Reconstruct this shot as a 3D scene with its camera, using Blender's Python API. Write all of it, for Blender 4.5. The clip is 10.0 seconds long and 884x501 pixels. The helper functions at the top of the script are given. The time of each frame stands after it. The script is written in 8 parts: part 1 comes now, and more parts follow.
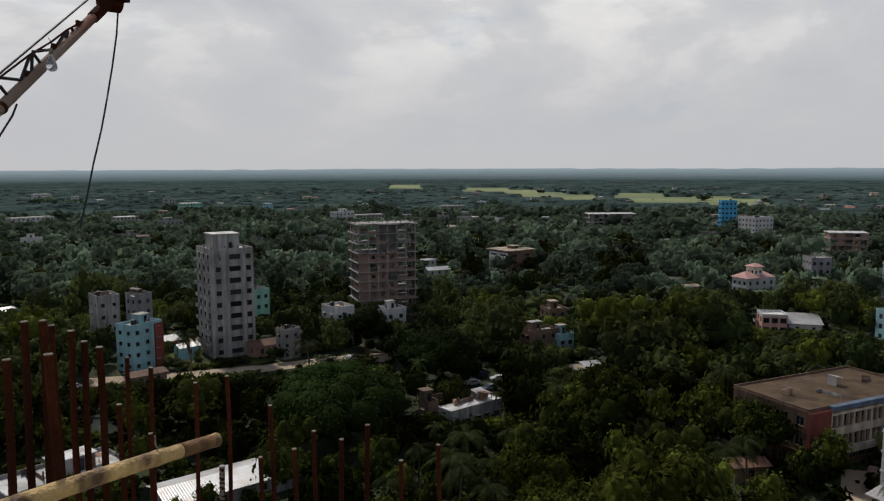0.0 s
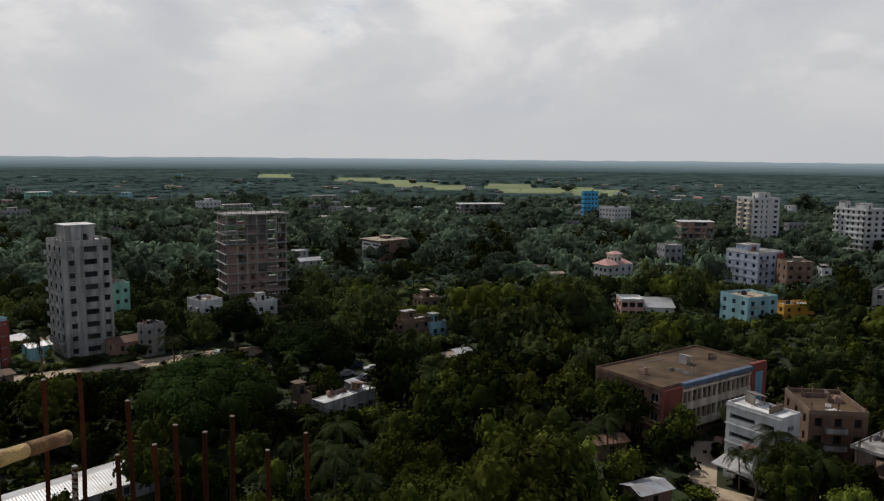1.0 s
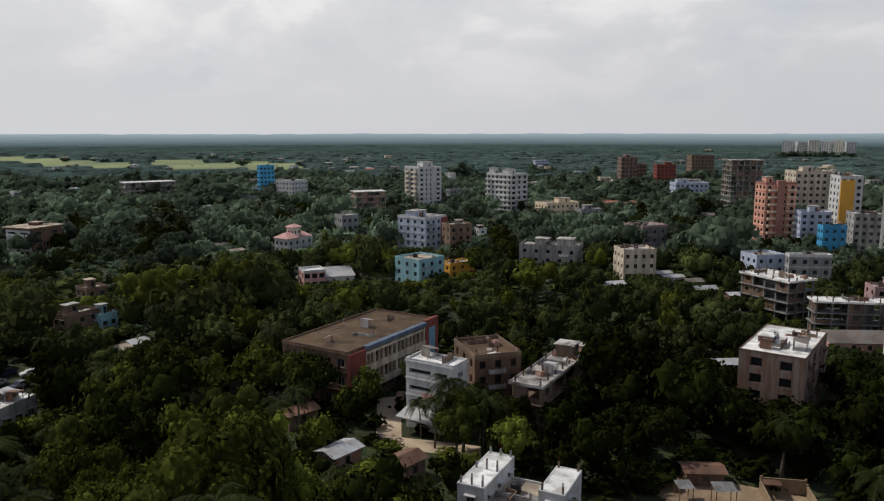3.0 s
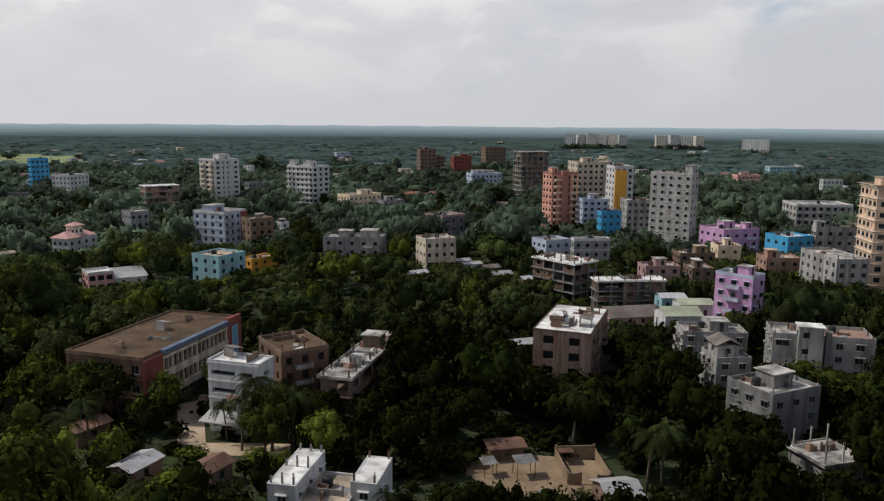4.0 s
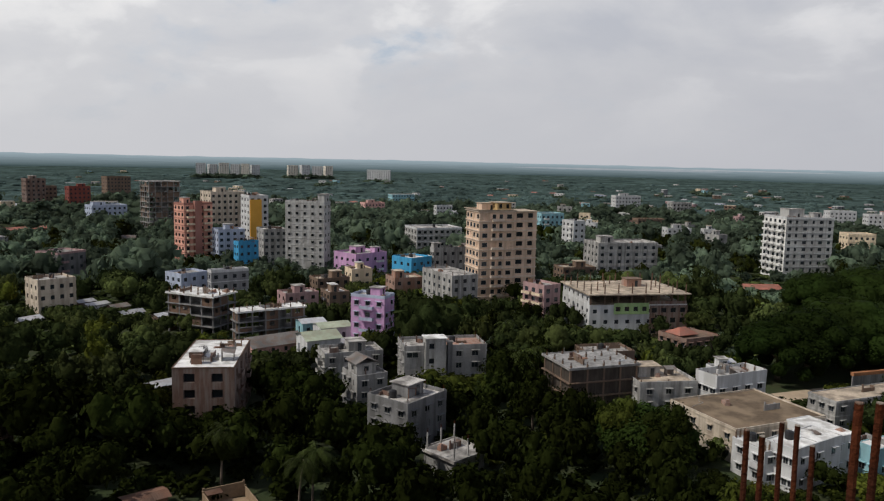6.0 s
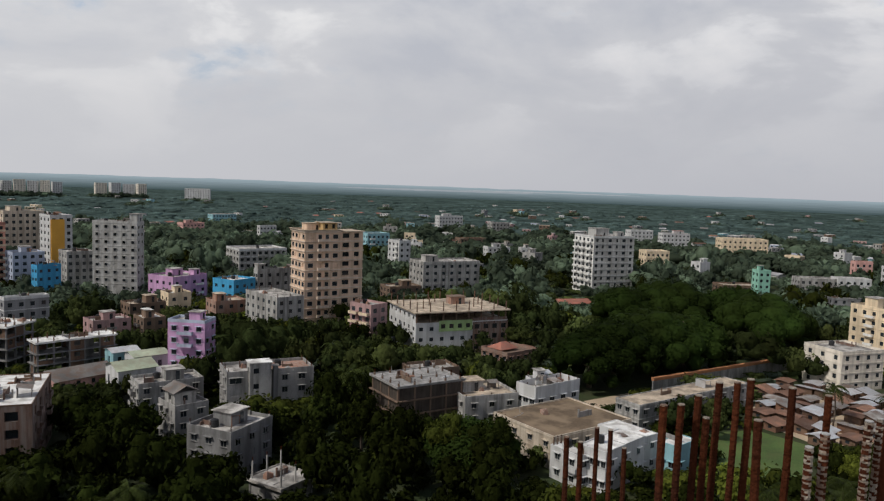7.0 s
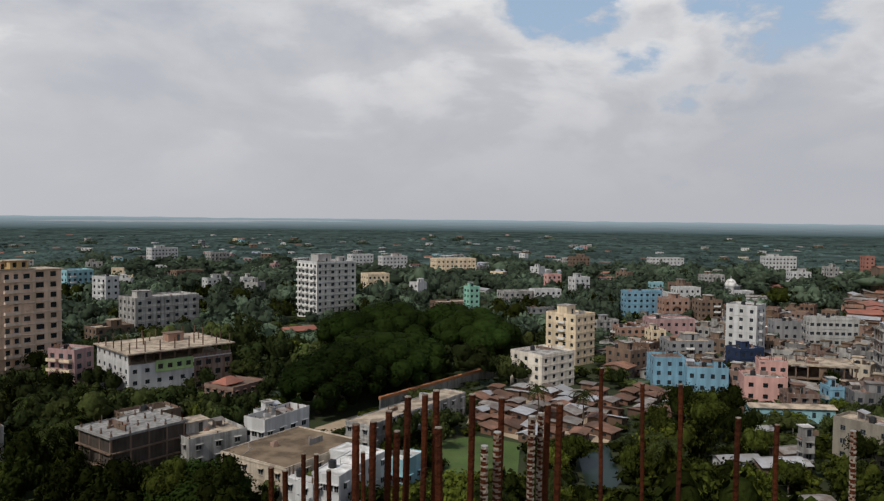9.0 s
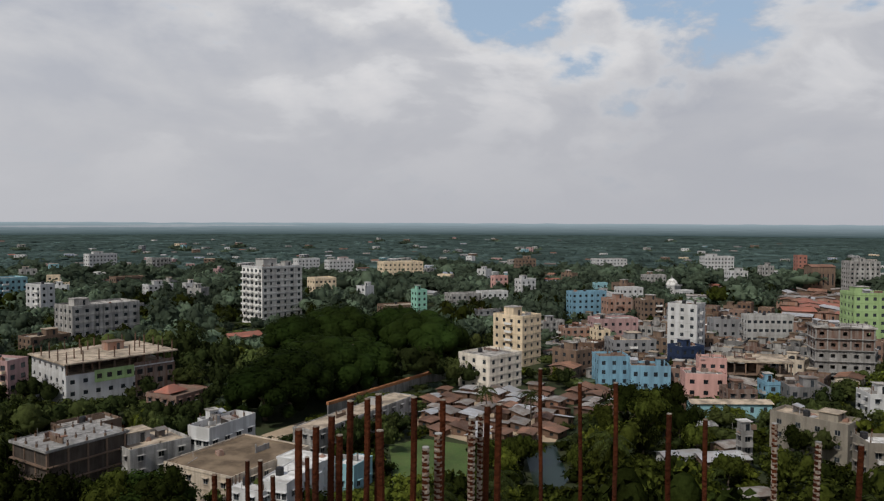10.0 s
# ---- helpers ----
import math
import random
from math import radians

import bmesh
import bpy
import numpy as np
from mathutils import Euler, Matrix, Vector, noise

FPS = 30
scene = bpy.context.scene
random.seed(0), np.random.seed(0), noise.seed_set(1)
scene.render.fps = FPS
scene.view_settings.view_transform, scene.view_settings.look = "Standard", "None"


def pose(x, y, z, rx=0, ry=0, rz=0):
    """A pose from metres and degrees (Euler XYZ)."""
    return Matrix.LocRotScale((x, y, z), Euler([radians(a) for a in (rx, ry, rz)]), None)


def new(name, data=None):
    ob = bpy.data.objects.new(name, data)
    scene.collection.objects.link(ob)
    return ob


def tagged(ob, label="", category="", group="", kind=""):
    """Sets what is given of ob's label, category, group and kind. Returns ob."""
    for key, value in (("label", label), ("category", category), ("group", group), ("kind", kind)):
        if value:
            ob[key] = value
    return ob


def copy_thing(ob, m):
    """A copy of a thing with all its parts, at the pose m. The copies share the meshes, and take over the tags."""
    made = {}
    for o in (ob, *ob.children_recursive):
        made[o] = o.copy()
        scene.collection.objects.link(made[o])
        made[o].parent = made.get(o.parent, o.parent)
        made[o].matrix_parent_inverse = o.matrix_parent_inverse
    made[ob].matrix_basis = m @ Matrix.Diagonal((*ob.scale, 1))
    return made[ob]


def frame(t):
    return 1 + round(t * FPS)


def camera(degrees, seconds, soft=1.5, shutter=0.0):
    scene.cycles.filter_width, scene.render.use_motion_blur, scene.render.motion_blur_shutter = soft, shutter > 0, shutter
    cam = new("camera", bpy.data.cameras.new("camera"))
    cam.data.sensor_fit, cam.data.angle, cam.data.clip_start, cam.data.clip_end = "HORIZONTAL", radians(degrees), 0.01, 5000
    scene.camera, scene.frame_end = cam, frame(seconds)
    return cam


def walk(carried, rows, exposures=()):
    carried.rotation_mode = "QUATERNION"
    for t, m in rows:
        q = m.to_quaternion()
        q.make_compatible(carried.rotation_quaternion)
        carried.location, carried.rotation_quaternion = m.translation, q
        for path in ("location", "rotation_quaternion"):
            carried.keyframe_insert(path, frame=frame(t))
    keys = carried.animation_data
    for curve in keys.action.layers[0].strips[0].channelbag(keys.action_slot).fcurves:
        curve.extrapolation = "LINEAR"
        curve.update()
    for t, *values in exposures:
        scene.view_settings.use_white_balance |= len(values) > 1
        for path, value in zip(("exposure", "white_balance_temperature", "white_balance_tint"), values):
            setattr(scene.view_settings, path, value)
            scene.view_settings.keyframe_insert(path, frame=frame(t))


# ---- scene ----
cam = camera(60.81, 10.0, soft=1.25)
EYE = SIGHT_Z = 53.0
ROWS = [
    (0, -0.002, 0.001, -0.001, 0.02, -6.41, 0.17),
    (0.5, 0.006, 0.139, -0.059, -4.48, -6.70, -0.14),
    (1, 0.026, -0.039, -0.011, -9.62, -7.14, -0.50),
    (1.5, 0.135, -0.246, 0.046, -14.81, -7.58, -0.53),
    (2, 0.252, -0.280, 0.031, -20.48, -7.99, -0.26),
    (2.5, 0.300, -0.260, 0.020, -26.82, -8.51, 0.02),
    (4, 0.480, -0.150, 0.010, -48.75, -9.59, -0.45),
    (4.5, 0.530, -0.100, 0.000, -56.01, -9.39, -0.68),
    (5, 0.580, -0.060, -0.010, -62.75, -8.74, -0.79),
    (6.5, 0.700, 0.020, -0.030, -82.51, -5.99, -1.65),
    (7, 0.690, 0.020, -0.030, -89.08, -5.06, -1.97),
    (7.5, 0.647, 0.005, -0.025, -95.52, -4.21, -1.86),
    (8, 0.675, -0.045, -0.038, -101.49, -3.41, -1.59),
    (8.5, 0.723, -0.085, -0.052, -106.30, -2.87, -1.07),
    (9, 0.608, -0.076, -0.010, -110.05, -2.56, -0.62),
    (9.5, 0.513, -0.067, 0.009, -112.60, -2.38, -0.33),
    (10, 0.536, -0.075, 0.005, -114.09, -2.30, -0.23),
]
EXPOSURES = [(0.0, -0.15), (1.0, -0.10), (2.5, 0.08), (4.5, 0.12), (6.5, 0.08), (8.0, 0.05), (10.0, -0.03)]
walk(cam, [(t, pose(x, y, EYE + z, 90 + pitch, roll, yaw)) for t, x, y, z, yaw, pitch, roll in ROWS], EXPOSURES)

# ---- world, sun ----
SUN_AZ, SUN_EL = 32.0, 50.0          # degrees: turn from +y towards -x, height
world = bpy.data.worlds.new("sky")
scene.world = world
world.use_nodes = True
wt = world.node_tree
wt.nodes.clear()


def link(tree, a, b):
    tree.links.new(a, b)


def make_sky():
    n = wt.nodes
    out = n.new("ShaderNodeOutputWorld")
    bg = n.new("ShaderNodeBackground")
    sky = n.new("ShaderNodeTexSky")
    sky.sky_type, sky.sun_disc = "NISHITA", False
    sky.sun_elevation, sky.sun_rotation = radians(SUN_EL), radians(-SUN_AZ)
    sky.air_density, sky.dust_density = 1.0, 2.0
    sc = n.new("ShaderNodeVectorMath"); sc.operation = "SCALE"; sc.inputs[3].default_value = 0.10
    link(wt, sky.outputs[0], sc.inputs[0])
    tc = n.new("ShaderNodeTexCoord")
    sep = n.new("ShaderNodeSeparateXYZ"); link(wt, tc.outputs["Generated"], sep.inputs[0])
    up = n.new("ShaderNodeMath"); up.operation = "MAXIMUM"; up.inputs[1].default_value = 0.0; link(wt, sep.outputs[2], up.inputs[0])
    lift = n.new("ShaderNodeMath"); lift.operation = "ADD"; lift.inputs[1].default_value = 0.16; link(wt, up.outputs[0], lift.inputs[0])
    flat = n.new("ShaderNodeVectorMath"); flat.operation = "DIVIDE"; link(wt, tc.outputs["Generated"], flat.inputs[0]); link(wt, lift.outputs[0], flat.inputs[1])

    def noise_tex(scale, detail, rough, distort, off):
        mp = n.new("ShaderNodeMapping"); mp.inputs[1].default_value = off; link(wt, flat.outputs[0], mp.inputs[0])
        t = n.new("ShaderNodeTexNoise")
        t.inputs["Scale"].default_value, t.inputs["Detail"].default_value = scale, detail
        t.inputs["Roughness"].default_value, t.inputs["Distortion"].default_value = rough, distort
        link(wt, mp.outputs[0], t.inputs["Vector"])
        return t.outputs["Fac"]

    def ramp(src, stops):
        r = n.new("ShaderNodeValToRGB")
        e = r.color_ramp.elements
        e[0].position, e[0].color = stops[0][0], (*stops[0][1], 1)
        e[1].position, e[1].color = stops[-1][0], (*stops[-1][1], 1)
        for p, c in stops[1:-1]:
            q = e.new(p); q.color = (*c, 1)
        link(wt, src, r.inputs[0])
        return r.outputs[0]

    def mix(fac, a, b, kind="MIX"):
        m = n.new("ShaderNodeMix"); m.data_type, m.blend_type = "RGBA", kind
        if isinstance(fac, float):
            m.inputs[0].default_value = fac
        else:
            link(wt, fac, m.inputs[0])
        link(wt, a, m.inputs[6]); link(wt, b, m.inputs[7])
        return m.outputs[2]

    # heaps of cloud by direction, wider than high; the cover thins out towards the south-east
    squash = n.new("ShaderNodeMapping"); squash.inputs[3].default_value = (1.0, 1.0, 2.1); link(wt, tc.outputs["Generated"], squash.inputs[0])

    def heap(scale, detail, rough, distort, off):
        mp = n.new("ShaderNodeMapping"); mp.inputs[1].default_value = off; link(wt, squash.outputs[0], mp.inputs[0])
        t = n.new("ShaderNodeTexNoise")
        t.inputs["Scale"].default_value, t.inputs["Detail"].default_value = scale, detail
        t.inputs["Roughness"].default_value, t.inputs["Distortion"].default_value = rough, distort
        link(wt, mp.outputs[0], t.inputs["Vector"])
        return t.outputs["Fac"]

    def lean(direction, lo, hi, a, b):
        dot = n.new("ShaderNodeVectorMath"); dot.operation = "DOT_PRODUCT"
        link(wt, tc.outputs["Generated"], dot.inputs[0]); dot.inputs[1].default_value = Vector(direction).normalized()
        q = n.new("ShaderNodeMapRange"); link(wt, dot.outputs["Value"], q.inputs[0])
        q.inputs[1].default_value, q.inputs[2].default_value, q.inputs[3].default_value, q.inputs[4].default_value = lo, hi, a, b
        return q.outputs[0]
    less = n.new("ShaderNodeMath"); less.operation = "SUBTRACT"
    link(wt, heap(3.9, 10.0, 0.56, 0.15, CLOUD_AT), less.inputs[0]); link(wt, lean((0.73, -0.50, 0.465), 0.950, 1.0, 0.0, 0.23), less.inputs[1])
    cover = ramp(less.outputs[0], [(0.35, (0, 0, 0)), (0.385, (0.7, 0.7, 0.7)), (0.43, (1, 1, 1))])
    rim = ramp(less.outputs[0], [(0.36, (0, 0, 0)), (0.41, (1, 1, 1)), (0.50, (0, 0, 0))])
    puffs = ramp(heap(4.6, 10.0, 0.53, 0.25, (7.0, 3.0, 2.0)), [(0.34, (0.47, 0.49, 0.54)), (0.46, (0.57, 0.578, 0.605)), (0.53, (0.63, 0.632, 0.648)), (0.58, (0.77, 0.765, 0.765)), (0.66, (0.89, 0.87, 0.85))])
    # the sky is darkened above the view to weaken the light from overhead
    deep = ramp(up.outputs[0], [(0.31, (1, 1, 1)), (0.62, (0.26, 0.29, 0.40))])
    bright = ramp(lean((-0.2, 1.0, 0.3), -0.5, 0.9, 0.0, 1.0), [(0.0, (0.885, 0.895, 0.925)), (1.0, (1.14, 1.14, 1.13))])
    body = mix(1.0, mix(1.0, puffs, deep, "MULTIPLY"), bright, "MULTIPLY")
    # sunlit heads of the heaps where the cover breaks up
    lit = n.new("ShaderNodeMath"); lit.operation = "MULTIPLY"
    link(wt, rim, lit.inputs[0]); link(wt, lean((0.80, -0.50, 0.30), 0.80, 0.97, 0.0, 0.5), lit.inputs[1])
    head = n.new("ShaderNodeRGB"); head.outputs[0].default_value = (0.80, 0.79, 0.785, 1)
    body = mix(lit.outputs[0], body, head.outputs[0])
    blue = n.new("ShaderNodeRGB"); blue.outputs[0].default_value = (0.41, 0.54, 0.70, 1)
    clear = mix(0.65, sc.outputs[0], blue.outputs[0])
    clouds = mix(cover, clear, body)
    haze_at = ramp(up.outputs[0], [(0.0, (1, 1, 1)), (0.09, (0.75, 0.75, 0.75)), (0.24, (0, 0, 0))])
    haze = n.new("ShaderNodeRGB"); haze.outputs[0].default_value = (0.52, 0.522, 0.545, 1)
    link(wt, mix(haze_at, clouds, mix(1.0, haze.outputs[0], bright, "MULTIPLY")), bg.inputs[0])
    bg.inputs[1].default_value = 1.0
    link(wt, bg.outputs[0], out.inputs[0])


CLOUD_AT = (2.3, 0.4, 1.0)
make_sky()
sun = new("sun", bpy.data.lights.new("sun", "SUN"))
sun.data.energy, sun.data.angle, sun.data.color = 2.7, radians(3.0), (1.0, 0.95, 0.87)
_s = Vector((-math.sin(radians(SUN_AZ)) * math.cos(radians(SUN_EL)), math.cos(radians(SUN_AZ)) * math.cos(radians(SUN_EL)), math.sin(radians(SUN_EL))))
sun.matrix_world = Matrix.Translation((0, 0, 150)) @ (-_s).to_track_quat("-Z", "Y").to_matrix().to_4x4()


# ---- materials ----
def surface(name, colour, rough=0.85, grain=3.0, vary=0.25, stain=0.0, stain_colour=(0.06, 0.055, 0.05), streak=False,
            bump=0.3, metal=0.0, tint=0.0, island=False, spec=0.3, clear=0.0):
    """A weathered surface: large blotches, fine grain, optional stains that run down, and a slight change from piece to piece."""
    m = bpy.data.materials.new(name)
    m.use_nodes = True
    t = m.node_tree
    n = t.nodes
    p = n["Principled BSDF"]
    p.inputs["Roughness"].default_value, p.inputs["Metallic"].default_value = rough, metal
    p.inputs["Specular IOR Level"].default_value = spec
    geo = n.new("ShaderNodeNewGeometry")
    mp = n.new("ShaderNodeMapping")
    link(t, geo.outputs["Position"], mp.inputs[0])
    mp.inputs[3].default_value = (1.6, 1.6, 0.16) if streak else (1, 1, 1)

    def nz(scale, detail=5.0, src=None):
        q = n.new("ShaderNodeTexNoise")
        q.inputs["Scale"].default_value, q.inputs["Detail"].default_value = scale, detail
        link(t, src or geo.outputs["Position"], q.inputs["Vector"])
        return q.outputs["Fac"]

    def remap(src, a, b, lo, hi):
        q = n.new("ShaderNodeMapRange")
        q.inputs[1].default_value, q.inputs[2].default_value, q.inputs[3].default_value, q.inputs[4].default_value = a, b, lo, hi
        link(t, src, q.inputs[0])
        return q.outputs[0]

    def mul(a, b):
        q = n.new("ShaderNodeMath"); q.operation = "MULTIPLY"
        link(t, a, q.inputs[0]); link(t, b, q.inputs[1])
        return q.outputs[0]

    big = remap(nz(grain * 0.12, 4.0), 0.3, 0.7, 1 - vary, 1 + vary)
    fine = remap(nz(grain * 2.5, 6.0), 0.25, 0.75, 1 - vary * 0.6, 1 + vary * 0.6)
    v = mul(big, fine)
    if tint:
        if island:
            r = geo.outputs["Random Per Island"]
        else:
            oi = n.new("ShaderNodeObjectInfo"); r = oi.outputs["Random"]
        v = mul(v, remap(r, 0, 1, 1 - tint, 1 + tint))
    hsv = n.new("ShaderNodeHueSaturation")
    hsv.inputs["Color"].default_value = (*colour, 1)
    link(t, v, hsv.inputs["Value"])
    col = hsv.outputs[0]
    if stain:
        s = remap(nz(grain * 0.35, 8.0, mp.outputs[0]), 0.43, 0.62, 0, stain)
        mx = n.new("ShaderNodeMix"); mx.data_type = "RGBA"
        link(t, s, mx.inputs[0]); link(t, col, mx.inputs[6]); mx.inputs[7].default_value = (*stain_colour, 1)
        col = mx.outputs[2]
    link(t, col, p.inputs["Base Color"])
    if bump:
        b = n.new("ShaderNodeBump"); b.inputs["Strength"].default_value, b.inputs["Distance"].default_value = bump, 0.05
        link(t, nz(grain * 3.0, 5.0), b.inputs["Height"]); link(t, b.outputs[0], p.inputs["Normal"])
    return m


def leafy(name, colour, vary=0.3, through_light=0.15, rough=0.75, spec=0.015, grain=(0.6, 1.45), relief_by=0.6):
    m = bpy.data.materials.new(name)
    m.use_nodes = True
    t = m.node_tree
    n = t.nodes
    p = n["Principled BSDF"]
    p.inputs["Roughness"].default_value = rough
    p.inputs["Specular IOR Level"].default_value = spec
    geo = n.new("ShaderNodeNewGeometry")
    oi = n.new("ShaderNodeObjectInfo")
    big = n.new("ShaderNodeTexNoise"); big.inputs["Scale"].default_value = 0.06; big.inputs["Detail"].default_value = 3.0
    link(t, geo.outputs["Position"], big.inputs["Vector"])

    def rng(src, a, b, lo, hi):
        q = n.new("ShaderNodeMapRange")
        q.inputs[1].default_value, q.inputs[2].default_value, q.inputs[3].default_value, q.inputs[4].default_value = a, b, lo, hi
        link(t, src, q.inputs[0])
        return q.outputs[0]
    mu = n.new("ShaderNodeMath"); mu.operation = "MULTIPLY"
    link(t, rng(geo.outputs["Random Per Island"], 0, 1, 1 - vary, 1 + vary), mu.inputs[0])
    link(t, rng(big.outputs[0], 0.3, 0.7, 0.6, 1.5), mu.inputs[1])
    fine = n.new("ShaderNodeTexNoise"); fine.inputs["Scale"].default_value = 1.3; fine.inputs["Detail"].default_value = 5.0
    fine.inputs["Roughness"].default_value = 0.65
    link(t, geo.outputs["Position"], fine.inputs["Vector"])
    mw = n.new("ShaderNodeMath"); mw.operation = "MULTIPLY"
    link(t, mu.outputs[0], mw.inputs[0]); link(t, rng(fine.outputs[0], 0.32, 0.70, *grain), mw.inputs[1])
    bump = n.new("ShaderNodeBump"); bump.inputs["Strength"].default_value, bump.inputs["Distance"].default_value = relief_by, 0.35
    link(t, fine.outputs[0], bump.inputs["Height"]); link(t, bump.outputs[0], p.inputs["Normal"])
    stand = n.new("ShaderNodeTexNoise"); stand.inputs["Scale"].default_value = 0.011; stand.inputs["Detail"].default_value = 4.0
    link(t, geo.outputs["Position"], stand.inputs["Vector"])
    ms = n.new("ShaderNodeMath"); ms.operation = "MULTIPLY"
    link(t, mw.outputs[0], ms.inputs[0]); link(t, rng(stand.outputs[0], 0.35, 0.65, 0.72, 1.3), ms.inputs[1])
    mv = n.new("ShaderNodeMath"); mv.operation = "MULTIPLY"
    link(t, ms.outputs[0], mv.inputs[0]); link(t, rng(oi.outputs["Random"], 0, 1, 0.6, 1.45), mv.inputs[1])
    hsv = n.new("ShaderNodeHueSaturation"); hsv.inputs["Color"].default_value = (*colour, 1)
    link(t, rng(big.outputs[0], 0.25, 0.75, 0.485, 0.515), hsv.inputs["Hue"]); link(t, mv.outputs[0], hsv.inputs["Value"])
    link(t, hsv.outputs[0], p.inputs["Base Color"])
    tr = n.new("ShaderNodeBsdfTranslucent"); link(t, hsv.outputs[0], tr.inputs[0])
    mx = n.new("ShaderNodeMixShader"); mx.inputs[0].default_value = through_light
    link(t, p.outputs[0], mx.inputs[1]); link(t, tr.outputs[0], mx.inputs[2])
    link(t, mx.outputs[0], n["Material Output"].inputs[0])
    return m


GLASS = surface("window_glass", (0.025, 0.03, 0.035), 0.12, 1.0, 0.3, bump=0.0, tint=0.5, spec=0.5)
FRAME = surface("window_paint", (0.24, 0.235, 0.225), 0.5, 3.0, 0.1, bump=0.0)
CONC = surface("raw_concrete", (0.30, 0.29, 0.275), 0.9, 1.6, 0.25, 0.45, streak=True)
CONC_LIGHT = surface("pale_concrete", (0.37, 0.36, 0.34), 0.9, 1.6, 0.22, 0.55, streak=True)
ROOF = surface("weathered_roof_concrete", (0.43, 0.405, 0.37), 0.92, 1.2, 0.35, 0.9, (0.11, 0.10, 0.09))
ROOF_TAN = surface("tan_roof_screed", (0.46, 0.375, 0.28), 0.92, 1.2, 0.3, 0.75, (0.16, 0.13, 0.10))
ROOF_BROWN = surface("mossy_brown_roof", (0.066, 0.041, 0.022), 0.95, 0.8, 0.4, 0.7, (0.130, 0.082, 0.046))
ROOF_EARTH = surface("earth_brown_roof", (0.115, 0.082, 0.052), 0.95, 0.6, 0.35, 0.7, (0.27, 0.20, 0.13))
ROOF_WHITE = surface("white_limed_roof", (0.72, 0.71, 0.68), 0.85, 1.2, 0.2, 0.75, (0.30, 0.28, 0.25))
GREY = surface("grey_cement_plaster", (0.25, 0.25, 0.255), 0.9, 1.4, 0.18, 0.55, (0.13, 0.13, 0.13), True)
GREY_DARK = surface("dark_grey_cement_plaster", (0.185, 0.182, 0.180), 0.9, 1.4, 0.25, 0.7, (0.085, 0.082, 0.078), True)
WHITE = surface("white_wall_paint", (0.55, 0.55, 0.545), 0.8, 1.4, 0.1, 0.5, (0.32, 0.31, 0.29), True)
CREAM = surface("cream_wall_paint", (0.74, 0.60, 0.42), 0.8, 1.4, 0.12, 0.5, (0.36, 0.29, 0.2), True)
BEIGE_TRIM = surface("pale_peach_wall_paint", (0.66, 0.55, 0.45), 0.8, 1.4, 0.1, 0.4, (0.36, 0.27, 0.2), True)
BEIGE = surface("peach_beige_wall_paint", (0.68, 0.50, 0.37), 0.8, 1.4, 0.1, 0.5, (0.36, 0.26, 0.17), True)
BEIGE_DARK = surface("ochre_wall_paint", (0.455, 0.314, 0.142), 0.8, 1.4, 0.12, 0.5, (0.3, 0.2, 0.1), True)
CYAN = surface("pale_cyan_wall_paint", (0.271, 0.474, 0.521), 0.8, 1.4, 0.12, 0.5, (0.15, 0.25, 0.27), True)
PALEBLUE = surface("pale_blue_wall_paint", (0.422, 0.469, 0.578), 0.8, 1.4, 0.1, 0.5, (0.22, 0.25, 0.3), True)
SKYBLUE = surface("sky_blue_wall_paint", (0.19, 0.36, 0.47), 0.8, 1.4, 0.15, 0.6, (0.12, 0.20, 0.26), True)
BLUE = surface("bright_blue_wall_paint", (0.06, 0.33, 0.56), 0.75, 1.4, 0.1, 0.5, (0.03, 0.15, 0.3), True)
SLATE = surface("slate_blue_paint", (0.10, 0.14, 0.20), 0.8, 1.4, 0.2, 0.5, (0.06, 0.07, 0.09), True)
NAVY = surface("navy_wall_paint", (0.019, 0.034, 0.077), 0.7, 1.4, 0.15)
GREEN = surface("mint_wall_paint", (0.256, 0.498, 0.389), 0.8, 1.4, 0.12, 0.5, (0.14, 0.26, 0.2), True)
LIME = surface("lime_wall_paint", (0.32, 0.45, 0.21), 0.8, 1.4, 0.12, 0.5, (0.2, 0.28, 0.1), True)
PINK = surface("salmon_pink_wall_paint", (0.581, 0.338, 0.299), 0.8, 1.4, 0.12, 0.5, (0.36, 0.2, 0.17), True)
MAGENTA = surface("lilac_pink_wall_paint", (0.524, 0.305, 0.492), 0.8, 1.4, 0.12, 0.5, (0.3, 0.18, 0.3), True)
ROSE = surface("dusty_rose_wall_paint", (0.408, 0.260, 0.252), 0.85, 1.4, 0.15, 0.5, (0.2, 0.14, 0.13), True)
ORANGE = surface("orange_red_wall_paint", (0.34, 0.16, 0.125), 0.8, 1.4, 0.12, 0.5, (0.3, 0.12, 0.08), True)
AMBER = surface("amber_wall_paint", (0.72, 0.37, 0.06), 0.75, 1.4, 0.08)
BRICK = surface("bare_brickwork", (0.30, 0.165, 0.115), 0.92, 2.2, 0.25, 0.5, (0.33, 0.29, 0.26), True)
BRICKRED = surface("red_brick_wall", (0.225, 0.060, 0.045), 0.9, 2.2, 0.2, 0.3, (0.12, 0.05, 0.04), True)
BROWN = surface("stained_tan_plaster", (0.185, 0.125, 0.088), 0.9, 1.4, 0.22, 0.6, (0.1, 0.075, 0.06), True)
MESHNET = surface("brown_safety_net", (0.055, 0.044, 0.036), 0.95, 3.0, 0.3, 0.4, (0.10, 0.083, 0.07), True)
TIN = surface("bright_tin_sheet", (0.52, 0.525, 0.53), 0.45, 1.5, 0.15, 0.35, (0.3, 0.2, 0.14), metal=0.35, tint=0.2, spec=0.5)
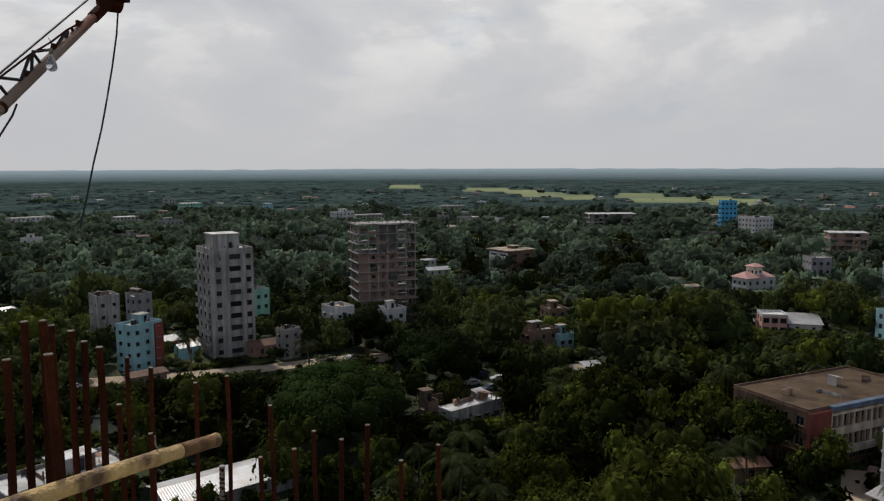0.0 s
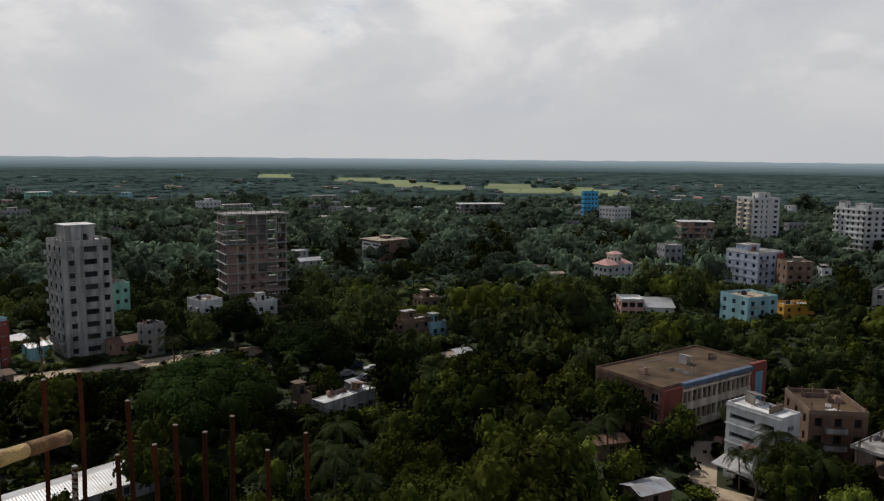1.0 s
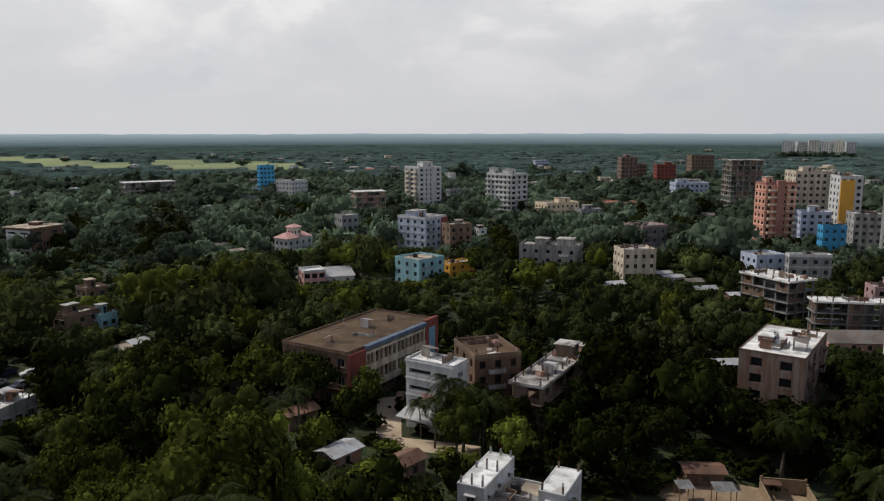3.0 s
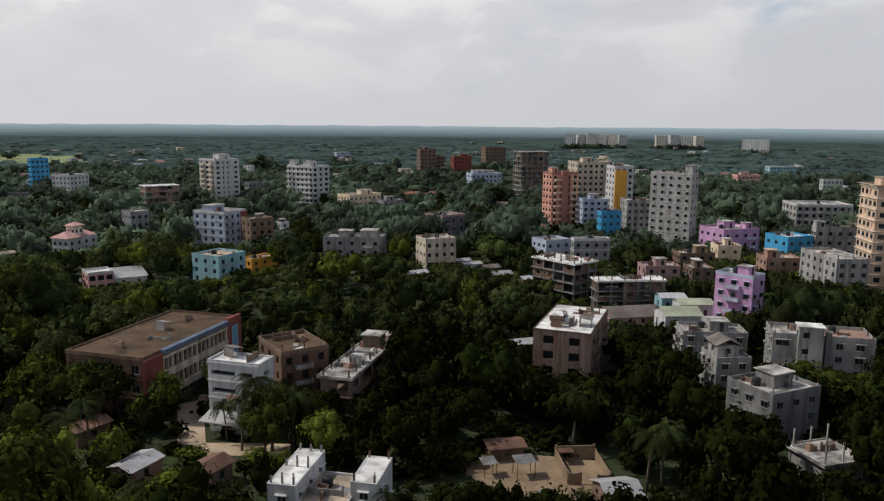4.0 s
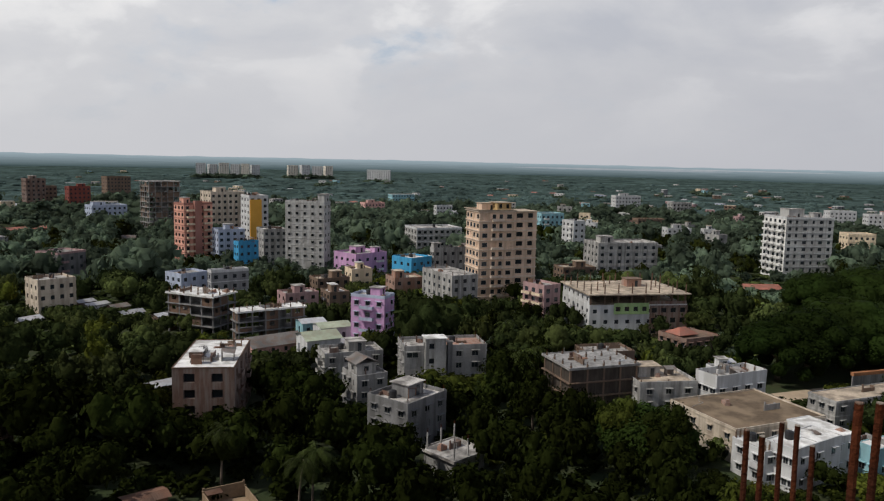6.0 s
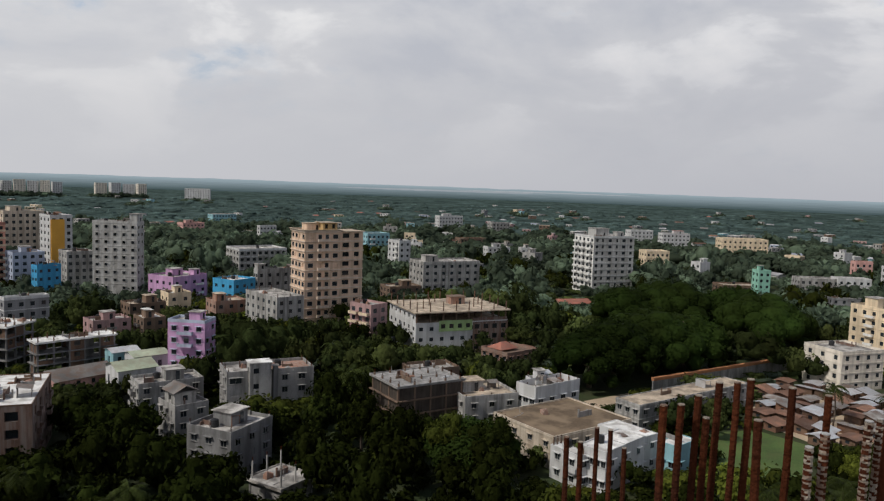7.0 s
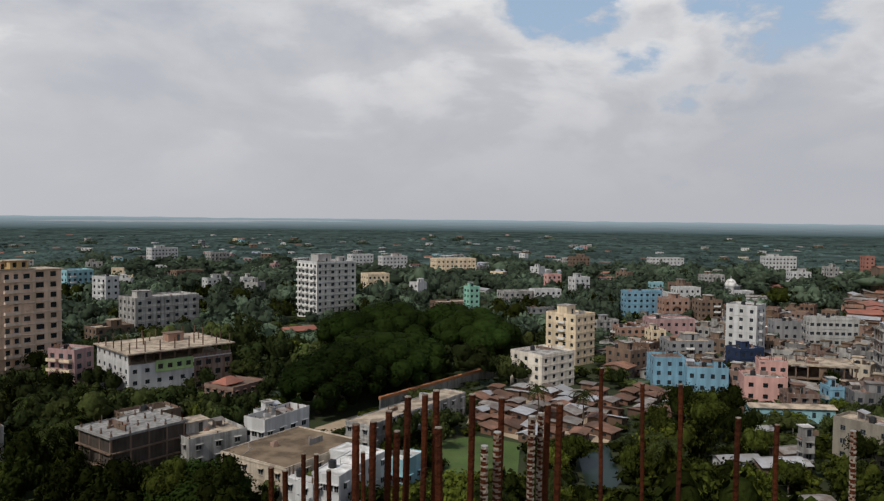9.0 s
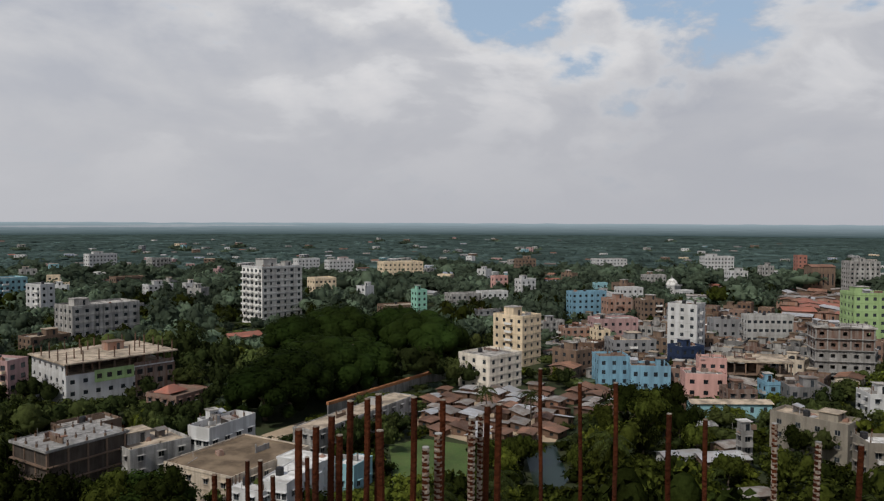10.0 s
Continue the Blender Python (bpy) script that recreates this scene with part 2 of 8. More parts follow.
TIN_RUST = surface("rusty_tin_sheet", (0.20, 0.105, 0.068), 0.75, 1.5, 0.4, 0.6, (0.13, 0.085, 0.062), metal=0.1, tint=0.5)
TIN_GREY = surface("dull_tin_sheet", (0.25, 0.232, 0.212), 0.65, 1.5, 0.35, 0.6, (0.15, 0.09, 0.06), metal=0.15, tint=0.45)
TIN_GREEN = surface("pale_green_tin_sheet", (0.36, 0.40, 0.29), 0.6, 1.5, 0.2, 0.5, (0.26, 0.22, 0.16))
TIN_RED = surface("red_tin_sheet", (0.33, 0.125, 0.085), 0.65, 1.5, 0.25, 0.5, (0.20, 0.12, 0.09))
BLACKTANK = surface("black_plastic_tank", (0.02, 0.02, 0.022), 0.5, 3.0, 0.2, bump=0.0)
RUST = surface("rusted_steel", (0.060, 0.0175, 0.0075), 0.85, 14.0, 0.4, 0.5, (0.028, 0.012, 0.008), bump=0.5, tint=0.2, spec=0.04)
CEMENTED = surface("cement_splashed_steel", (0.30, 0.255, 0.205), 0.9, 30.0, 0.35, 0.7, (0.14, 0.07, 0.04), bump=0.6)
PIPE_PAINT = surface("worn_red_brown_paint", (0.135, 0.060, 0.042), 0.8, 3.0, 0.35, 0.75, (0.30, 0.25, 0.19), bump=0.3, spec=0.1)
BAMBOO = surface("dry_bamboo", (0.58, 0.385, 0.145), 0.55, 26.0, 0.3, 0.95, (0.10, 0.05, 0.022), bump=0.4)
CABLE = surface("black_cable", (0.02, 0.02, 0.02), 0.6, 8.0, 0.2, bump=0.0)
EARTH = surface("ground_cover", (0.026, 0.038, 0.012), 0.95, 0.5, 0.4, 0.5, (0.045, 0.044, 0.020))
SAND = surface("pale_sand", (0.46, 0.36, 0.25), 0.95, 0.7, 0.2, 0.4, (0.27, 0.2, 0.14))
YARD_EARTH = surface("trodden_sandy_earth", (0.285, 0.205, 0.130), 0.95, 0.7, 0.3, 0.5, (0.16, 0.115, 0.075))
LAWN = surface("mown_grass", (0.07, 0.115, 0.03), 0.95, 0.8, 0.3, 0.3, (0.1, 0.1, 0.04))
PADDY = surface("ripening_rice_field", (0.195, 0.225, 0.095), 0.95, 0.03, 0.3, 0.7, (0.11, 0.15, 0.075), bump=0.0)
WATER = surface("pond_water", (0.012, 0.022, 0.013), 0.3, 0.5, 0.2, bump=0.05, spec=0.12)
BRICK_DARK = surface("dark_brickwork", (0.145, 0.088, 0.066), 0.92, 2.2, 0.25, 0.6, (0.24, 0.21, 0.19), True)
BROWN_OLD = surface("old_brown_plaster", (0.150, 0.092, 0.062), 0.92, 1.4, 0.25, 0.6, (0.07, 0.05, 0.04), True)
BRICK_WORN = surface("weathered_brickwork", (0.235, 0.145, 0.110), 0.92, 2.2, 0.25, 0.5, (0.20, 0.17, 0.15), True)
TARP = surface("blue_tarpaulin", (0.05, 0.33, 0.62), 0.5, 6.0, 0.15, bump=0.1, spec=0.5)
OFFWHITE = surface("off_white_wall_paint", (0.70, 0.64, 0.55), 0.8, 1.4, 0.12, 0.5, (0.34, 0.30, 0.24), True)
CREAM_OLD = surface("stained_cream_paint", (0.56, 0.48, 0.38), 0.85, 1.4, 0.2, 0.6, (0.25, 0.20, 0.15), True)
BAMBOO_TIP = surface("weathered_bamboo", (0.24, 0.125, 0.045), 0.7, 30.0, 0.5, 0.8, (0.10, 0.045, 0.02), bump=0.4)
CONC_PAINTED = surface("weathered_grey_white_paint", (0.40, 0.395, 0.38), 0.85, 1.4, 0.2, 0.6, (0.22, 0.21, 0.19), True)
BRIGHT = surface("bright_white_wall_paint", (0.74, 0.73, 0.70), 0.8, 1.4, 0.1, 0.4, (0.40, 0.37, 0.33), True)
TAN_GREY = surface("weathered_tan_grey_plaster", (0.255, 0.228, 0.185), 0.9, 1.4, 0.2, 0.6, (0.14, 0.12, 0.10), True)
SALMON = surface("salmon_orange_wall_paint", (0.68, 0.35, 0.26), 0.8, 1.4, 0.12, 0.4, (0.36, 0.17, 0.12), True)
RED_EARTH = surface("red_earth_coping", (0.46, 0.20, 0.09), 0.95, 1.2, 0.25, 0.4, (0.25, 0.12, 0.07))
BARK = surface("tree_bark", (0.13, 0.10, 0.075), 0.95, 5.0, 0.3)
# Near mango leaves go well below real foliage tone to stand in for shade.
LEAF_DARK = leafy("shade_darkened_mango_leaves", (0.0085, 0.0112, 0.0026), 0.35, 0.05, spec=0.0)
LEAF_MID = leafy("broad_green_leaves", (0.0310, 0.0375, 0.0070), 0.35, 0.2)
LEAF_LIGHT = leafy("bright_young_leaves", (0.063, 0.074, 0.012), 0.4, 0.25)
LEAF_RAIN = leafy("rain_tree_leaves", (0.0135, 0.0225, 0.0047), 0.15, 0.06, grain=(0.85, 1.15), relief_by=0.3)
PALM_LEAF = leafy("palm_fronds", (0.019, 0.025, 0.0062), 0.45, 0.06, 0.6, 0.03, (0.75, 1.3))
# Paler leaf tones for farther trees: distance haze is put into the colour.
FAR_WOOD = leafy("hazed_far_wood_leaves", (0.096, 0.141, 0.128), 0.12, 0.5, spec=0.0, grain=(0.8, 1.2), relief_by=0.1)
LEAF_EDGE = leafy("hazed_town_edge_leaves", (0.102, 0.136, 0.090), 0.15, 0.5, spec=0.0, grain=(0.85, 1.15), relief_by=0.3)
LEAF_DARK_HAZED = leafy("hazed_dark_garden_leaves", (0.0330, 0.0440, 0.0150), 0.35, 0.2, spec=0.0)
LEAF_GARDEN = leafy("hazed_garden_leaves", (0.077, 0.095, 0.030), 0.35, 0.38)


# ---- mesh helpers ----
def mesh_from(name, verts, faces, mats=(), slots=None, smooth=False):
    me = bpy.data.meshes.new(name)
    me.from_pydata(verts, [], faces)
    for m in mats:
        me.materials.append(m)
    if slots is not None:
        me.polygons.foreach_set("material_index", slots)
    if smooth:
        me.polygons.foreach_set("use_smooth", [True] * len(faces))
    me.update()
    return me


def mesh_quads(name, verts, quads, mat):
    """A mesh from arrays of vertices (n, 3) and quads (k, 4)."""
    me = bpy.data.meshes.new(name)
    k = len(quads)
    me.vertices.add(len(verts)); me.vertices.foreach_set("co", np.asarray(verts, np.float32).ravel())
    me.loops.add(4 * k); me.loops.foreach_set("vertex_index", np.asarray(quads, np.int32).ravel())
    me.polygons.add(k)
    me.polygons.foreach_set("loop_start", np.arange(0, 4 * k, 4, dtype=np.int32))
    me.polygons.foreach_set("use_smooth", [True] * k)
    me.update(calc_edges=True)
    me.materials.append(mat)
    return me


def part(name, me, parent=None, label="", at=(0, 0, 0), turn=0.0):
    ob = new(name, me)
    ob.matrix_basis = pose(*at, 0, 0, turn)
    if parent is not None:
        ob.parent = parent
    if label:
        tagged(ob, label)
    return ob


def thing(name, label, category, x, y, z=0.0, turn=0.0, group="", kind=""):
    ob = new(name)
    ob.empty_display_size = 0.5
    ob.matrix_basis = pose(x, y, z, 0, 0, turn)
    return tagged(ob, label, category, group, kind)


class Solid:
    """Collects boxes, tubes and prisms into one mesh."""
    def __init__(self):
        self.v, self.f, self.s = [], [], []

    def quad(self, a, b, c, d, slot=0):
        i = len(self.v)
        self.v += [a, b, c, d]
        self.f.append((i, i + 1, i + 2, i + 3)); self.s.append(slot)

    def box(self, x0, x1, y0, y1, z0, z1, slot=0):
        i = len(self.v)
        self.v += [(x, y, z) for z in (z0, z1) for x, y in ((x0, y0), (x1, y0), (x1, y1), (x0, y1))]
        for q in ((0, 3, 2, 1), (4, 5, 6, 7), (0, 1, 5, 4), (1, 2, 6, 5), (2, 3, 7, 6), (3, 0, 4, 7)):
            self.f.append(tuple(i + k for k in q)); self.s.append(slot)
        return self

    def ring(self, w, d, t, z0, z1, slot=0):
        """Four walls round a w x d rectangle, t thick, butted end to end."""
        self.box(-w / 2, w / 2, -d / 2, -d / 2 + t, z0, z1, slot)
        self.box(-w / 2, w / 2, d / 2 - t, d / 2, z0, z1, slot)
        self.box(-w / 2, -w / 2 + t, -d / 2 + t, d / 2 - t, z0, z1, slot)
        self.box(w / 2 - t, w / 2, -d / 2 + t, d / 2 - t, z0, z1, slot)
        return self

    def tube(self, points, radii, n=8, slot=0, caps=True):
        """A round bar along points."""
        pts = [Vector(p) for p in points]
        base = len(self.v)
        ref = None
        for k, p in enumerate(pts):
            a = pts[min(k + 1, len(pts) - 1)] - pts[max(k - 1, 0)]
            a.normalize()
            if ref is None:
                ref = a.orthogonal().normalized()
            ref = (ref - a * ref.dot(a)).normalized()
            o = a.cross(ref)
            r = radii[k] if hasattr(radii, "__len__") else radii
            for j in range(n):
                g = 2 * math.pi * j / n
                self.v.append(tuple(p + (ref * math.cos(g) + o * math.sin(g)) * r))
        for k in range(len(pts) - 1):
            for j in range(n):
                q = (j + 1) % n
                self.f.append((base + k * n + j, base + k * n + q, base + (k + 1) * n + q, base + (k + 1) * n + j)); self.s.append(slot)
        if caps:
            self.f.append(tuple(base + n - 1 - j for j in range(n))); self.s.append(slot)
            e = base + (len(pts) - 1) * n
            self.f.append(tuple(e + j for j in range(n))); self.s.append(slot)
        return self

    def mesh(self, name, *mats, smooth=False):
        return mesh_from(name, self.v, self.f, mats, self.s if len(mats) > 1 else None, smooth)


# ---- kinds of things ----
LOTS = []        # what stands on the land: (x, y, turn, width, depth)
SCREENS = []     # houses with garden growth on the camera's side: (x, y, half width, half depth, height)
SIGHTLINES = []     # fronts kept in the camera's sight: (bearing from, to, distance, height above which the front is free)


def claim(x, y, turn, w, d, free=None):
    LOTS.append((x, y, math.cos(radians(turn)), math.sin(radians(turn)), w / 2, d / 2))
    if free is not None:
        c, s = math.cos(radians(turn)), math.sin(radians(turn))
        pts = [(x + c * i * w / 2 - s * j * d / 2, y + s * i * w / 2 + c * j * d / 2) for i in (-1, 1) for j in (-1, 1)]
        b = [math.degrees(math.atan2(-p[0], p[1])) for p in pts]
        SIGHTLINES.append((min(b), max(b), min(math.hypot(*p) for p in pts), free))


def head_room(x, y, r, spread, looks=SIGHTLINES):
    """How high a tree may stand here without hiding what lies behind from the camera."""
    b, m = math.degrees(math.atan2(-x, y)), math.degrees(spread / r)
    z = 99.0
    for b0, b1, dist, free in looks:
        if r < dist and b0 - m < b < b1 + m:
            z = min(z, SIGHT_Z - (SIGHT_Z - free) * r / dist)
    return z


WINDOWS = {}


def relief(name, xs, zs, cell, base, *mats):
    """One connected mesh facing -y: cell(i, j) gives how far each field of the grid stands out and its material, or None for no field."""
    v, f, slots, seen = [], [], [], {}

    def at(x, z, out):
        key = (round(x, 4), round(z, 4), round(out, 4))
        if key not in seen:
            seen[key] = len(v)
            v.append((x, -out, z))
        return seen[key]

    def put(slot, *corners):
        f.append(tuple(at(*c) for c in corners)); slots.append(slot)
    nx, nz = len(xs) - 1, len(zs) - 1
    get = lambda i, j: cell(i, j) if 0 <= i < nx and 0 <= j < nz else None
    for i in range(nx + 1):
        for j in range(nz + 1):
            me = get(i, j)
            if me:
                o, m = me
                put(m, (xs[i], zs[j], o), (xs[i + 1], zs[j], o), (xs[i + 1], zs[j + 1], o), (xs[i], zs[j + 1], o))
            for other, p, q in ((get(i - 1, j), (xs[i], zs[j]), (xs[i], zs[min(j + 1, nz)])), (get(i, j - 1), (xs[i], zs[j]), (xs[min(i + 1, nx)], zs[j]))):
                a, b = (me[0] if me else base), (other[0] if other else base)
                if (me or other) and abs(a - b) > 1e-5 and p != q:
                    put((me if a > b and me else other or me)[1], (*p, a), (*q, a), (*q, b), (*p, b))
    return mesh_from(name, v, f, mats, slots)


def window_mesh(w, h, hood, wall, bars=2):
    """A framed window with dark glass, mullions, a sill and a small sun hood; its origin is the middle of the bottom, facing -y."""
    key = (round(w, 1), round(h, 1), hood, wall.name, bars)
    if key not in WINDOWS:
        f = 0.06
        inner = []
        for k in range(bars):
            a, b = -w / 2 + f / 2 + (w - f) * k / bars, -w / 2 + f / 2 + (w - f) * (k + 1) / bars
            inner += [a + f / 2, b - f / 2]
        xs = [-w / 2 - 0.2, -w / 2 - 0.08, -w / 2] + inner + [w / 2, w / 2 + 0.08, w / 2 + 0.2]
        zs = [-0.07, 0.0, f, h - f, h] + ([h + 0.05, h + 0.15] if hood else [])
        n = len(xs) - 1

        def cell(i, j):
            inside = 2 <= i < n - 2
            if j == 0:
                return (0.16, 2) if 1 <= i < n - 1 else None
            if j == 5:
                return (0.2 + hood, 2)
            if not inside:
                return None
            if j == 4:
                return (0.02, 2)
            return (-0.10, 1) if j == 2 and i >= 3 and (i - 3) % 2 == 0 and i < n - 3 else (-0.03, 0)
        WINDOWS[key] = relief("window", xs, zs, cell, -0.13, FRAME, GLASS, wall)
    return WINDOWS[key]


def facade(s, origin, along, out, length, h, cols, ww, rows, depth=0.14, slot=0, back=0):
    """One outside wall with recessed openings. rows: (bottom, top) heights. Returns the middle of each opening's bottom."""
    o, a, n = Vector(origin), Vector(along), Vector(out)
    up = Vector((0, 0, 1))
    us, zs = [0.0], [0.0]
    if isinstance(cols, int):
        step = length / max(cols, 1)
        ww = min(ww, step * 0.8)
        cols = [((k + 0.5) * step / length, ww) for k in range(cols)]
    for u, q in cols:
        us += [length * u - q / 2, length * u + q / 2]
    for b, t in rows:
        zs += [b, t]
    us.append(length); zs.append(h)
    at = lambda u, z, q=0.0: tuple(o + a * u + up * z - n * q)
    holes = []
    for i in range(len(us) - 1):
        for j in range(len(zs) - 1):
            u0, u1, z0, z1 = us[i], us[i + 1], zs[j], zs[j + 1]
            if i % 2 and j % 2:
                s.quad(at(u0, z0), at(u1, z0), at(u1, z0, depth), at(u0, z0, depth), slot)
                s.quad(at(u0, z1, depth), at(u1, z1, depth), at(u1, z1), at(u0, z1), slot)
                s.quad(at(u0, z0), at(u0, z0, depth), at(u0, z1, depth), at(u0, z1), slot)
                s.quad(at(u1, z0, depth), at(u1, z0), at(u1, z1), at(u1, z1, depth), slot)
                s.quad(at(u0, z0, depth), at(u1, z0, depth), at(u1, z1, depth), at(u0, z1, depth), back)
                holes.append((at((u0 + u1) / 2, z0), z1 - z0, u1 - u0))
            elif z1 - z0 > 1e-4 and u1 - u0 > 1e-4:
                s.quad(at(u0, z0), at(u1, z0), at(u1, z1), at(u0, z1), slot)
    return holes


def water_tank(parent, x, y, z, r=0.75, h=1.5):
    s = Solid()
    prof = [(0.0, 0.96), (0.06, 1.0), (0.30, 1.0), (0.33, 1.04), (0.36, 1.0), (0.62, 1.0), (0.65, 1.04), (0.68, 1.0), (0.86, 0.95), (0.95, 0.6), (0.96, 0.32), (1.0, 0.3)]
    s.tube([(0, 0, h * k) for k, _ in prof], [r * q for _, q in prof], 12)
    return part("water_tank", s.mesh("water_tank", BLACKTANK, smooth=False), parent, "black plastic tank", (x, y, z))


def roof_room(parent, x, y, z, w, d, h, wall, roof):
    s = Solid()
    s.box(-w / 2, w / 2, -d / 2, d / 2, 0, h)
    s.box(-w / 2 - 0.3, w / 2 + 0.3, -d / 2 - 0.3, d / 2 + 0.3, h, h + 0.15, 1)
    room = part("roof_room", s.mesh("roof_room", wall, roof), parent, "", (x, y, z))
    q = Solid(); q.box(-0.45, 0.45, -0.03, 0.03, 0, 2.0)
    part("door", q.mesh("door", GLASS), room, "dark door", (w * 0.15, -d / 2 - 0.035, 0.0))
    return room


def column_stubs(parent, w, d, z, nx, ny, h, r=0.17, mat=None, inset=0.4):
    """Concrete column stubs with bars left for another storey."""
    s = Solid()
    s.box(-r, r, -r, r, 0, h)
    for i in (-1, 1):
        for j in (-1, 1):
            s.box(i * r * 0.6 - 0.02, i * r * 0.6 + 0.02, j * r * 0.6 - 0.02, j * r * 0.6 + 0.02, h, h + 0.6, 1)
    me = s.mesh("column_stub", mat or BROWN, RUST)
    for i in range(nx):
        for j in range(ny):
            if nx > 4 and ny > 4 and 0 < i < nx - 1 and 0 < j < ny - 1 and (i * 3 + j) % 4:
                continue
            part("column_stub", me, parent, "", (-w / 2 + inset + (w - 2 * inset) * i / max(nx - 1, 1), -d / 2 + inset + (d - 2 * inset) * j / max(ny - 1, 1), z))


def roof_clutter(b, rng, w, d, z):
    """What is left on a flat roof: brick stacks, low walls, sheds of tin, pipes, sheets and rubble."""
    kind = rng.choice(("masonry_block", "low_wall", "low_wall", "lean_to", "pipe_run", "tin_stack", "rubble"))
    x, y, g = rng.uniform(-0.38, 0.38) * w, rng.uniform(-0.38, 0.38) * d, rng.choice((0, 90, 0, 90, rng.uniform(0, 90)))
    s = Solid()
    if kind == "masonry_block":
        q, r, e = rng.uniform(0.5, 1.0), rng.uniform(0.3, 0.6), rng.uniform(0.3, 0.8)
        s.box(-q, q, -r, r, 0, e); s.box(-q * 0.9, q * 0.4, -r * 0.9, r * 0.7, e, e + 0.25); s.box(-q * 0.8, -q * 0.1, -r * 0.7, r * 0.5, e + 0.25, e + 0.45)
        mat = BRICK
    elif kind == "low_wall":
        q, r = rng.uniform(1.0, 2.6), rng.uniform(0.8, 1.8)
        s.box(-q, q, -0.07, 0.07, 0, rng.uniform(0.5, 1.2)); s.box(q - 0.14, q, 0.07, r, 0, rng.uniform(0.4, 1.1))
        s.box(-q, -q + 0.25, -0.12, 0.12, 0, rng.uniform(1.2, 1.8))
        mat = rng.choice([CONC, BROWN, BRICK_DARK])
        if g not in (0, 90):
            g = 0
        x, y = max(-w / 2 + 2.8, min(w / 2 - 2.8, x)), max(-d / 2 + 2.8, min(d / 2 - 2.8, y))
    elif kind == "lean_to":
        q, r = rng.uniform(0.8, 1.6), rng.uniform(0.7, 1.2)
        for i in (-1, 1):
            s.box(i * q - 0.05, i * q + 0.05, -r, -r + 0.1, 0, 1.5); s.box(i * q - 0.05, i * q + 0.05, r - 0.1, r, 0, 1.9)
        s.box(-q, q, r - 0.06, r - 0.02, 0, 1.8)
        for i in range(8):
            a, c = -q - 0.2 + (2 * q + 0.4) * i / 8, -q - 0.2 + (2 * q + 0.4) * (i + 1) / 8
            s.quad((a, -r - 0.2, 1.5 + 0.04 * (i % 2)), (c, -r - 0.2, 1.5 + 0.04 * ((i + 1) % 2)), (c, r + 0.1, 1.95 + 0.04 * ((i + 1) % 2)), (a, r + 0.1, 1.95 + 0.04 * (i % 2)))
        mat = rng.choice([TIN_GREY, TIN_RUST, TIN])
    elif kind == "pipe_run":
        q = rng.uniform(1.5, 3.0)
        s.tube([(-q, 0, 0.06), (q, 0, 0.06), (q, 0.9, 0.06), (q, 0.9, 1.3)], 0.05, 5)
        mat = CONC_LIGHT
    elif kind == "tin_stack":
        for i in range(3):
            q, r, e = rng.uniform(0.7, 1.3), rng.uniform(0.4, 0.7), rng.uniform(-0.15, 0.15)
            s.box(-q + e, q + e, -r, r, 0.06 * i, 0.06 * i + 0.06)
        mat = rng.choice([TIN, TIN_GREY, TIN_RUST])
    else:
        n, lim = 7, rng.uniform(0.7, 1.3)
        z0 = rng.uniform(0, 50)
        for i in range(n):
            for k in range(n):
                px, py = lim * (2 * i / (n - 1) - 1), lim * (2 * k / (n - 1) - 1)
                s.v.append((px, py, max(0.0, 0.55 * (1 - math.hypot(px, py) / lim) + 0.25 * noise.noise((px * 2.5, py * 2.5, z0)))))
        for i in range(n - 1):
            for k in range(n - 1):
                s.f.append((i * n + k, i * n + n + k, i * n + n + 1 + k, i * n + 1 + k)); s.s.append(0)
        mat = rng.choice([CONC, BRICK, ROOF_WHITE])
    part(kind, s.mesh(kind, mat), b, "", (x, y, z), g)


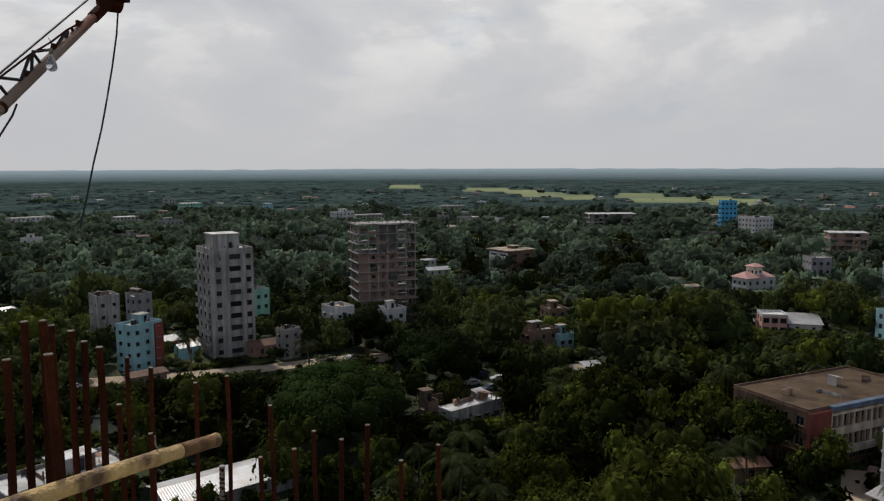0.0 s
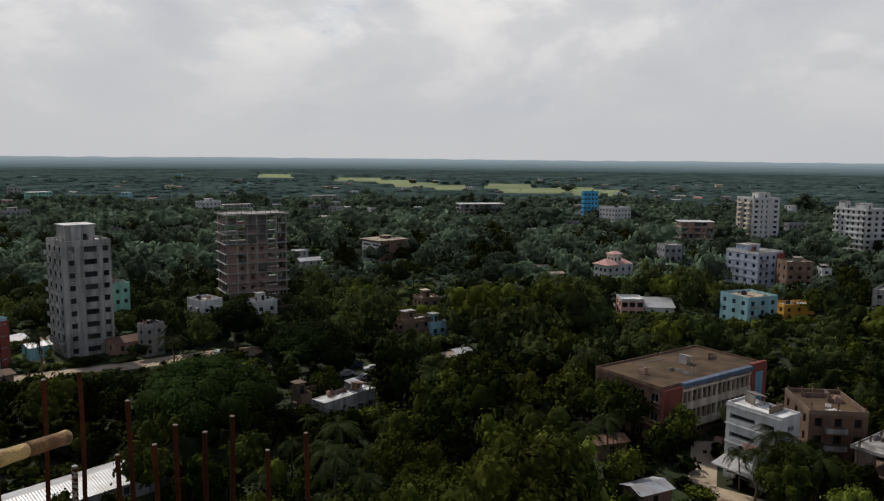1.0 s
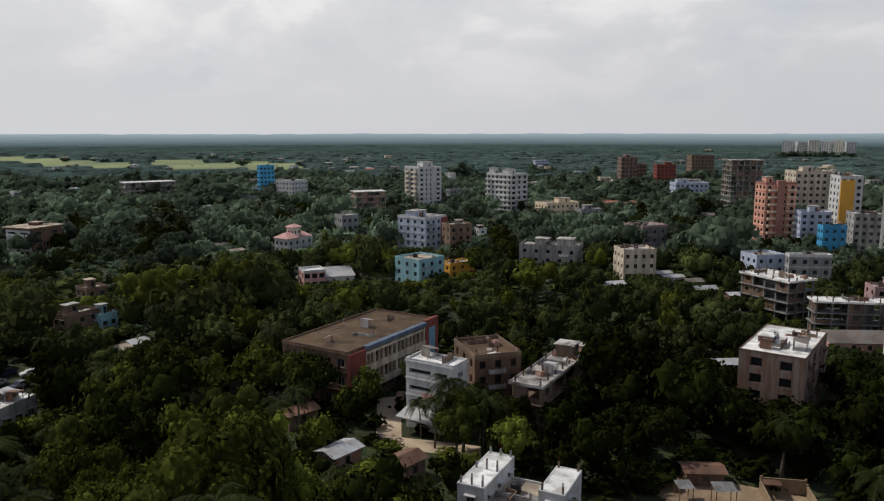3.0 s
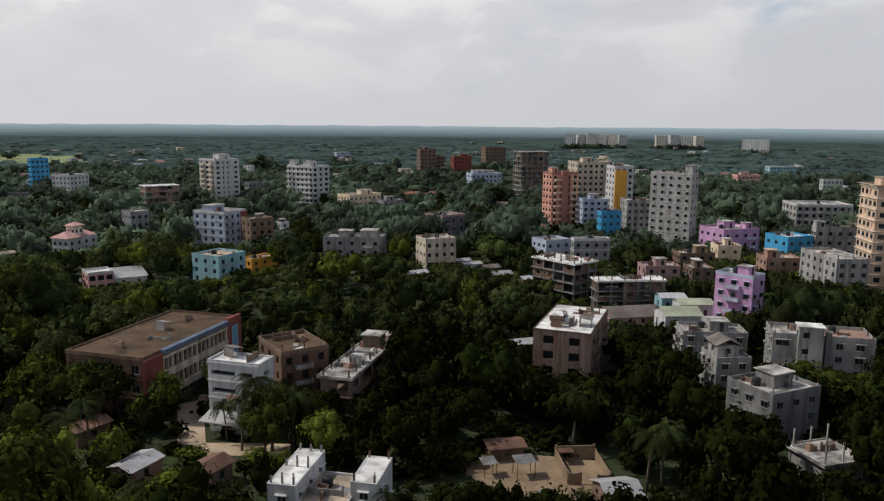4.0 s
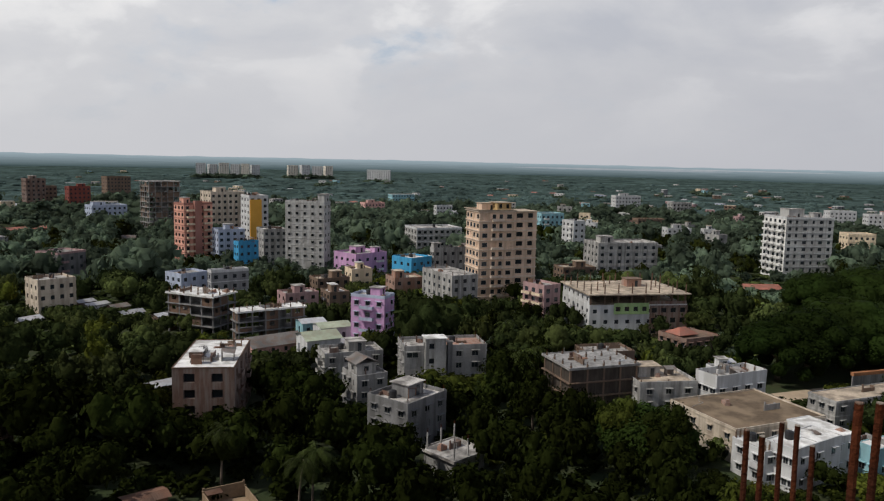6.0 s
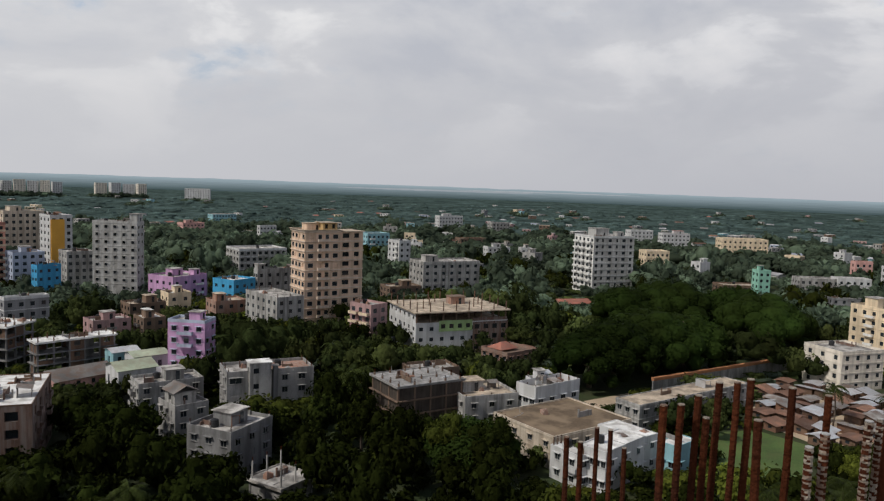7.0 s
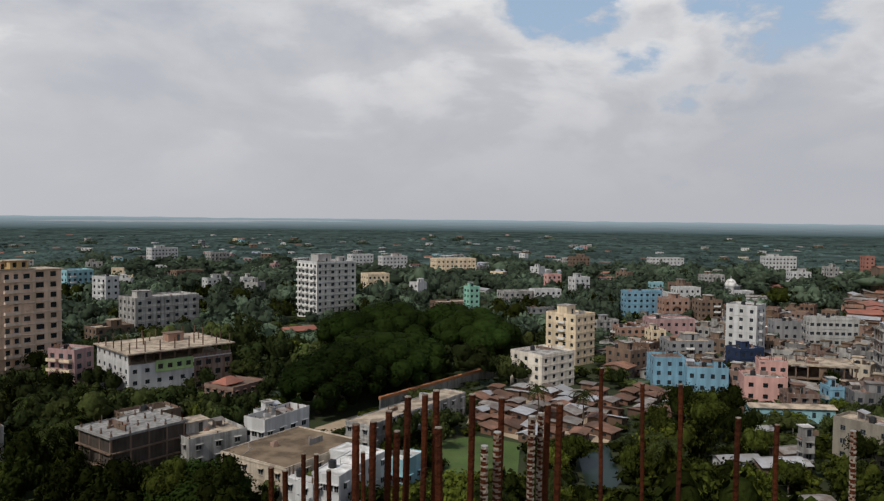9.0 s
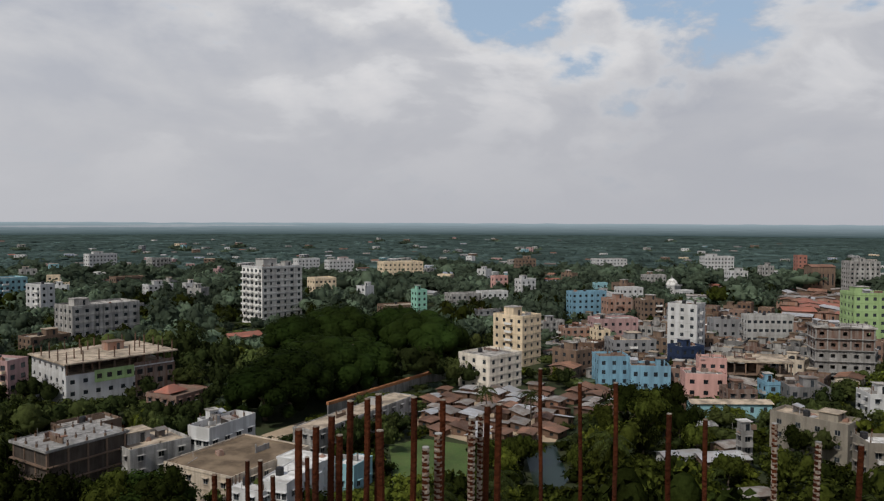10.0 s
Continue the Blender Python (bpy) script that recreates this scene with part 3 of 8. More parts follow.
def building(name, label, at, floors, wall, cols=(4, 4), ww=1.3, wh=1.3, roof=None, trim=None, parapet=0.8, hood=0.35, bands=True,
             room=None, tank=True, stubs=None, free=0.6, balcony=None, ground=0.0, band_out=0.12, clutter=3, category="building", sill=0.95, bare=False, flank=None, deep=0.14):
    """A plastered block: a wall with recessed openings, windows, floor bands, roof slab, parapet and roof room.
    cols: windows along the front and along the flank; room: (x, y, w, d, h) as parts of the plan's half size."""
    x, y, turn, w, d, h = at
    roof, trim = roof or ROOF, trim or wall
    rng = random.Random(int(abs(x * 31 + y * 17)))
    far = math.hypot(x, y)
    b = thing(name, label, category, x, y, 0, turn)
    claim(x, y, turn, w + 1.5, d + 1.5, h * free)
    if far > 140 and free > 0.3 and name != "town_house":
        SCREENS.append((x, y, w / 2, d / 2, h * free))
    top = h - parapet
    fh = top / floors
    wh = min(wh, fh * 0.55)
    rows = [(k * fh + min(sill, fh * 0.3), k * fh + min(sill, fh * 0.3) + wh) for k in range(floors)]
    s = Solid()
    sides = [((-w / 2, -d / 2, 0), (1, 0, 0), (0, -1, 0), w, cols[0], 0.0, 0), ((-w / 2, d / 2, 0), (0, -1, 0), (-1, 0, 0), d, cols[1], -90.0, 0),
             ((w / 2, -d / 2, 0), (0, 1, 0), (1, 0, 0), d, cols[1], 90.0, 1), ((w / 2, d / 2, 0), (-1, 0, 0), (0, 1, 0), w, cols[0], 180.0, 1)]
    def uneven(c, length):
        """Stacks of wide, usual and narrow openings, the same on every floor."""
        if not isinstance(c, int) or c < 2:
            return c
        step = length / c
        return [((k + 0.5 + rng.uniform(-0.08, 0.08)) / c, min(ww * rng.choice((0.5, 0.8, 1.0, 1.0, 1.0, 1.35, 1.6)), step * 0.78)) for k in range(c)]
    if name in ("house", "town_house", "apartment_block", "villa", "shop"):
        cols = (uneven(cols[0], w), uneven(cols[1], d))
    holes = []
    for o, a, n, length, c, facing, back in sides:
        plain = back or bare or (far > 235 and h < 24) or far > 330
        # bare openings have no panes: a dark glass back stands in for shaded rooms
        got = facade(s, o, a, n, length, top, 0 if back and far > 380 else c, ww, rows, 0.8 if bare else deep, 2 if facing == -90.0 else 0, back=1 if plain else 0)
        if not plain:
            holes += [(p, q, v, facing) for p, q, v in got]
    part("wall", s.mesh("wall", wall, GLASS, flank or wall), b)
    for p, q, v, facing in holes:
        if rng.random() < 0.93:
            part("window", window_mesh(v, q, hood, trim, 2 if far < 190 else 1), b, "", p, facing)
    s = Solid(); s.box(-w / 2 + 0.16, w / 2 - 0.16, -d / 2 + 0.16, d / 2 - 0.16, top - 0.1, top + 0.12)
    part("roof", s.mesh("roof", roof), b)
    if far > 640 and floors < 7:
        return b
    s = Solid(); s.ring(w + 0.06, d + 0.06, 0.19, top, h)
    part("parapet", s.mesh("parapet", trim), b)
    if bands and (name not in ("house", "town_house", "villa", "shop") or rng.random() < 0.2):
        s = Solid(); s.ring(w + 2 * band_out, d + 2 * band_out, band_out + 0.02, -0.12, 0.12)
        me = s.mesh("floor_band", trim)
        for k in range(1, floors + 1):
            part("floor_band", me, b, "", (0, 0, k * fh - 0.03))
    if not balcony and name in ("house", "town_house", "apartment_block") and floors > 1 and far < 440 and rng.random() < 0.45:
        balcony = (rng.choice(("front", "side")), (rng.choice((-0.55, -0.1, 0.5)),), rng.uniform(2.0, 3.4), rng.uniform(0.8, 1.1), rng.choice((trim, CONC_LIGHT, BRIGHT)))
    if far > 380:
        clutter = min(clutter, 1)
    if balcony:
        side, spots, bw, bd, bmat = balcony
        s = Solid()
        s.box(-bw / 2, bw / 2, -bd, -0.002, 0, 0.14)
        s.box(-bw / 2, bw / 2, -bd, -bd + 0.1, 0.14, 0.95, 1)
        s.box(-bw / 2, -bw / 2 + 0.1, -bd + 0.1, -0.002, 0.14, 0.95, 1); s.box(bw / 2 - 0.1, bw / 2, -bd + 0.1, -0.002, 0.14, 0.95, 1)
        me = s.mesh("balcony", wall, bmat)
        for k in range(1, floors):
            for q in spots:
                pos = (q * w / 2, -d / 2 - band_out, k * fh) if side == "front" else (-w / 2 - band_out, q * d / 2, k * fh)
                part("balcony", me, b, "", pos, 0 if side == "front" else -90)
    if room:
        for r in (room if isinstance(room, list) else [room]):
            roof_room(b, r[0] * w / 2, r[1] * d / 2, top + 0.12, r[2], r[3], r[4], wall, roof)
    if tank:
        water_tank(b, rng.uniform(-0.3, 0.3) * w, rng.uniform(0.0, 0.3) * d, top + 0.12)
    if not stubs and name in ("house", "town_house") and far < 330 and rng.random() < 0.4:
        stubs = (rng.choice((2, 3)), rng.choice((2, 3)), rng.uniform(0.4, 1.3), 0.12, rng.choice((BROWN, CONC)))
    if stubs:
        column_stubs(b, w, d, top + 0.12, *stubs)
    for k in range(clutter):
        roof_clutter(b, rng, w, d, top + 0.12)
    return b


def wing(b, name, x, y, w, d, h, floors, wall, cols=(1, 1), ww=1.2, wh=1.2, roof=None, z=0.0, label="", over=0.25):
    """A wing, stair tower or roof house that belongs to a building: walls with recessed dark openings under its own slab."""
    s = Solid()
    fh = h / floors
    rows = [(k * fh + fh * 0.32, k * fh + fh * 0.32 + min(wh, fh * 0.55)) for k in range(floors)]
    facade(s, (-w / 2, -d / 2, 0), (1, 0, 0), (0, -1, 0), w, h, cols[0], ww, rows, 0.3, back=1)
    facade(s, (-w / 2, d / 2, 0), (0, -1, 0), (-1, 0, 0), d, h, cols[1], ww, rows, 0.3, back=1)
    facade(s, (w / 2, -d / 2, 0), (0, 1, 0), (1, 0, 0), d, h, cols[1], ww, rows, 0.3, back=1)
    facade(s, (w / 2, d / 2, 0), (-1, 0, 0), (0, 1, 0), w, h, 0, ww, rows)
    ob = part(name, s.mesh(name, wall, GLASS), b, label, (x, y, z))
    s = Solid(); s.box(-w / 2 - over, w / 2 + over, -d / 2 - over, d / 2 + over, h, h + 0.18)
    part("slab", s.mesh("slab", roof or ROOF), ob)
    return ob


def hip_roof(b, x, y, z, w, d, rise, mat, over=0.5, ridge_part=0.35):
    """A low hipped roof with a short ridge along x."""
    a, c, r = w / 2 + over, d / 2 + over, w / 2 * ridge_part
    v = [(-a, -c, 0), (a, -c, 0), (a, c, 0), (-a, c, 0), (-r, 0, rise), (r, 0, rise), (-a, -c, -0.15), (a, -c, -0.15), (a, c, -0.15), (-a, c, -0.15)]
    f = [(0, 1, 5, 4), (1, 2, 5), (2, 3, 4, 5), (3, 0, 4), (6, 7, 1, 0), (7, 8, 2, 1), (8, 9, 3, 2), (9, 6, 0, 3), (9, 8, 7, 6)]
    return part("hip_roof", mesh_from("hip_roof", v, f, (mat,)), b, "", (x, y, z))


def gable_roof(b, x, y, z, w, d, rise, mat, over=0.4):
    """Two slopes with a ridge along y."""
    a, c = w / 2 + over, d / 2 + over
    v = [(q * u, e * c, k) for e in (-1, 1) for q, u, k in ((-1, a, 0), (1, a, 0), (0, 0, rise), (-1, a, -0.12), (1, a, -0.12), (0, 0, rise - 0.12))]
    f = [(0, 2, 8, 6), (2, 1, 7, 8), (3, 9, 11, 5), (5, 11, 10, 4), (0, 3, 5, 2), (2, 5, 4, 1), (6, 8, 11, 9), (8, 7, 10, 11), (0, 6, 9, 3), (1, 4, 10, 7)]
    return part("gable_roof", mesh_from("gable_roof", v, f, (mat,)), b, "", (x, y, z))


def frame_block(name, label, at, floors, nx, ny, infill=0.5, wall=None, conc=None, roof=None, free=0.4, stubs=None, over=0.5, solid=False, room=None, clutter=0, bare_top=0, fill=None, top_wall=None):
    """An unfinished concrete frame: slabs, columns, some bays filled with brick."""
    x, y, turn, w, d, h = at
    wall, conc, roof = wall or BRICK, conc or CONC, roof or ROOF
    rng = random.Random(int(abs(x * 13 + y * 7)))
    b = thing(name, label, "building", x, y, 0, turn)
    claim(x, y, turn, w + 1.5, d + 1.5, h * free)
    fh = h / floors
    s = Solid(); s.box(-w / 2 - over, w / 2 + over, -d / 2 - over, d / 2 + over, -0.22, 0)
    slab = s.mesh("floor_slab", conc)
    for k in range(1, floors):
        part("floor_slab", slab, b, "", (0, 0, k * fh))
    s = Solid(); s.box(-w / 2 - over, w / 2 + over, -d / 2 - over, d / 2 + over, h - 0.25, h); s.ring(w + 2 * over, d + 2 * over, 0.12, h, h + 0.25)
    part("roof_slab", s.mesh("roof_slab", roof), b)
    s = Solid(); s.box(-0.2, 0.2, -0.2, 0.2, 0, h - 0.25)
    col = s.mesh("column", conc)
    for i in range(nx + 1):
        for j in range(ny + 1):
            if i in (0, nx) or j in (0, ny):
                part("column", col, b, "", (-w / 2 + 0.2 + (w - 0.4) * i / nx, -d / 2 + 0.2 + (d - 0.4) * j / ny, 0))
    panels = {}

    def panel(length, kind, high=False):
        key = (round(length, 2), kind, high)
        if key not in panels:
            s = Solid()
            z1 = fh - 0.22
            if kind == 0:
                s.box(-length / 2, length / 2, -0.06, 0.06, 0, z1)
            elif kind == 1:
                s.box(-length / 2, length / 2, -0.06, 0.06, 0, 1.0)
                s.box(-length / 2, -length * 0.22, -0.06, 0.06, 1.0, z1); s.box(length * 0.22, length / 2, -0.06, 0.06, 1.0, z1)
                s.box(-length * 0.22, length * 0.22, -0.06, 0.06, 2.2, z1)
            else:
                s.box(-length / 2, length / 2, -0.06, 0.06, 0, 0.9)
            panels[key] = s.mesh("infill_wall", top_wall if high and top_wall else wall)
        return panels[key]
    for k in range(floors - bare_top):
        for i in range(nx):
            for side in (-1, 1):
                kind = fill(side, i, k) if fill else (0 if solid else rng.choice([0, 1, 1, 2])) if rng.random() < infill else None
                if kind is not None:
                    L = (w - 0.4) / nx - 0.4
                    part("infill_wall", panel(L, kind, k >= floors - 2), b, "", (-w / 2 + 0.2 + (w - 0.4) * (i + 0.5) / nx, side * (d / 2 - 0.2), k * fh))
        for j in range(ny):
            for side in (-1, 1):
                if rng.random() < infill:
                    L = (d - 0.4) / ny - 0.4
                    part("infill_wall", panel(L, 0 if solid else rng.choice([0, 1, 1, 2]), k >= floors - 2), b, "", (side * (w / 2 - 0.2), -d / 2 + 0.2 + (d - 0.4) * (j + 0.5) / ny, k * fh), 90)
    s = Solid(); s.box(-w * 0.16, w * 0.16, -d * 0.2, d * 0.2, 0, h - 0.26)
    part("stair_core", s.mesh("stair_core", conc), b, "", (w * 0.1, d * 0.15, 0))
    if stubs:
        column_stubs(b, w, d, h, *stubs)
    if room:
        roof_room(b, room[0] * w / 2, room[1] * d / 2, h, room[2], room[3], room[4], conc, roof)
    for k in range(clutter):
        roof_clutter(b, rng, w, d, h)
    return b


def tin_house(name, label, at, wall, sheet, pitch=0.25, free=0.8, gable=True, over=0.5, category="house"):
    """A low house under corrugated sheets: four walls, a door and windows, each roof slope a sheet with real corrugations."""
    x, y, turn, w, d, h = at
    b = thing(name, label, category, x, y, 0, turn)
    claim(x, y, turn, w + 0.8, d + 0.8, h * free)
    if name not in ("tin_dwelling", "market_stall", "workshop", "town_house"):
        SCREENS.append((x, y, w / 2, d / 2, h * 0.8))
    rise = (d / 2 if gable else d) * pitch
    eave = max(h - rise, 1.6)
    s = Solid()
    facade(s, (-w / 2, -d / 2, 0), (1, 0, 0), (0, -1, 0), w, eave, max(1, int(w / 3.2)), 1.0, [(eave * 0.36, eave * 0.75)], back=1)
    facade(s, (-w / 2, d / 2, 0), (0, -1, 0), (-1, 0, 0), d, eave, max(1, int(d / 3.5)), 1.0, [(eave * 0.36, eave * 0.75)], back=1)
    facade(s, (w / 2, -d / 2, 0), (0, 1, 0), (1, 0, 0), d, eave, 1, 1.0, [(eave * 0.36, eave * 0.75)], back=1)
    facade(s, (w / 2, d / 2, 0), (-1, 0, 0), (0, 1, 0), w, eave, 0, 1.0, [])
    if gable:
        for q in (-1, 1):
            i = len(s.v)
            s.v += [(q * w / 2, -d / 2, eave), (q * w / 2, d / 2, eave), (q * w / 2, 0, eave + rise)]
            s.f.append((i, i + 1, i + 2)); s.s.append(0)
    else:
        for q in (-1, 1):
            i = len(s.v)
            s.v += [(q * w / 2, -d / 2, eave), (q * w / 2, d / 2, eave), (q * w / 2, d / 2, eave + rise)]
            s.f.append((i, i + 1, i + 2)); s.s.append(0)
        s.quad((w / 2, d / 2, eave), (-w / 2, d / 2, eave), (-w / 2, d / 2, eave + rise), (w / 2, d / 2, eave + rise))
    part("wall", s.mesh("wall", wall, GLASS), b)

    def slope(y0, z0, y1, z1):
        s = Solid()
        n = min(int(w / 0.3) * 2, 100)
        xs = [-w / 2 - over + (w + 2 * over) * k / n for k in range(n + 1)]
        for k in range(n):
            a, c = 0.022 * (k % 2), 0.022 * ((k + 1) % 2)
            s.quad((xs[k], y0, z0 + a), (xs[k + 1], y0, z0 + c), (xs[k + 1], y1, z1 + c), (xs[k], y1, z1 + a))
        s.box(xs[0], xs[-1], min(y0, y1) + 0.01, min(y0, y1) + 0.06, min(z0, z1) - 0.05, min(z0, z1) - 0.01)
        part("roof_sheet", s.mesh("roof_sheet", sheet), b)
    if gable:
        slope(-d / 2 - over, eave + 0.03 - over * pitch, 0, eave + rise + 0.03)
        slope(d / 2 + over, eave + 0.03 - over * pitch, 0, eave + rise + 0.03)
    else:
        slope(-d / 2 - over, eave + 0.03 - over * pitch, d / 2 + over, eave + rise + 0.03 + over * pitch)
    return b


# ---- plants ----
def leaf_quads(rng, lobes, n, size, flat=0.3, ruffle=0.42):
    """n bent leaf clumps on the skins of the lobes (x, y, z, r, rz)."""
    L = np.array(lobes)
    area = L[:, 3] ** 2
    pick = rng.choice(len(L), n, p=area / area.sum())
    u = rng.normal(size=(n, 3)); u[:, 2] = np.where(u[:, 2] < -0.2, -u[:, 2], u[:, 2])
    u /= np.linalg.norm(u, axis=1)[:, None]
    c = L[pick]
    p = c[:, :3] + u * np.stack([c[:, 3], c[:, 3], c[:, 4]], 1) * rng.uniform(0.74, 1.12, (n, 1))
    nrm = u + rng.normal(scale=ruffle, size=(n, 3)); nrm[:, 2] += flat
    nrm /= np.linalg.norm(nrm, axis=1)[:, None]
    t = np.cross(nrm, rng.normal(size=(n, 3))); t /= np.linalg.norm(t, axis=1)[:, None]
    b = np.cross(nrm, t)
    s = size * rng.uniform(0.6, 1.4, (n, 1))
    v = np.stack([p - t * s, p - b * s * 0.62 + nrm * s * 0.12, p + t * s - nrm * s * 0.25, p + b * s * 0.62], 1)
    return v.reshape(-1, 3)


def blob(rng, lobes, shrink=0.86, seg=6, rings=4):
    """The dense body of a crown: a lumpy closed form in each lobe."""
    vs, qs = [], []
    for x, y, z, r, rz in lobes:
        base = sum(len(v) for v in vs)
        rows = [math.sin(q) for q in np.linspace(-0.85, 1.12, rings)]
        g = np.arange(seg) * 2 * math.pi / seg
        v = []
        for k in rows:
            rad = math.sqrt(max(1 - k * k, 0.05)) * r * shrink
            v.append(np.stack([x + np.cos(g) * rad * rng.uniform(0.86, 1.1, seg), y + np.sin(g) * rad * rng.uniform(0.86, 1.1, seg), z + k * rz * shrink * rng.uniform(0.94, 1.06, seg)], 1))
        vs.append(np.concatenate(v))
        for k in range(len(rows) - 1):
            for j in range(seg):
                q = (j + 1) % seg
                qs.append((base + k * seg + j, base + k * seg + q, base + (k + 1) * seg + q, base + (k + 1) * seg + j))
        top = base + (rings - 1) * seg
        for j in range(1, seg - 2, 2):
            qs.append((top, top + j, top + j + 1, top + j + 2))
    return np.concatenate(vs), np.array(qs)


def crown(seed, n, size, shape, lobes_n, blobs=True, seg=6, rings=4):
    """Vertices and quads of a crown about 1 wide in half and 1 high."""
    rng = np.random.default_rng(seed)
    r, zc, rz = {"round": (0.62, 0.60, 0.34), "tall": (0.5, 0.58, 0.4), "umbrella": (0.78, 0.66, 0.24)}[shape]
    lobes = [(0, 0, zc, r, rz)]
    for k in range(lobes_n):
        g = k * 2.4 + rng.uniform(-0.4, 0.4)
        u = math.sqrt((k + 0.6) / lobes_n)
        q = u * r * rng.uniform(0.82, 1.08)
        lr = r * rng.uniform(0.30, 0.56) * (1.15 - 0.3 * u)
        lobes.append((q * math.cos(g), q * math.sin(g), zc + rz * (0.75 - 1.0 * u * u + rng.uniform(-0.28, 0.3)), lr, lr * rng.uniform(0.65, 0.9)))
    lv = leaf_quads(rng, lobes, n, size)
    lq = np.arange(4 * n).reshape(n, 4)
    if blobs:
        bv, bq = blob(rng, lobes[:1 + int(lobes_n * 0.6)], shrink=0.74, seg=seg, rings=rings)
        return np.concatenate([lv, bv]), np.concatenate([lq, bq + len(lv)])
    return lv, lq


def palm_crown(seed, fronds=15, seg=5, fine=4):
    """Arched fronds with two drooping rows of narrow leaflets; unit length 1."""
    rng = np.random.default_rng(seed)
    vs, qs = [], []
    for k in range(fronds):
        g = k * 2.39996 + rng.uniform(-0.2, 0.2)
        lift = rng.uniform(-0.35, 1.0)
        L = rng.uniform(0.85, 1.1)
        ax = np.array([math.cos(g), math.sin(g), 0.0]); sd = np.array([-math.sin(g), math.cos(g), 0.0])

        def rib(u):
            return ax * (u * L * (0.95 - 0.25 * max(-lift, 0) - 0.15 * u)) + np.array([0, 0, L * (lift * u * 0.75 - (0.62 + 0.25 * lift) * u * u)])
        n = seg * fine
        for j in range(n):
            u0, u1 = (j + 0.1) / n, (j + 0.85) / n
            a, c = rib(u0), rib(u1)
            w = 0.15 * math.sin(math.pi * (0.14 + 0.82 * u0))
            for sgn in (-1, 1):
                b = len(vs)
                tip = (sd * sgn + np.array([0, 0, -0.7 + rng.uniform(-0.15, 0.15)]) + ax * 0.55) * w
                vs += [a, c, c + tip, a * 0.4 + c * 0.6 + tip * 1.05]
                qs.append((b, b + 1, b + 2, b + 3))
    return np.array(vs), np.array(qs)


def trunk_mesh(name, height, r0, r1, lean=0.1, limbs=4, reach=2.0, seed=0, n=7):
    rng = random.Random(seed)
    s = Solid()
    pts = [(lean * height * (k / 4) ** 2, 0.03 * height * math.sin(k), height * k / 4) for k in range(5)]
    s.tube(pts, [r0 + (r1 - r0) * k / 4 for k in range(5)], n)
    for k in range(limbs):
        g = k * 2 * math.pi / max(limbs, 1) + rng.uniform(-0.4, 0.4)
        z = height * rng.uniform(0.55, 0.9)
        p = (lean * height * (z / height) ** 2, 0, z)
        s.tube([p, (p[0] + math.cos(g) * reach * 0.5, math.sin(g) * reach * 0.5, z + reach * 0.4), (p[0] + math.cos(g) * reach, math.sin(g) * reach, z + reach * 0.9)], [r1 * 0.9, r1 * 0.6, r1 * 0.25], 5)
    return s.mesh(name, BARK, smooth=True)


OPEN_LAND = []


def open_land(name, label, category, pts, mat, z=0.06, free=0.2, sight=True):
    """Bare ground, a road, a lawn or water: a sheet kept free of trees."""
    n = len(pts)
    area = sum(pts[k][0] * pts[(k + 1) % n][1] - pts[(k + 1) % n][0] * pts[k][1] for k in range(n))
    if area < 0:
        pts = pts[::-1]
    ob = sheet(name, label, category, pts, z, mat)
    OPEN_LAND.append(pts)
    if sight:
        b = [math.degrees(math.atan2(-p[0], p[1])) for p in pts]
        r = [math.hypot(*p) for p in pts]
        SIGHTLINES.append((min(b) + 0.4, max(b) - 0.4, 0.7 * min(r) + 0.3 * sum(r) / n, free))
    return ob


def inside(x, y, pts):
    hit = False
    for k in range(len(pts)):
        (x0, y0), (x1, y1) = pts[k - 1], pts[k]
        if (y0 > y) != (y1 > y) and x < (x1 - x0) * (y - y0) / (y1 - y0) + x0:
            hit = not hit
    return hit


def panel_on(b, name, x0, x1, z0, z1, y, out, mat, label=""):
    """A proud panel on the front of a building."""
    s = Solid()
    s.box(x0, x1, y - out, y - 0.003, z0, z1)
    return part(name, s.mesh(name, mat), b, label)


def car(x, y, turn, paint, label):
    b = thing("car", label, "car", x, y, 0.06, turn, "vehicles parked by the road")
    claim(x, y, turn, 4.4, 2.0, None)
    s = Solid()
    prof = [(-2.0, 0.35), (-2.05, 0.7), (-1.9, 0.9), (-1.0, 1.0), (-0.5, 1.42), (0.9, 1.45), (1.6, 1.0), (2.0, 0.9), (2.05, 0.6), (2.0, 0.35)]
    i = len(s.v)
    for sy in (-0.82, 0.82):
        s.v += [(px, sy * (0.86 if pz > 1.05 else 1.0), pz) for px, pz in prof]
    n = len(prof)
    for k in range(n):
        q = (k + 1) % n
        s.f.append((i + k, i + q, i + n + q, i + n + k)); s.s.append(0)
    s.f.append(tuple(i + k for k in range(n))[::-1]); s.s.append(0)
    s.f.append(tuple(i + n + k for k in range(n))); s.s.append(0)
    part("body", s.mesh("body", paint), b)
    for sy, nm in ((-0.83, 1), (0.83, -1)):
        s = Solid(); s.quad((-0.75, sy, 1.05), (1.2, sy, 1.05), (0.85, sy * 0.9, 1.36), (-0.4, sy * 0.9, 1.36))
        part("side_window", s.mesh("side_window", GLASS), b, "dark glass")
    w = Solid(); w.tube([(0, -0.09, 0), (0, 0.09, 0)], 0.31, 12)
    me = w.mesh("wheel", BLACKTANK)
    for wx in (-1.25, 1.3):
        for wy in (-0.78, 0.78):
            part("wheel", me, b, "black tyre", (wx, wy, 0.31))
    return b


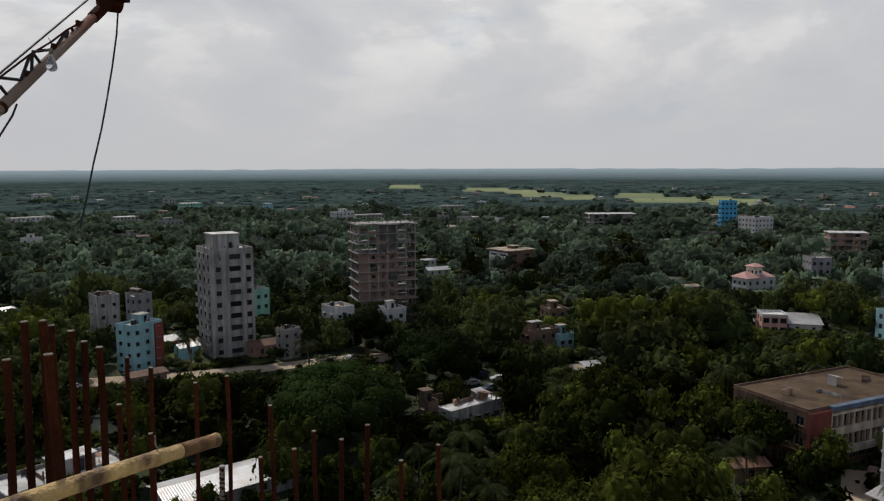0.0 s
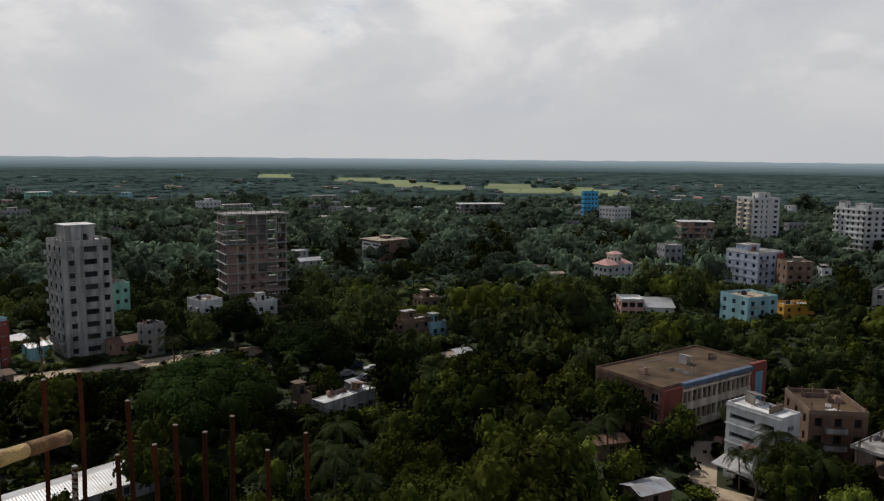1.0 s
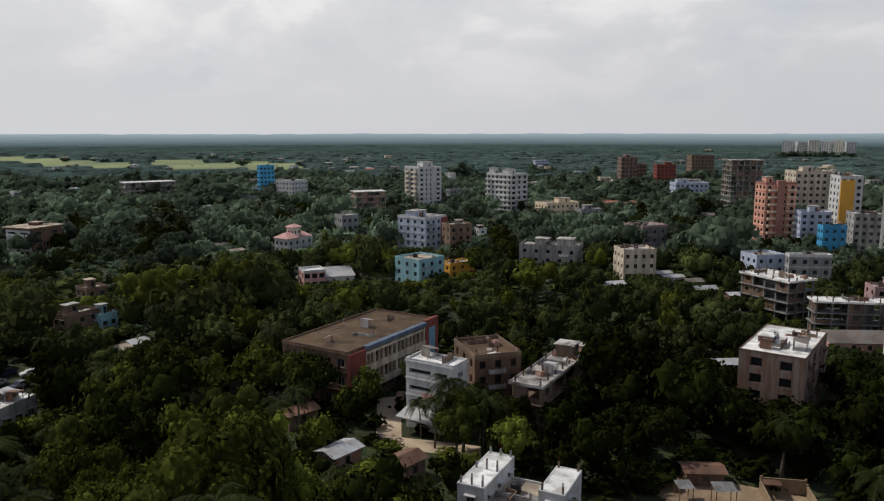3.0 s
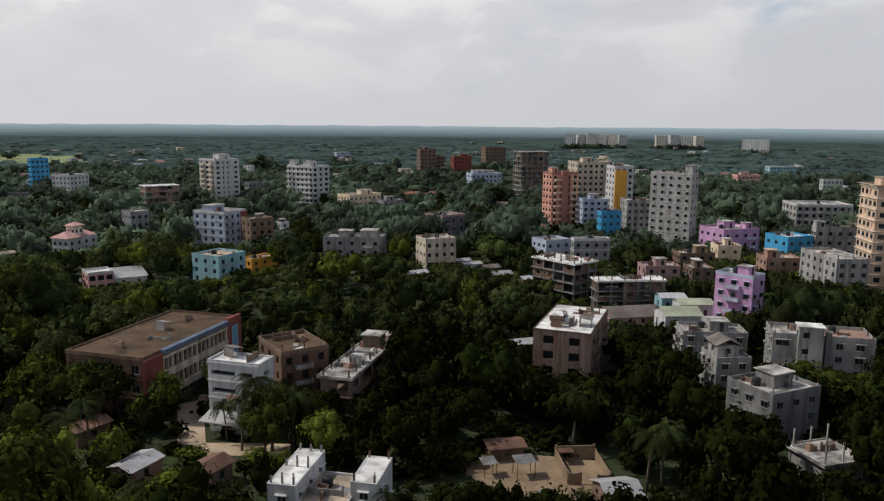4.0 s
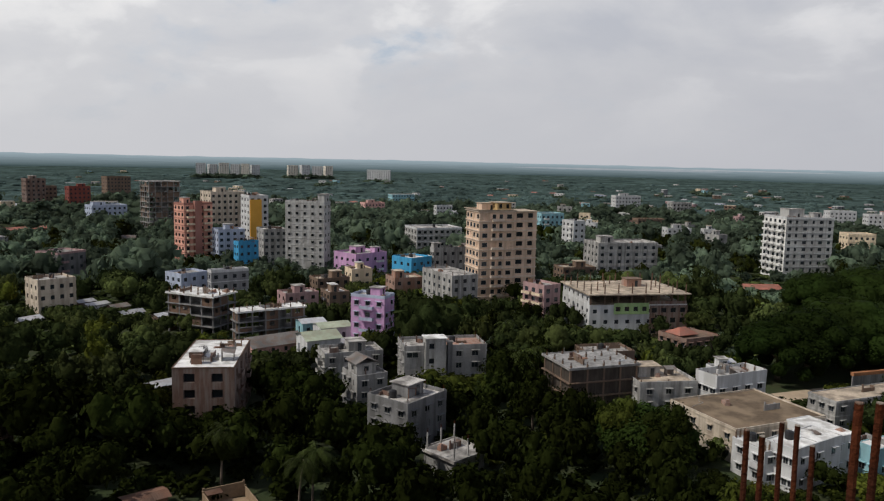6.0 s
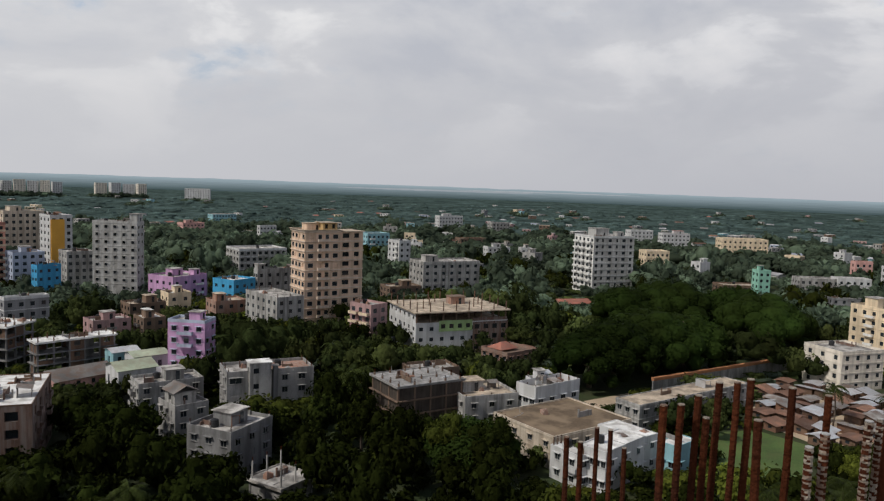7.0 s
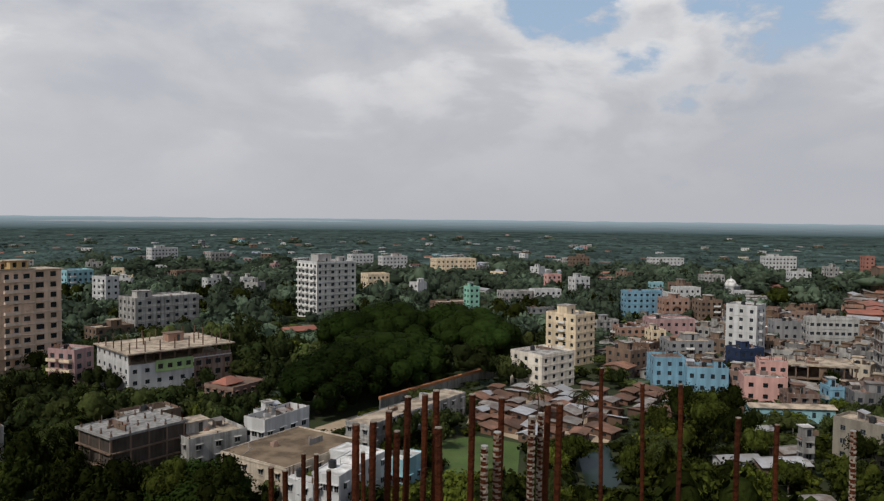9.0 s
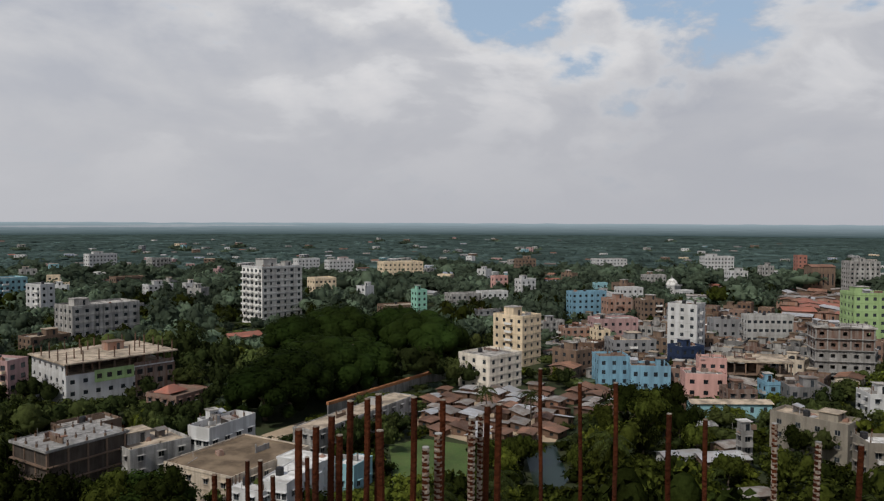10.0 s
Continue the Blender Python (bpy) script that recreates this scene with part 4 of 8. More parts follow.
def rain_tree(x, y, r, h, seed):
    """A giant spreading tree: short trunk, long limbs and a wide domed crown."""
    t = thing("rain_tree", "giant rain tree with a wide domed dark crown", "tree", x, y, 0, seed * 37.0, "giant rain trees over the town")
    claim(x, y, 0, r * 1.8, r * 1.8, None)
    rng = np.random.default_rng(seed)
    lobes = [(0, 0, h * 0.60, r * 0.6, h * 0.27)]
    for k in range(22):
        g = k * 2.4
        q = r * math.sqrt((k + 1) / 22.0) * 0.80
        lr = r * rng.uniform(0.27, 0.40)
        lobes.append((q * math.cos(g), q * math.sin(g), h * (0.90 - 0.50 * (q / r) ** 2.2) - lr * 0.6 + rng.uniform(-0.8, 0.8), lr, lr * 0.85))
    for k in range(9):
        g = k * 0.7
        lobes.append((r * 0.8 * math.cos(g), r * 0.8 * math.sin(g), h * rng.uniform(0.22, 0.34), r * 0.2, r * 0.2))
    n = 8000
    lv = leaf_quads(rng, lobes, n, 0.34, 0.6, 0.2)
    bv, bq = blob(rng, lobes, 0.80, 9, 6)
    part("trunk", trunk_mesh("trunk", h * 0.5, 0.75, 0.45, 0.03, 7, r * 0.5, seed, 9), t)
    part("crown", mesh_quads("crown", np.concatenate([lv, bv]), np.concatenate([np.arange(4 * n).reshape(n, 4), bq + 4 * n]), LEAF_RAIN), t)
    return t


def starter_bar(x, y, top, r, mat, lean=(0.0, 0.0), foot=50.9, pitch=0.021):
    """A reinforcing bar with ribs that wind round it, standing out of the roof's edge beam."""
    rust = mat is RUST
    b = tagged(new("starter_bar"), "rusty ribbed steel bar standing from the roof edge" if rust else "cement-splashed ribbed steel bar standing from the roof edge", "steel bar", "starter bars round the roof edge")
    b.matrix_basis = pose(x, y, foot)
    s = Solid()
    L, n, rise = top - foot, 8, 0.07 if rust else 0.17
    count = int(0.95 / pitch * 3)
    rings = [0.0] + [L - 0.95 + 0.95 * k / count for k in range(count + 1)]
    rng = random.Random(int(x * 1000) + int(y * 1000))
    for z in rings:
        bend = 0.004 * math.sin(z * 5.0 + x * 9.0)
        for q in range(n):
            g = 2 * math.pi * q / n
            wave = math.sin(2 * math.pi * (z / pitch) + g)
            k = r * (0.97 + rise * max(0.0, wave))
            s.v.append((lean[0] * z / L + bend + k * math.cos(g), lean[1] * z / L + bend * 0.6 + k * math.sin(g), z))
    for m in range(len(rings) - 1):
        for q in range(n):
            e = (q + 1) % n
            s.f.append((m * n + q, m * n + e, (m + 1) * n + e, (m + 1) * n + q))
            wave = math.sin(2 * math.pi * (rings[m + 1] / pitch) + 2 * math.pi * q / n)
            s.s.append(1 if not rust and (wave > 0.1 or rng.random() < 0.2) else 0)
    s.f.append(tuple((len(rings) - 1) * n + q for q in range(n))); s.s.append(0)
    part("bar", s.mesh("bar", RUST, CEMENTED, smooth=False), b)
    bend = 0.004 * math.sin(L * 5.0 + x * 9.0)
    t = Solid(); t.tube([(lean[0] + bend, lean[1] + bend * 0.6, L + 0.0005), (lean[0] + bend, lean[1] + bend * 0.6, L + 0.004)], r * 0.96, 9)
    part("cut_end", t.mesh("cut_end", CEMENTED if rust else CONC_LIGHT), b, "pale sawn end")
    return b


# ---- land ----
def sheet(name, label, category, pts, z, mat, kind="structure"):
    me = mesh_from(name, [(x, y, z) for x, y in pts], [tuple(range(len(pts)))], (mat,))
    return tagged(new(name, me), label, category, kind=kind)


def ground():
    rings = [0, 60, 120, 200, 320, 500, 800, 1300, 2100, 3300, 4900]
    n = 64
    v = [(0, 0, 0)] + [(r * math.cos(2 * math.pi * k / n), r * math.sin(2 * math.pi * k / n), 0) for r in rings[1:] for k in range(n)]
    f = [(0, 1 + k, 1 + (k + 1) % n) for k in range(n)]
    for j in range(len(rings) - 2):
        for k in range(n):
            q = (k + 1) % n
            f.append((1 + j * n + k, 1 + j * n + q, 1 + (j + 1) * n + q, 1 + (j + 1) * n + k))
    return tagged(new("ground", mesh_from("ground", v, f, (EARTH,))), "flat green and earthy delta land reaching the horizon", "ground", kind="structure")


ground()
FIELDS, FIELD_SIGHT = [], []


def field(x, y, turn, w, d, mat=PADDY, name="rice_field", label="bright yellow-green ripening rice field beyond the trees"):
    c, s = math.cos(radians(turn)), math.sin(radians(turn))
    pts = [(x + c * i * w / 2 - s * j * d / 2, y + s * i * w / 2 + c * j * d / 2) for i, j in ((-1, -1), (1, -1), (1, 1), (-1, 1))]
    FIELDS.append((x, y, c, s, w / 2, d / 2))
    b = [math.degrees(math.atan2(-p[0], p[1])) for p in pts]
    FIELD_SIGHT.append((min(b), max(b), min(math.hypot(*p) for p in pts), max(math.hypot(*p) for p in pts)))
    return sheet(name, label, "field", pts, 0.3 + 0.2 * len(FIELDS), mat)


field(95, 1635, -3.3, 103, 373)
field(162, 1495, -6.2, 67, 303)
field(182, 1334, -7.8, 84, 305)
field(224, 1225, -10.4, 54, 275)
field(334, 1277, -14.7, 83, 280)
field(326, 1116, -16.3, 90, 238)
field(407, 1139, -19.6, 60, 236)
field(410, 1040, -21.5, 77, 230)
field(-91, 1867, 2.8, 81, 414)



def ridge(radius, base, top, wave, colour, seed, name):
    """A far line of woods as a glowing strip with the haze in its colour: a plain backdrop round the whole land."""
    m = bpy.data.materials.new(name)
    m.use_nodes = True
    t = m.node_tree
    t.nodes.clear()
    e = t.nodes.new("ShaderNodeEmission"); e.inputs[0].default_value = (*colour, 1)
    o = t.nodes.new("ShaderNodeOutputMaterial"); link(t, e.outputs[0], o.inputs[0])
    n = 720
    v, f = [], []
    for k in range(n):
        g = 2 * math.pi * k / n
        z = top + wave * (noise.noise((k * 0.35, seed, 0)) + 0.7 * noise.noise((math.cos(g) * 6, math.sin(g) * 6, seed)))
        v += [(radius * math.cos(g), radius * math.sin(g), base), (radius * math.cos(g), radius * math.sin(g), z)]
    for k in range(n):
        q = (k + 1) % n
        f.append((2 * k, 2 * q, 2 * q + 1, 2 * k + 1))
    return tagged(new("backdrop", mesh_from("backdrop", v, f, (m,))), "glowing backdrop line of far woods with haze in its colour", "backdrop", kind="structure")


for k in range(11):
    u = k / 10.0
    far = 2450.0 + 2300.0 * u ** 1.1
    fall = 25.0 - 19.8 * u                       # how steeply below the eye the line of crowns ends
    # haze is painted into the glow, paler for each farther line
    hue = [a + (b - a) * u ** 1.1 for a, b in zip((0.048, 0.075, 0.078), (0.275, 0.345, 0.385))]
    ridge(far, 0, SIGHT_Z - far * fall / 1336.0, far / 1336.0 * 1.3, hue, 2.0 + k, "distance")


def river_reach(b0, b1, radius, low, high, colour):
    """The far river as a pale glowing strip of the backdrop, placed to fit the camera's view."""
    m = bpy.data.materials.new("far_river_glow")
    m.use_nodes = True
    m.node_tree.nodes.clear()
    # the pale shine of the water is put into an emission colour
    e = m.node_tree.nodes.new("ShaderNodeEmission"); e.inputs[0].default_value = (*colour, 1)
    o = m.node_tree.nodes.new("ShaderNodeOutputMaterial"); link(m.node_tree, e.outputs[0], o.inputs[0])
    v, f, n = [], [], 60
    for k in range(n + 1):
        g = radians(b0 + (b1 - b0) * k / n)
        thin = max(0.0, math.sin(math.pi * k / n)) ** 0.6 * (0.6 + 0.8 * abs(noise.noise((k * 0.23, 3.0, 0.0))))
        mid, half = SIGHT_Z - radius * (low + high) / 2672.0, radius * (low - high) / 2672.0 * thin
        v += [(-radius * math.sin(g), radius * math.cos(g), mid - half), (-radius * math.sin(g), radius * math.cos(g), mid + half)]
    for k in range(n):
        f.append((2 * k, 2 * k + 2, 2 * k + 3, 2 * k + 1))
    return tagged(new("backdrop", mesh_from("backdrop", v, f, (m,))), "pale glowing strip for a wide river near the horizon", "backdrop", kind="structure")


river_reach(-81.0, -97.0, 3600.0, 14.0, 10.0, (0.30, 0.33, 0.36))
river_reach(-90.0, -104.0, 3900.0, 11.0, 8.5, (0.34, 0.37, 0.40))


# ---- buildings ----
building("apartment_tower", "ten-storey grey plastered tower with unglazed window openings", (-61.9, 212.3, 34.2, 12.0, 13.2, 30.6), 9, CONC_LIGHT, ([(0.17, 1.5), (0.56, 3.3), (0.88, 1.5)], [(0.2, 1.6), (0.5, 1.6), (0.8, 1.6)]), 1.2, 1.5, ROOF_WHITE, balcony=("side", (-0.62, 0.0, 0.62), 2.4, 1.0, CONC_LIGHT), room=(-0.05, 0.1, 7.4, 7.0, 4.3), free=0.0, clutter=5, deep=0.9, stubs=(4, 3, 0.7, 0.14, CONC))
frame_block("tower_frame", "unfinished ten-storey brick and concrete frame tower", (-21.3, 267.0, 20.1, 20.7, 12.5, 33.0), 10, 6, 3, 0.5, wall=BRICK_WORN, conc=CONC, free=0.2, over=0.7, stubs=(5, 3, 0.6, 0.15, CONC),
            fill=lambda side, bay, floor: (None if floor > 6 and (bay + floor) % 5 else 2 if floor > 6 else (0, 1, 1, 1, 2, 2)[bay] if (bay * 7 + floor * 3) % 11 else None))
banded = building("house", "three-storey house with white window bands and tan roof", (33.0, 358.9, 35.0, 15.8, 13.9, 13.3), 4, BROWN_OLD, ([(0.25, 3.0), (0.75, 3.0)], [(0.25, 4.5), (0.75, 4.5)]), 3.0, 1.2, ROOF_TAN, BROWN, free=0.35, flank=WHITE, hood=0.0, room=(0.2, 0.1, 4.0, 4.0, 2.2))
part("roof_slab", Solid().box(-9.0, 9.0, -8.0, 8.0, 0.0, 0.3).mesh("roof_slab", ROOF_TAN), banded, "tan overhanging slab", (0, 0, 13.32))
for k in range(4):
    part("white_band", Solid().box(-0.18, -0.002, -6.9, 6.9, 0.0, 1.3).mesh("white_band", ROOF_WHITE), banded, "white window band", (-7.9, 0, 0.2 + 3.1 * k))
building("house", "small grey cement block house with flat roof", (-89.2, 218.1, 52.5, 5.2, 5.4, 16.5), 5, GREY, (2, 2), 1.0, 1.1, ROOF, free=0.4, clutter=4)
building("house", "pale grey cement house with flat roof", (-101.7, 223.1, 39.9, 6.3, 9.0, 15.3), 4, CONC_LIGHT, (2, 2), 1.0, 1.1, ROOF, free=0.4)
cyan_house = building("house", "cyan painted three-storey house with open balconies", (-80.3, 195.6, 62.8, 9.6, 6.1, 12.5), 4, CYAN, (3, 2), 1.2, 1.2, ROOF, free=0.1, room=(0.2, 0.2, 3, 3, 2.4))
building("house", "mint green house with flat roof", (-61.2, 242.6, 44.2, 5.3, 9.0, 13.9), 4, GREEN, (2, 2), 1.2, 1.2, ROOF, free=0.4)
building("house", "grey cement house behind the trees", (-43.0, 205.5, 42.2, 5.6, 3.6, 8.6), 3, CONC, (2, 1), 1.0, 1.1, ROOF, free=0.55, clutter=6, stubs=(3, 2, 1.0, 0.14, CONC))
building("house", "small white house with flat roof", (-31.5, 222.9, 38.3, 6.6, 8.0, 11.8), 3, WHITE, (2, 2), 1.0, 1.1, ROOF, free=0.8)
villa = building("villa", "white villa with peach tiled roofs and terraces", (130.2, 312.1, 22.8, 15.3, 8.2, 6.6), 2, WHITE, (4, 3), 1.3, 1.4, ROOF_WHITE, free=0.3, tank=False, clutter=0)
hip_roof(villa, -4.2, 0.0, 6.7, 6.6, 8.4, 2.3, PINK, 0.6)
hip_roof(villa, 4.6, 0.6, 6.7, 6.0, 7.2, 2.0, PINK, 0.6)
hip_roof(villa, 0.6, 0.4, 11.0, 4.6, 4.6, 1.2, PINK, 0.5)
wing(villa, "roof_house", 0.6, 0.4, 4.4, 4.4, 4.2, 1, OFFWHITE, (2, 2), 1.1, 1.3, WHITE, 6.7, "cream roof house")
building("apartment_tower", "bright blue nine-storey tower among far trees", (207.1, 546.7, 4.7, 11.8, 4.6, 27.6), 8, BLUE, (4, 2), 1.6, 1.3, ROOF, free=0.5)
building("apartment_block", "long white five-storey block with stepped roofs", (219.7, 527.4, 22.4, 16.4, 15.7, 17.1), 5, WHITE, (5, 5), 1.4, 1.3, ROOF, free=0.5)
low_house = building("house", "low pink and white house with open terraces", (104.8, 235.9, -11.3, 7.5, 8.0, 6.5), 2, PINK, (3, 2), 1.8, 1.6, ROOF_WHITE, WHITE, free=0.3, clutter=2, tank=False)
tin_house("house", "low white house under a pale tin roof", (113.9, 234.3, -15.1, 9.5, 9.0, 5.5), WHITE, TIN, 0.18, free=0.4, gable=False)
school = building("school", "three-storey school with mossy brown roof and red end wall", (73.2, 138.8, 25.1, 31.7, 16.5, 11.5), 3, BROWN_OLD, (12, 5), 1.7, 1.6, ROOF_BROWN, BROWN_OLD, parapet=0.5, hood=0, tank=False, free=0.85, clutter=6)
office = building("office_building", "white four-storey building with long ribbon openings", (71.7, 108.0, 24.5, 5.0, 9.9, 13.0), 4, WHITE, ([(0.5, 1.8)], [(0.30, 4.6), (0.76, 2.2)]), 3.0, 0.85, ROOF_WHITE, parapet=0.5, hood=0.0, free=0.0, tank=False, bare=True)
building("apartment_tower", "white nine-storey apartment tower with beige balcony side", (275.0, 433.0, -2.1, 17.3, 19.9, 29.4), 9, WHITE, ([(0.12, 2.2), (0.33, 1.0), (0.52, 1.0), (0.86, 2.4)], [(0.15, 1.4), (0.5, 3.4), (0.85, 1.4)]), 1.4, 1.5, ROOF, flank=CONC_PAINTED, room=(0.2, 0.0, 8, 7, 3.5), free=0.15, balcony=("side", (-0.5, 0.5), 5, 1.2, CREAM), bands=False, deep=0.5)
building("apartment_tower", "white eight-storey apartment tower with corner balconies", (302.4, 376.1, 10.9, 15.9, 20.4, 26.4), 8, WHITE, ([(0.16, 3.0), (0.5, 2.2), (0.84, 3.0)], 6), 1.6, 1.6, ROOF, WHITE, band_out=0.5, deep=0.5, balcony=("side", (-0.8, 0.8), 3.6, 1.3, WHITE), room=[(0.2, 0.0, 6, 6, 3.0), (-0.6, 0.7, 4, 4, 4.0)], free=0.15)
paleblue = building("apartment_block", "pale blue six-storey house with brick-red corner", (165.9, 261.7, 17.4, 13.2, 15.1, 18.7), 6, PALEBLUE, (4, 4), 1.4, 1.3, ROOF, WHITE, room=(-0.3, 0.2, 7, 5, 2.6), free=0.35)
building("house", "pale cyan three-storey house with wide windows", (138.8, 220.5, 12.9, 12.4, 12.0, 9.8), 3, CYAN, (3, 3), 1.4, 1.4, ROOF_TAN, free=0.3)
building("house", "low orange house with tin sheets on top", (157.5, 224.5, 5.6, 12.0, 6.4, 5.6), 2, AMBER, (3, 2), 1.2, 1.2, TIN, free=0.5)
building("house", "raw grey three-storey house with open roof rooms", (193.7, 213.2, 35.8, 12.0, 22.3, 10.6), 3, CONC, (3, 5), 1.4, 1.3, ROOF, room=[(0.0, 0.3, 5, 5, 2.4), (0.1, -0.5, 6, 6, 2.6)], free=0.45, clutter=6)
building("house", "cream yellow four-storey house among trees", (195.8, 173.6, -27.6, 11.2, 10.0, 13.9), 4, CREAM_OLD, (4, 3), 1.2, 1.3, ROOF, free=0.45)
building("house", "dark stained house with pale flat roofs", (244.7, 211.8, -8.8, 12.9, 11.7, 14.7), 4, GREY_DARK, (3, 3), 1.3, 1.3, ROOF, ROSE, free=0.4)
salmon = building("apartment_tower", "salmon orange ten-storey tower with stacked balconies", (302.6, 190.7, -27.1, 14.1, 8.5, 31.1), 10, SALMON, (4, 3), 1.5, 1.4, ROOF, ORANGE, free=0.25, balcony=("front", (-0.55, 0.6), 4.2, 1.3, CREAM), room=(-0.6, 0.0, 3.0, 3.5, 2.8))
building("apartment_tower", "grey-beige eleven-storey tower behind the salmon one", (350.5, 204.0, -38.9, 17.7, 15.0, 34.0), 11, CREAM_OLD, (6, 4), 1.4, 1.4, ROOF, room=(-0.2, 0, 5, 5, 2.5), free=0.5)
slim = building("apartment_tower", "slim white tower with amber stripe", (333.7, 176.9, -41.7, 9.4, 12.0, 33.6), 11, WHITE, (3, 3), 1.5, 1.4, ROOF, free=0.3)
building("apartment_block", "blue-grey seven-storey block with roof room", (305.3, 174.8, -44.4, 11.8, 10.0, 19.8), 7, PALEBLUE, (4, 3), 1.4, 1.3, ROOF, room=(0, 0, 4, 4, 2.5), free=0.5)
building("house", "bright blue house with flat roof", (289.5, 157.4, -30.9, 9.6, 3.9, 16.7), 5, BLUE, (3, 2), 1.2, 1.2, ROOF, free=0.5)
building("apartment_block", "grey-beige seven-storey block beside the tower", (306.0, 153.9, -47.7, 10.3, 12.0, 20.9), 7, CONC_LIGHT, (4, 3), 1.3, 1.3, ROOF, free=0.4)
building("apartment_tower", "grey plastered eleven-storey tower with stair shaft", (298.6, 133.2, 0.9, 6.8, 17.7, 34.0), 11, CONC_PAINTED, (2, 5), 1.2, 1.2, ROOF, room=(0.0, -0.8, 5.5, 3, 3.6), free=0.2, clutter=6)
building("house", "lilac pink five-storey house with roof terrace", (292.2, 106.9, -29.5, 16.6, 14.0, 14.4), 4, MAGENTA, (4, 4), 1.4, 1.2, ROOF, room=[(0.0, 0.3, 5, 4, 2.6), (0.6, -0.5, 3, 3, 2.4)], free=0.6)
building("house", "bright blue house with pale flat roof", (286.6, 83.1, -28.8, 11.4, 10.9, 14.4), 4, BLUE, (3, 3), 1.4, 1.2, ROOF_WHITE, free=0.6)
building("house", "grey-beige five-storey block in the town", (295.8, 69.2, -50.5, 17.3, 3.4, 17.7), 5, CONC_LIGHT, (5, 2), 1.3, 1.3, ROOF, room=(-0.8, 0, 3, 3, 2.4), free=0.5)
beige_tower = building("apartment_tower", "peach beige eleven-storey tower with banded floors and a set-back wing", (274.7, 49.85, -56.9, 13.6, 13.2, 35.1), 10, BEIGE, ([(0.16, 2.0), (0.42, 1.4), (0.62, 1.4), (0.86, 2.0)], 4), 2.0, 1.6, ROOF_TAN, BEIGE_TRIM, hood=0.0, band_out=0.4, balcony=("front", (0.0,), 4.6, 1.1, BEIGE_TRIM), free=0.1, room=[(-0.1, 0.3, 6, 5, 2.6)], deep=0.3)


def tower_wing():
    """The wing of the beige tower, set back behind its front, with its own floor bands, and the ochre roof house on the joint."""
    w = wing(beige_tower, "side_wing", 11.75, 0.8, 9.86, 11.6, 34.3, 10, BEIGE, ([(0.30, 2.6), (0.74, 2.0)], 3), 1.6, 1.7, ROOF_TAN, over=0.7)
    claim(282.9, 41.0, -56.9, 11.0, 13.0, 3.5)
    s = Solid(); s.ring(9.86 + 0.5, 11.6 + 0.5, 0.27, -0.2, 0.2)
    me = s.mesh("floor_band", BEIGE_TRIM)
    for k in range(1, 10):
        part("floor_band", me, w, "", (0, 0, k * 3.43 - 0.03))
    wing(beige_tower, "roof_house", 3.6, -1.5, 5.6, 6.0, 3.0, 1, BEIGE_DARK, (2, 1), 1.2, 1.6, ROOF_TAN, 34.45, "ochre painted roof house", 0.5)
    s = Solid(); s.ring(13.6 + 1.6, 13.2 + 1.6, 1.0, -0.25, 0.0)
    part("cornice", s.mesh("cornice", ROOF_TAN), beige_tower, "", (0, 0, 35.1))


tower_wing()
building("apartment_block", "long white six-storey block behind the town", (370.8, 96.7, -54.1, 24.1, 18.1, 18.8), 6, CONC_LIGHT, (8, 4), 1.6, 1.4, ROOF, WHITE, free=0.5)
building("house", "lilac pink house with pale blue bands", (192.3, 66.6, -6.7, 6.3, 10.0, 16.3), 5, MAGENTA, (2, 3), 1.4, 1.3, ROOF, PALEBLUE, balcony=("side", (0.0,), 4.0, 1.2, PALEBLUE), free=0.5, room=(0.0, -0.3, 3, 3, 2.4))
grey_house = building("house", "light grey plastered house with stair tower and reddish roof terrace", (165.0, 40.3, -63.4, 18.9, 9.0, 11.6), 4, CONC, ([(0.1, 2.6), (0.28, 1.3), (0.66, 1.3), (0.86, 1.6)], 3), 1.3, 1.3, ROOF, free=0.5, clutter=5)
wing(grey_house, "stair_tower", -2.6, -4.2, 4.6, 3.4, 13.4, 4, CONC_LIGHT, ([(0.3, 1.2)], 1), 1.2, 1.2, ROOF_WHITE, 0.0, "pale grey stair tower")
wing(grey_house, "service_shaft", 0.8, -4.7, 1.0, 1.2, 12.4, 4, GREY_DARK, (0, 0))
part("roof_terrace", Solid().box(-4.2, 4.2, -4.0, 4.0, 0.0, 0.06).mesh("roof_terrace", BRICK), grey_house, "brick-red roof terrace", (5.0, 0.0, 10.94))
building("house", "bare brick four-storey house with dark balcony openings and pale slab roof", (134.8, 80.6, 20.6, 22.0, 11.5, 12.8), 4, BRICK_DARK, ([(0.15, 1.6), (0.4, 2.2), (0.7, 2.2), (0.9, 1.2)], [(0.27, 2.1), (0.72, 2.1)]), 2.4, 2.2, ROOF_WHITE, BROWN_OLD, bare=True, parapet=0.25, hood=0.0, free=0.35, tank=False, clutter=12, room=(-0.2, 0.5, 3.0, 2.5, 1.2), sill=0.4, balcony=("front", (-0.5, 0.5), 3.0, 0.8, BRICK_DARK))
tin_house("house", "salmon house with grey hipped tin roof", (183.4, 92.4, -36.9, 14.9, 10.0, 4.8), PINK, TIN_GREY, 0.35, free=0.4)
frame_block("house_shell", "unfinished concrete frame with open floors", (198.8, 122.8, -9.0, 10.1, 16.8, 11.8), 4, 3, 4, 0.45, free=0.2, wall=BROWN_OLD, conc=GREY_DARK, roof=ROOF_WHITE, clutter=6, stubs=(4, 4, 0.8))
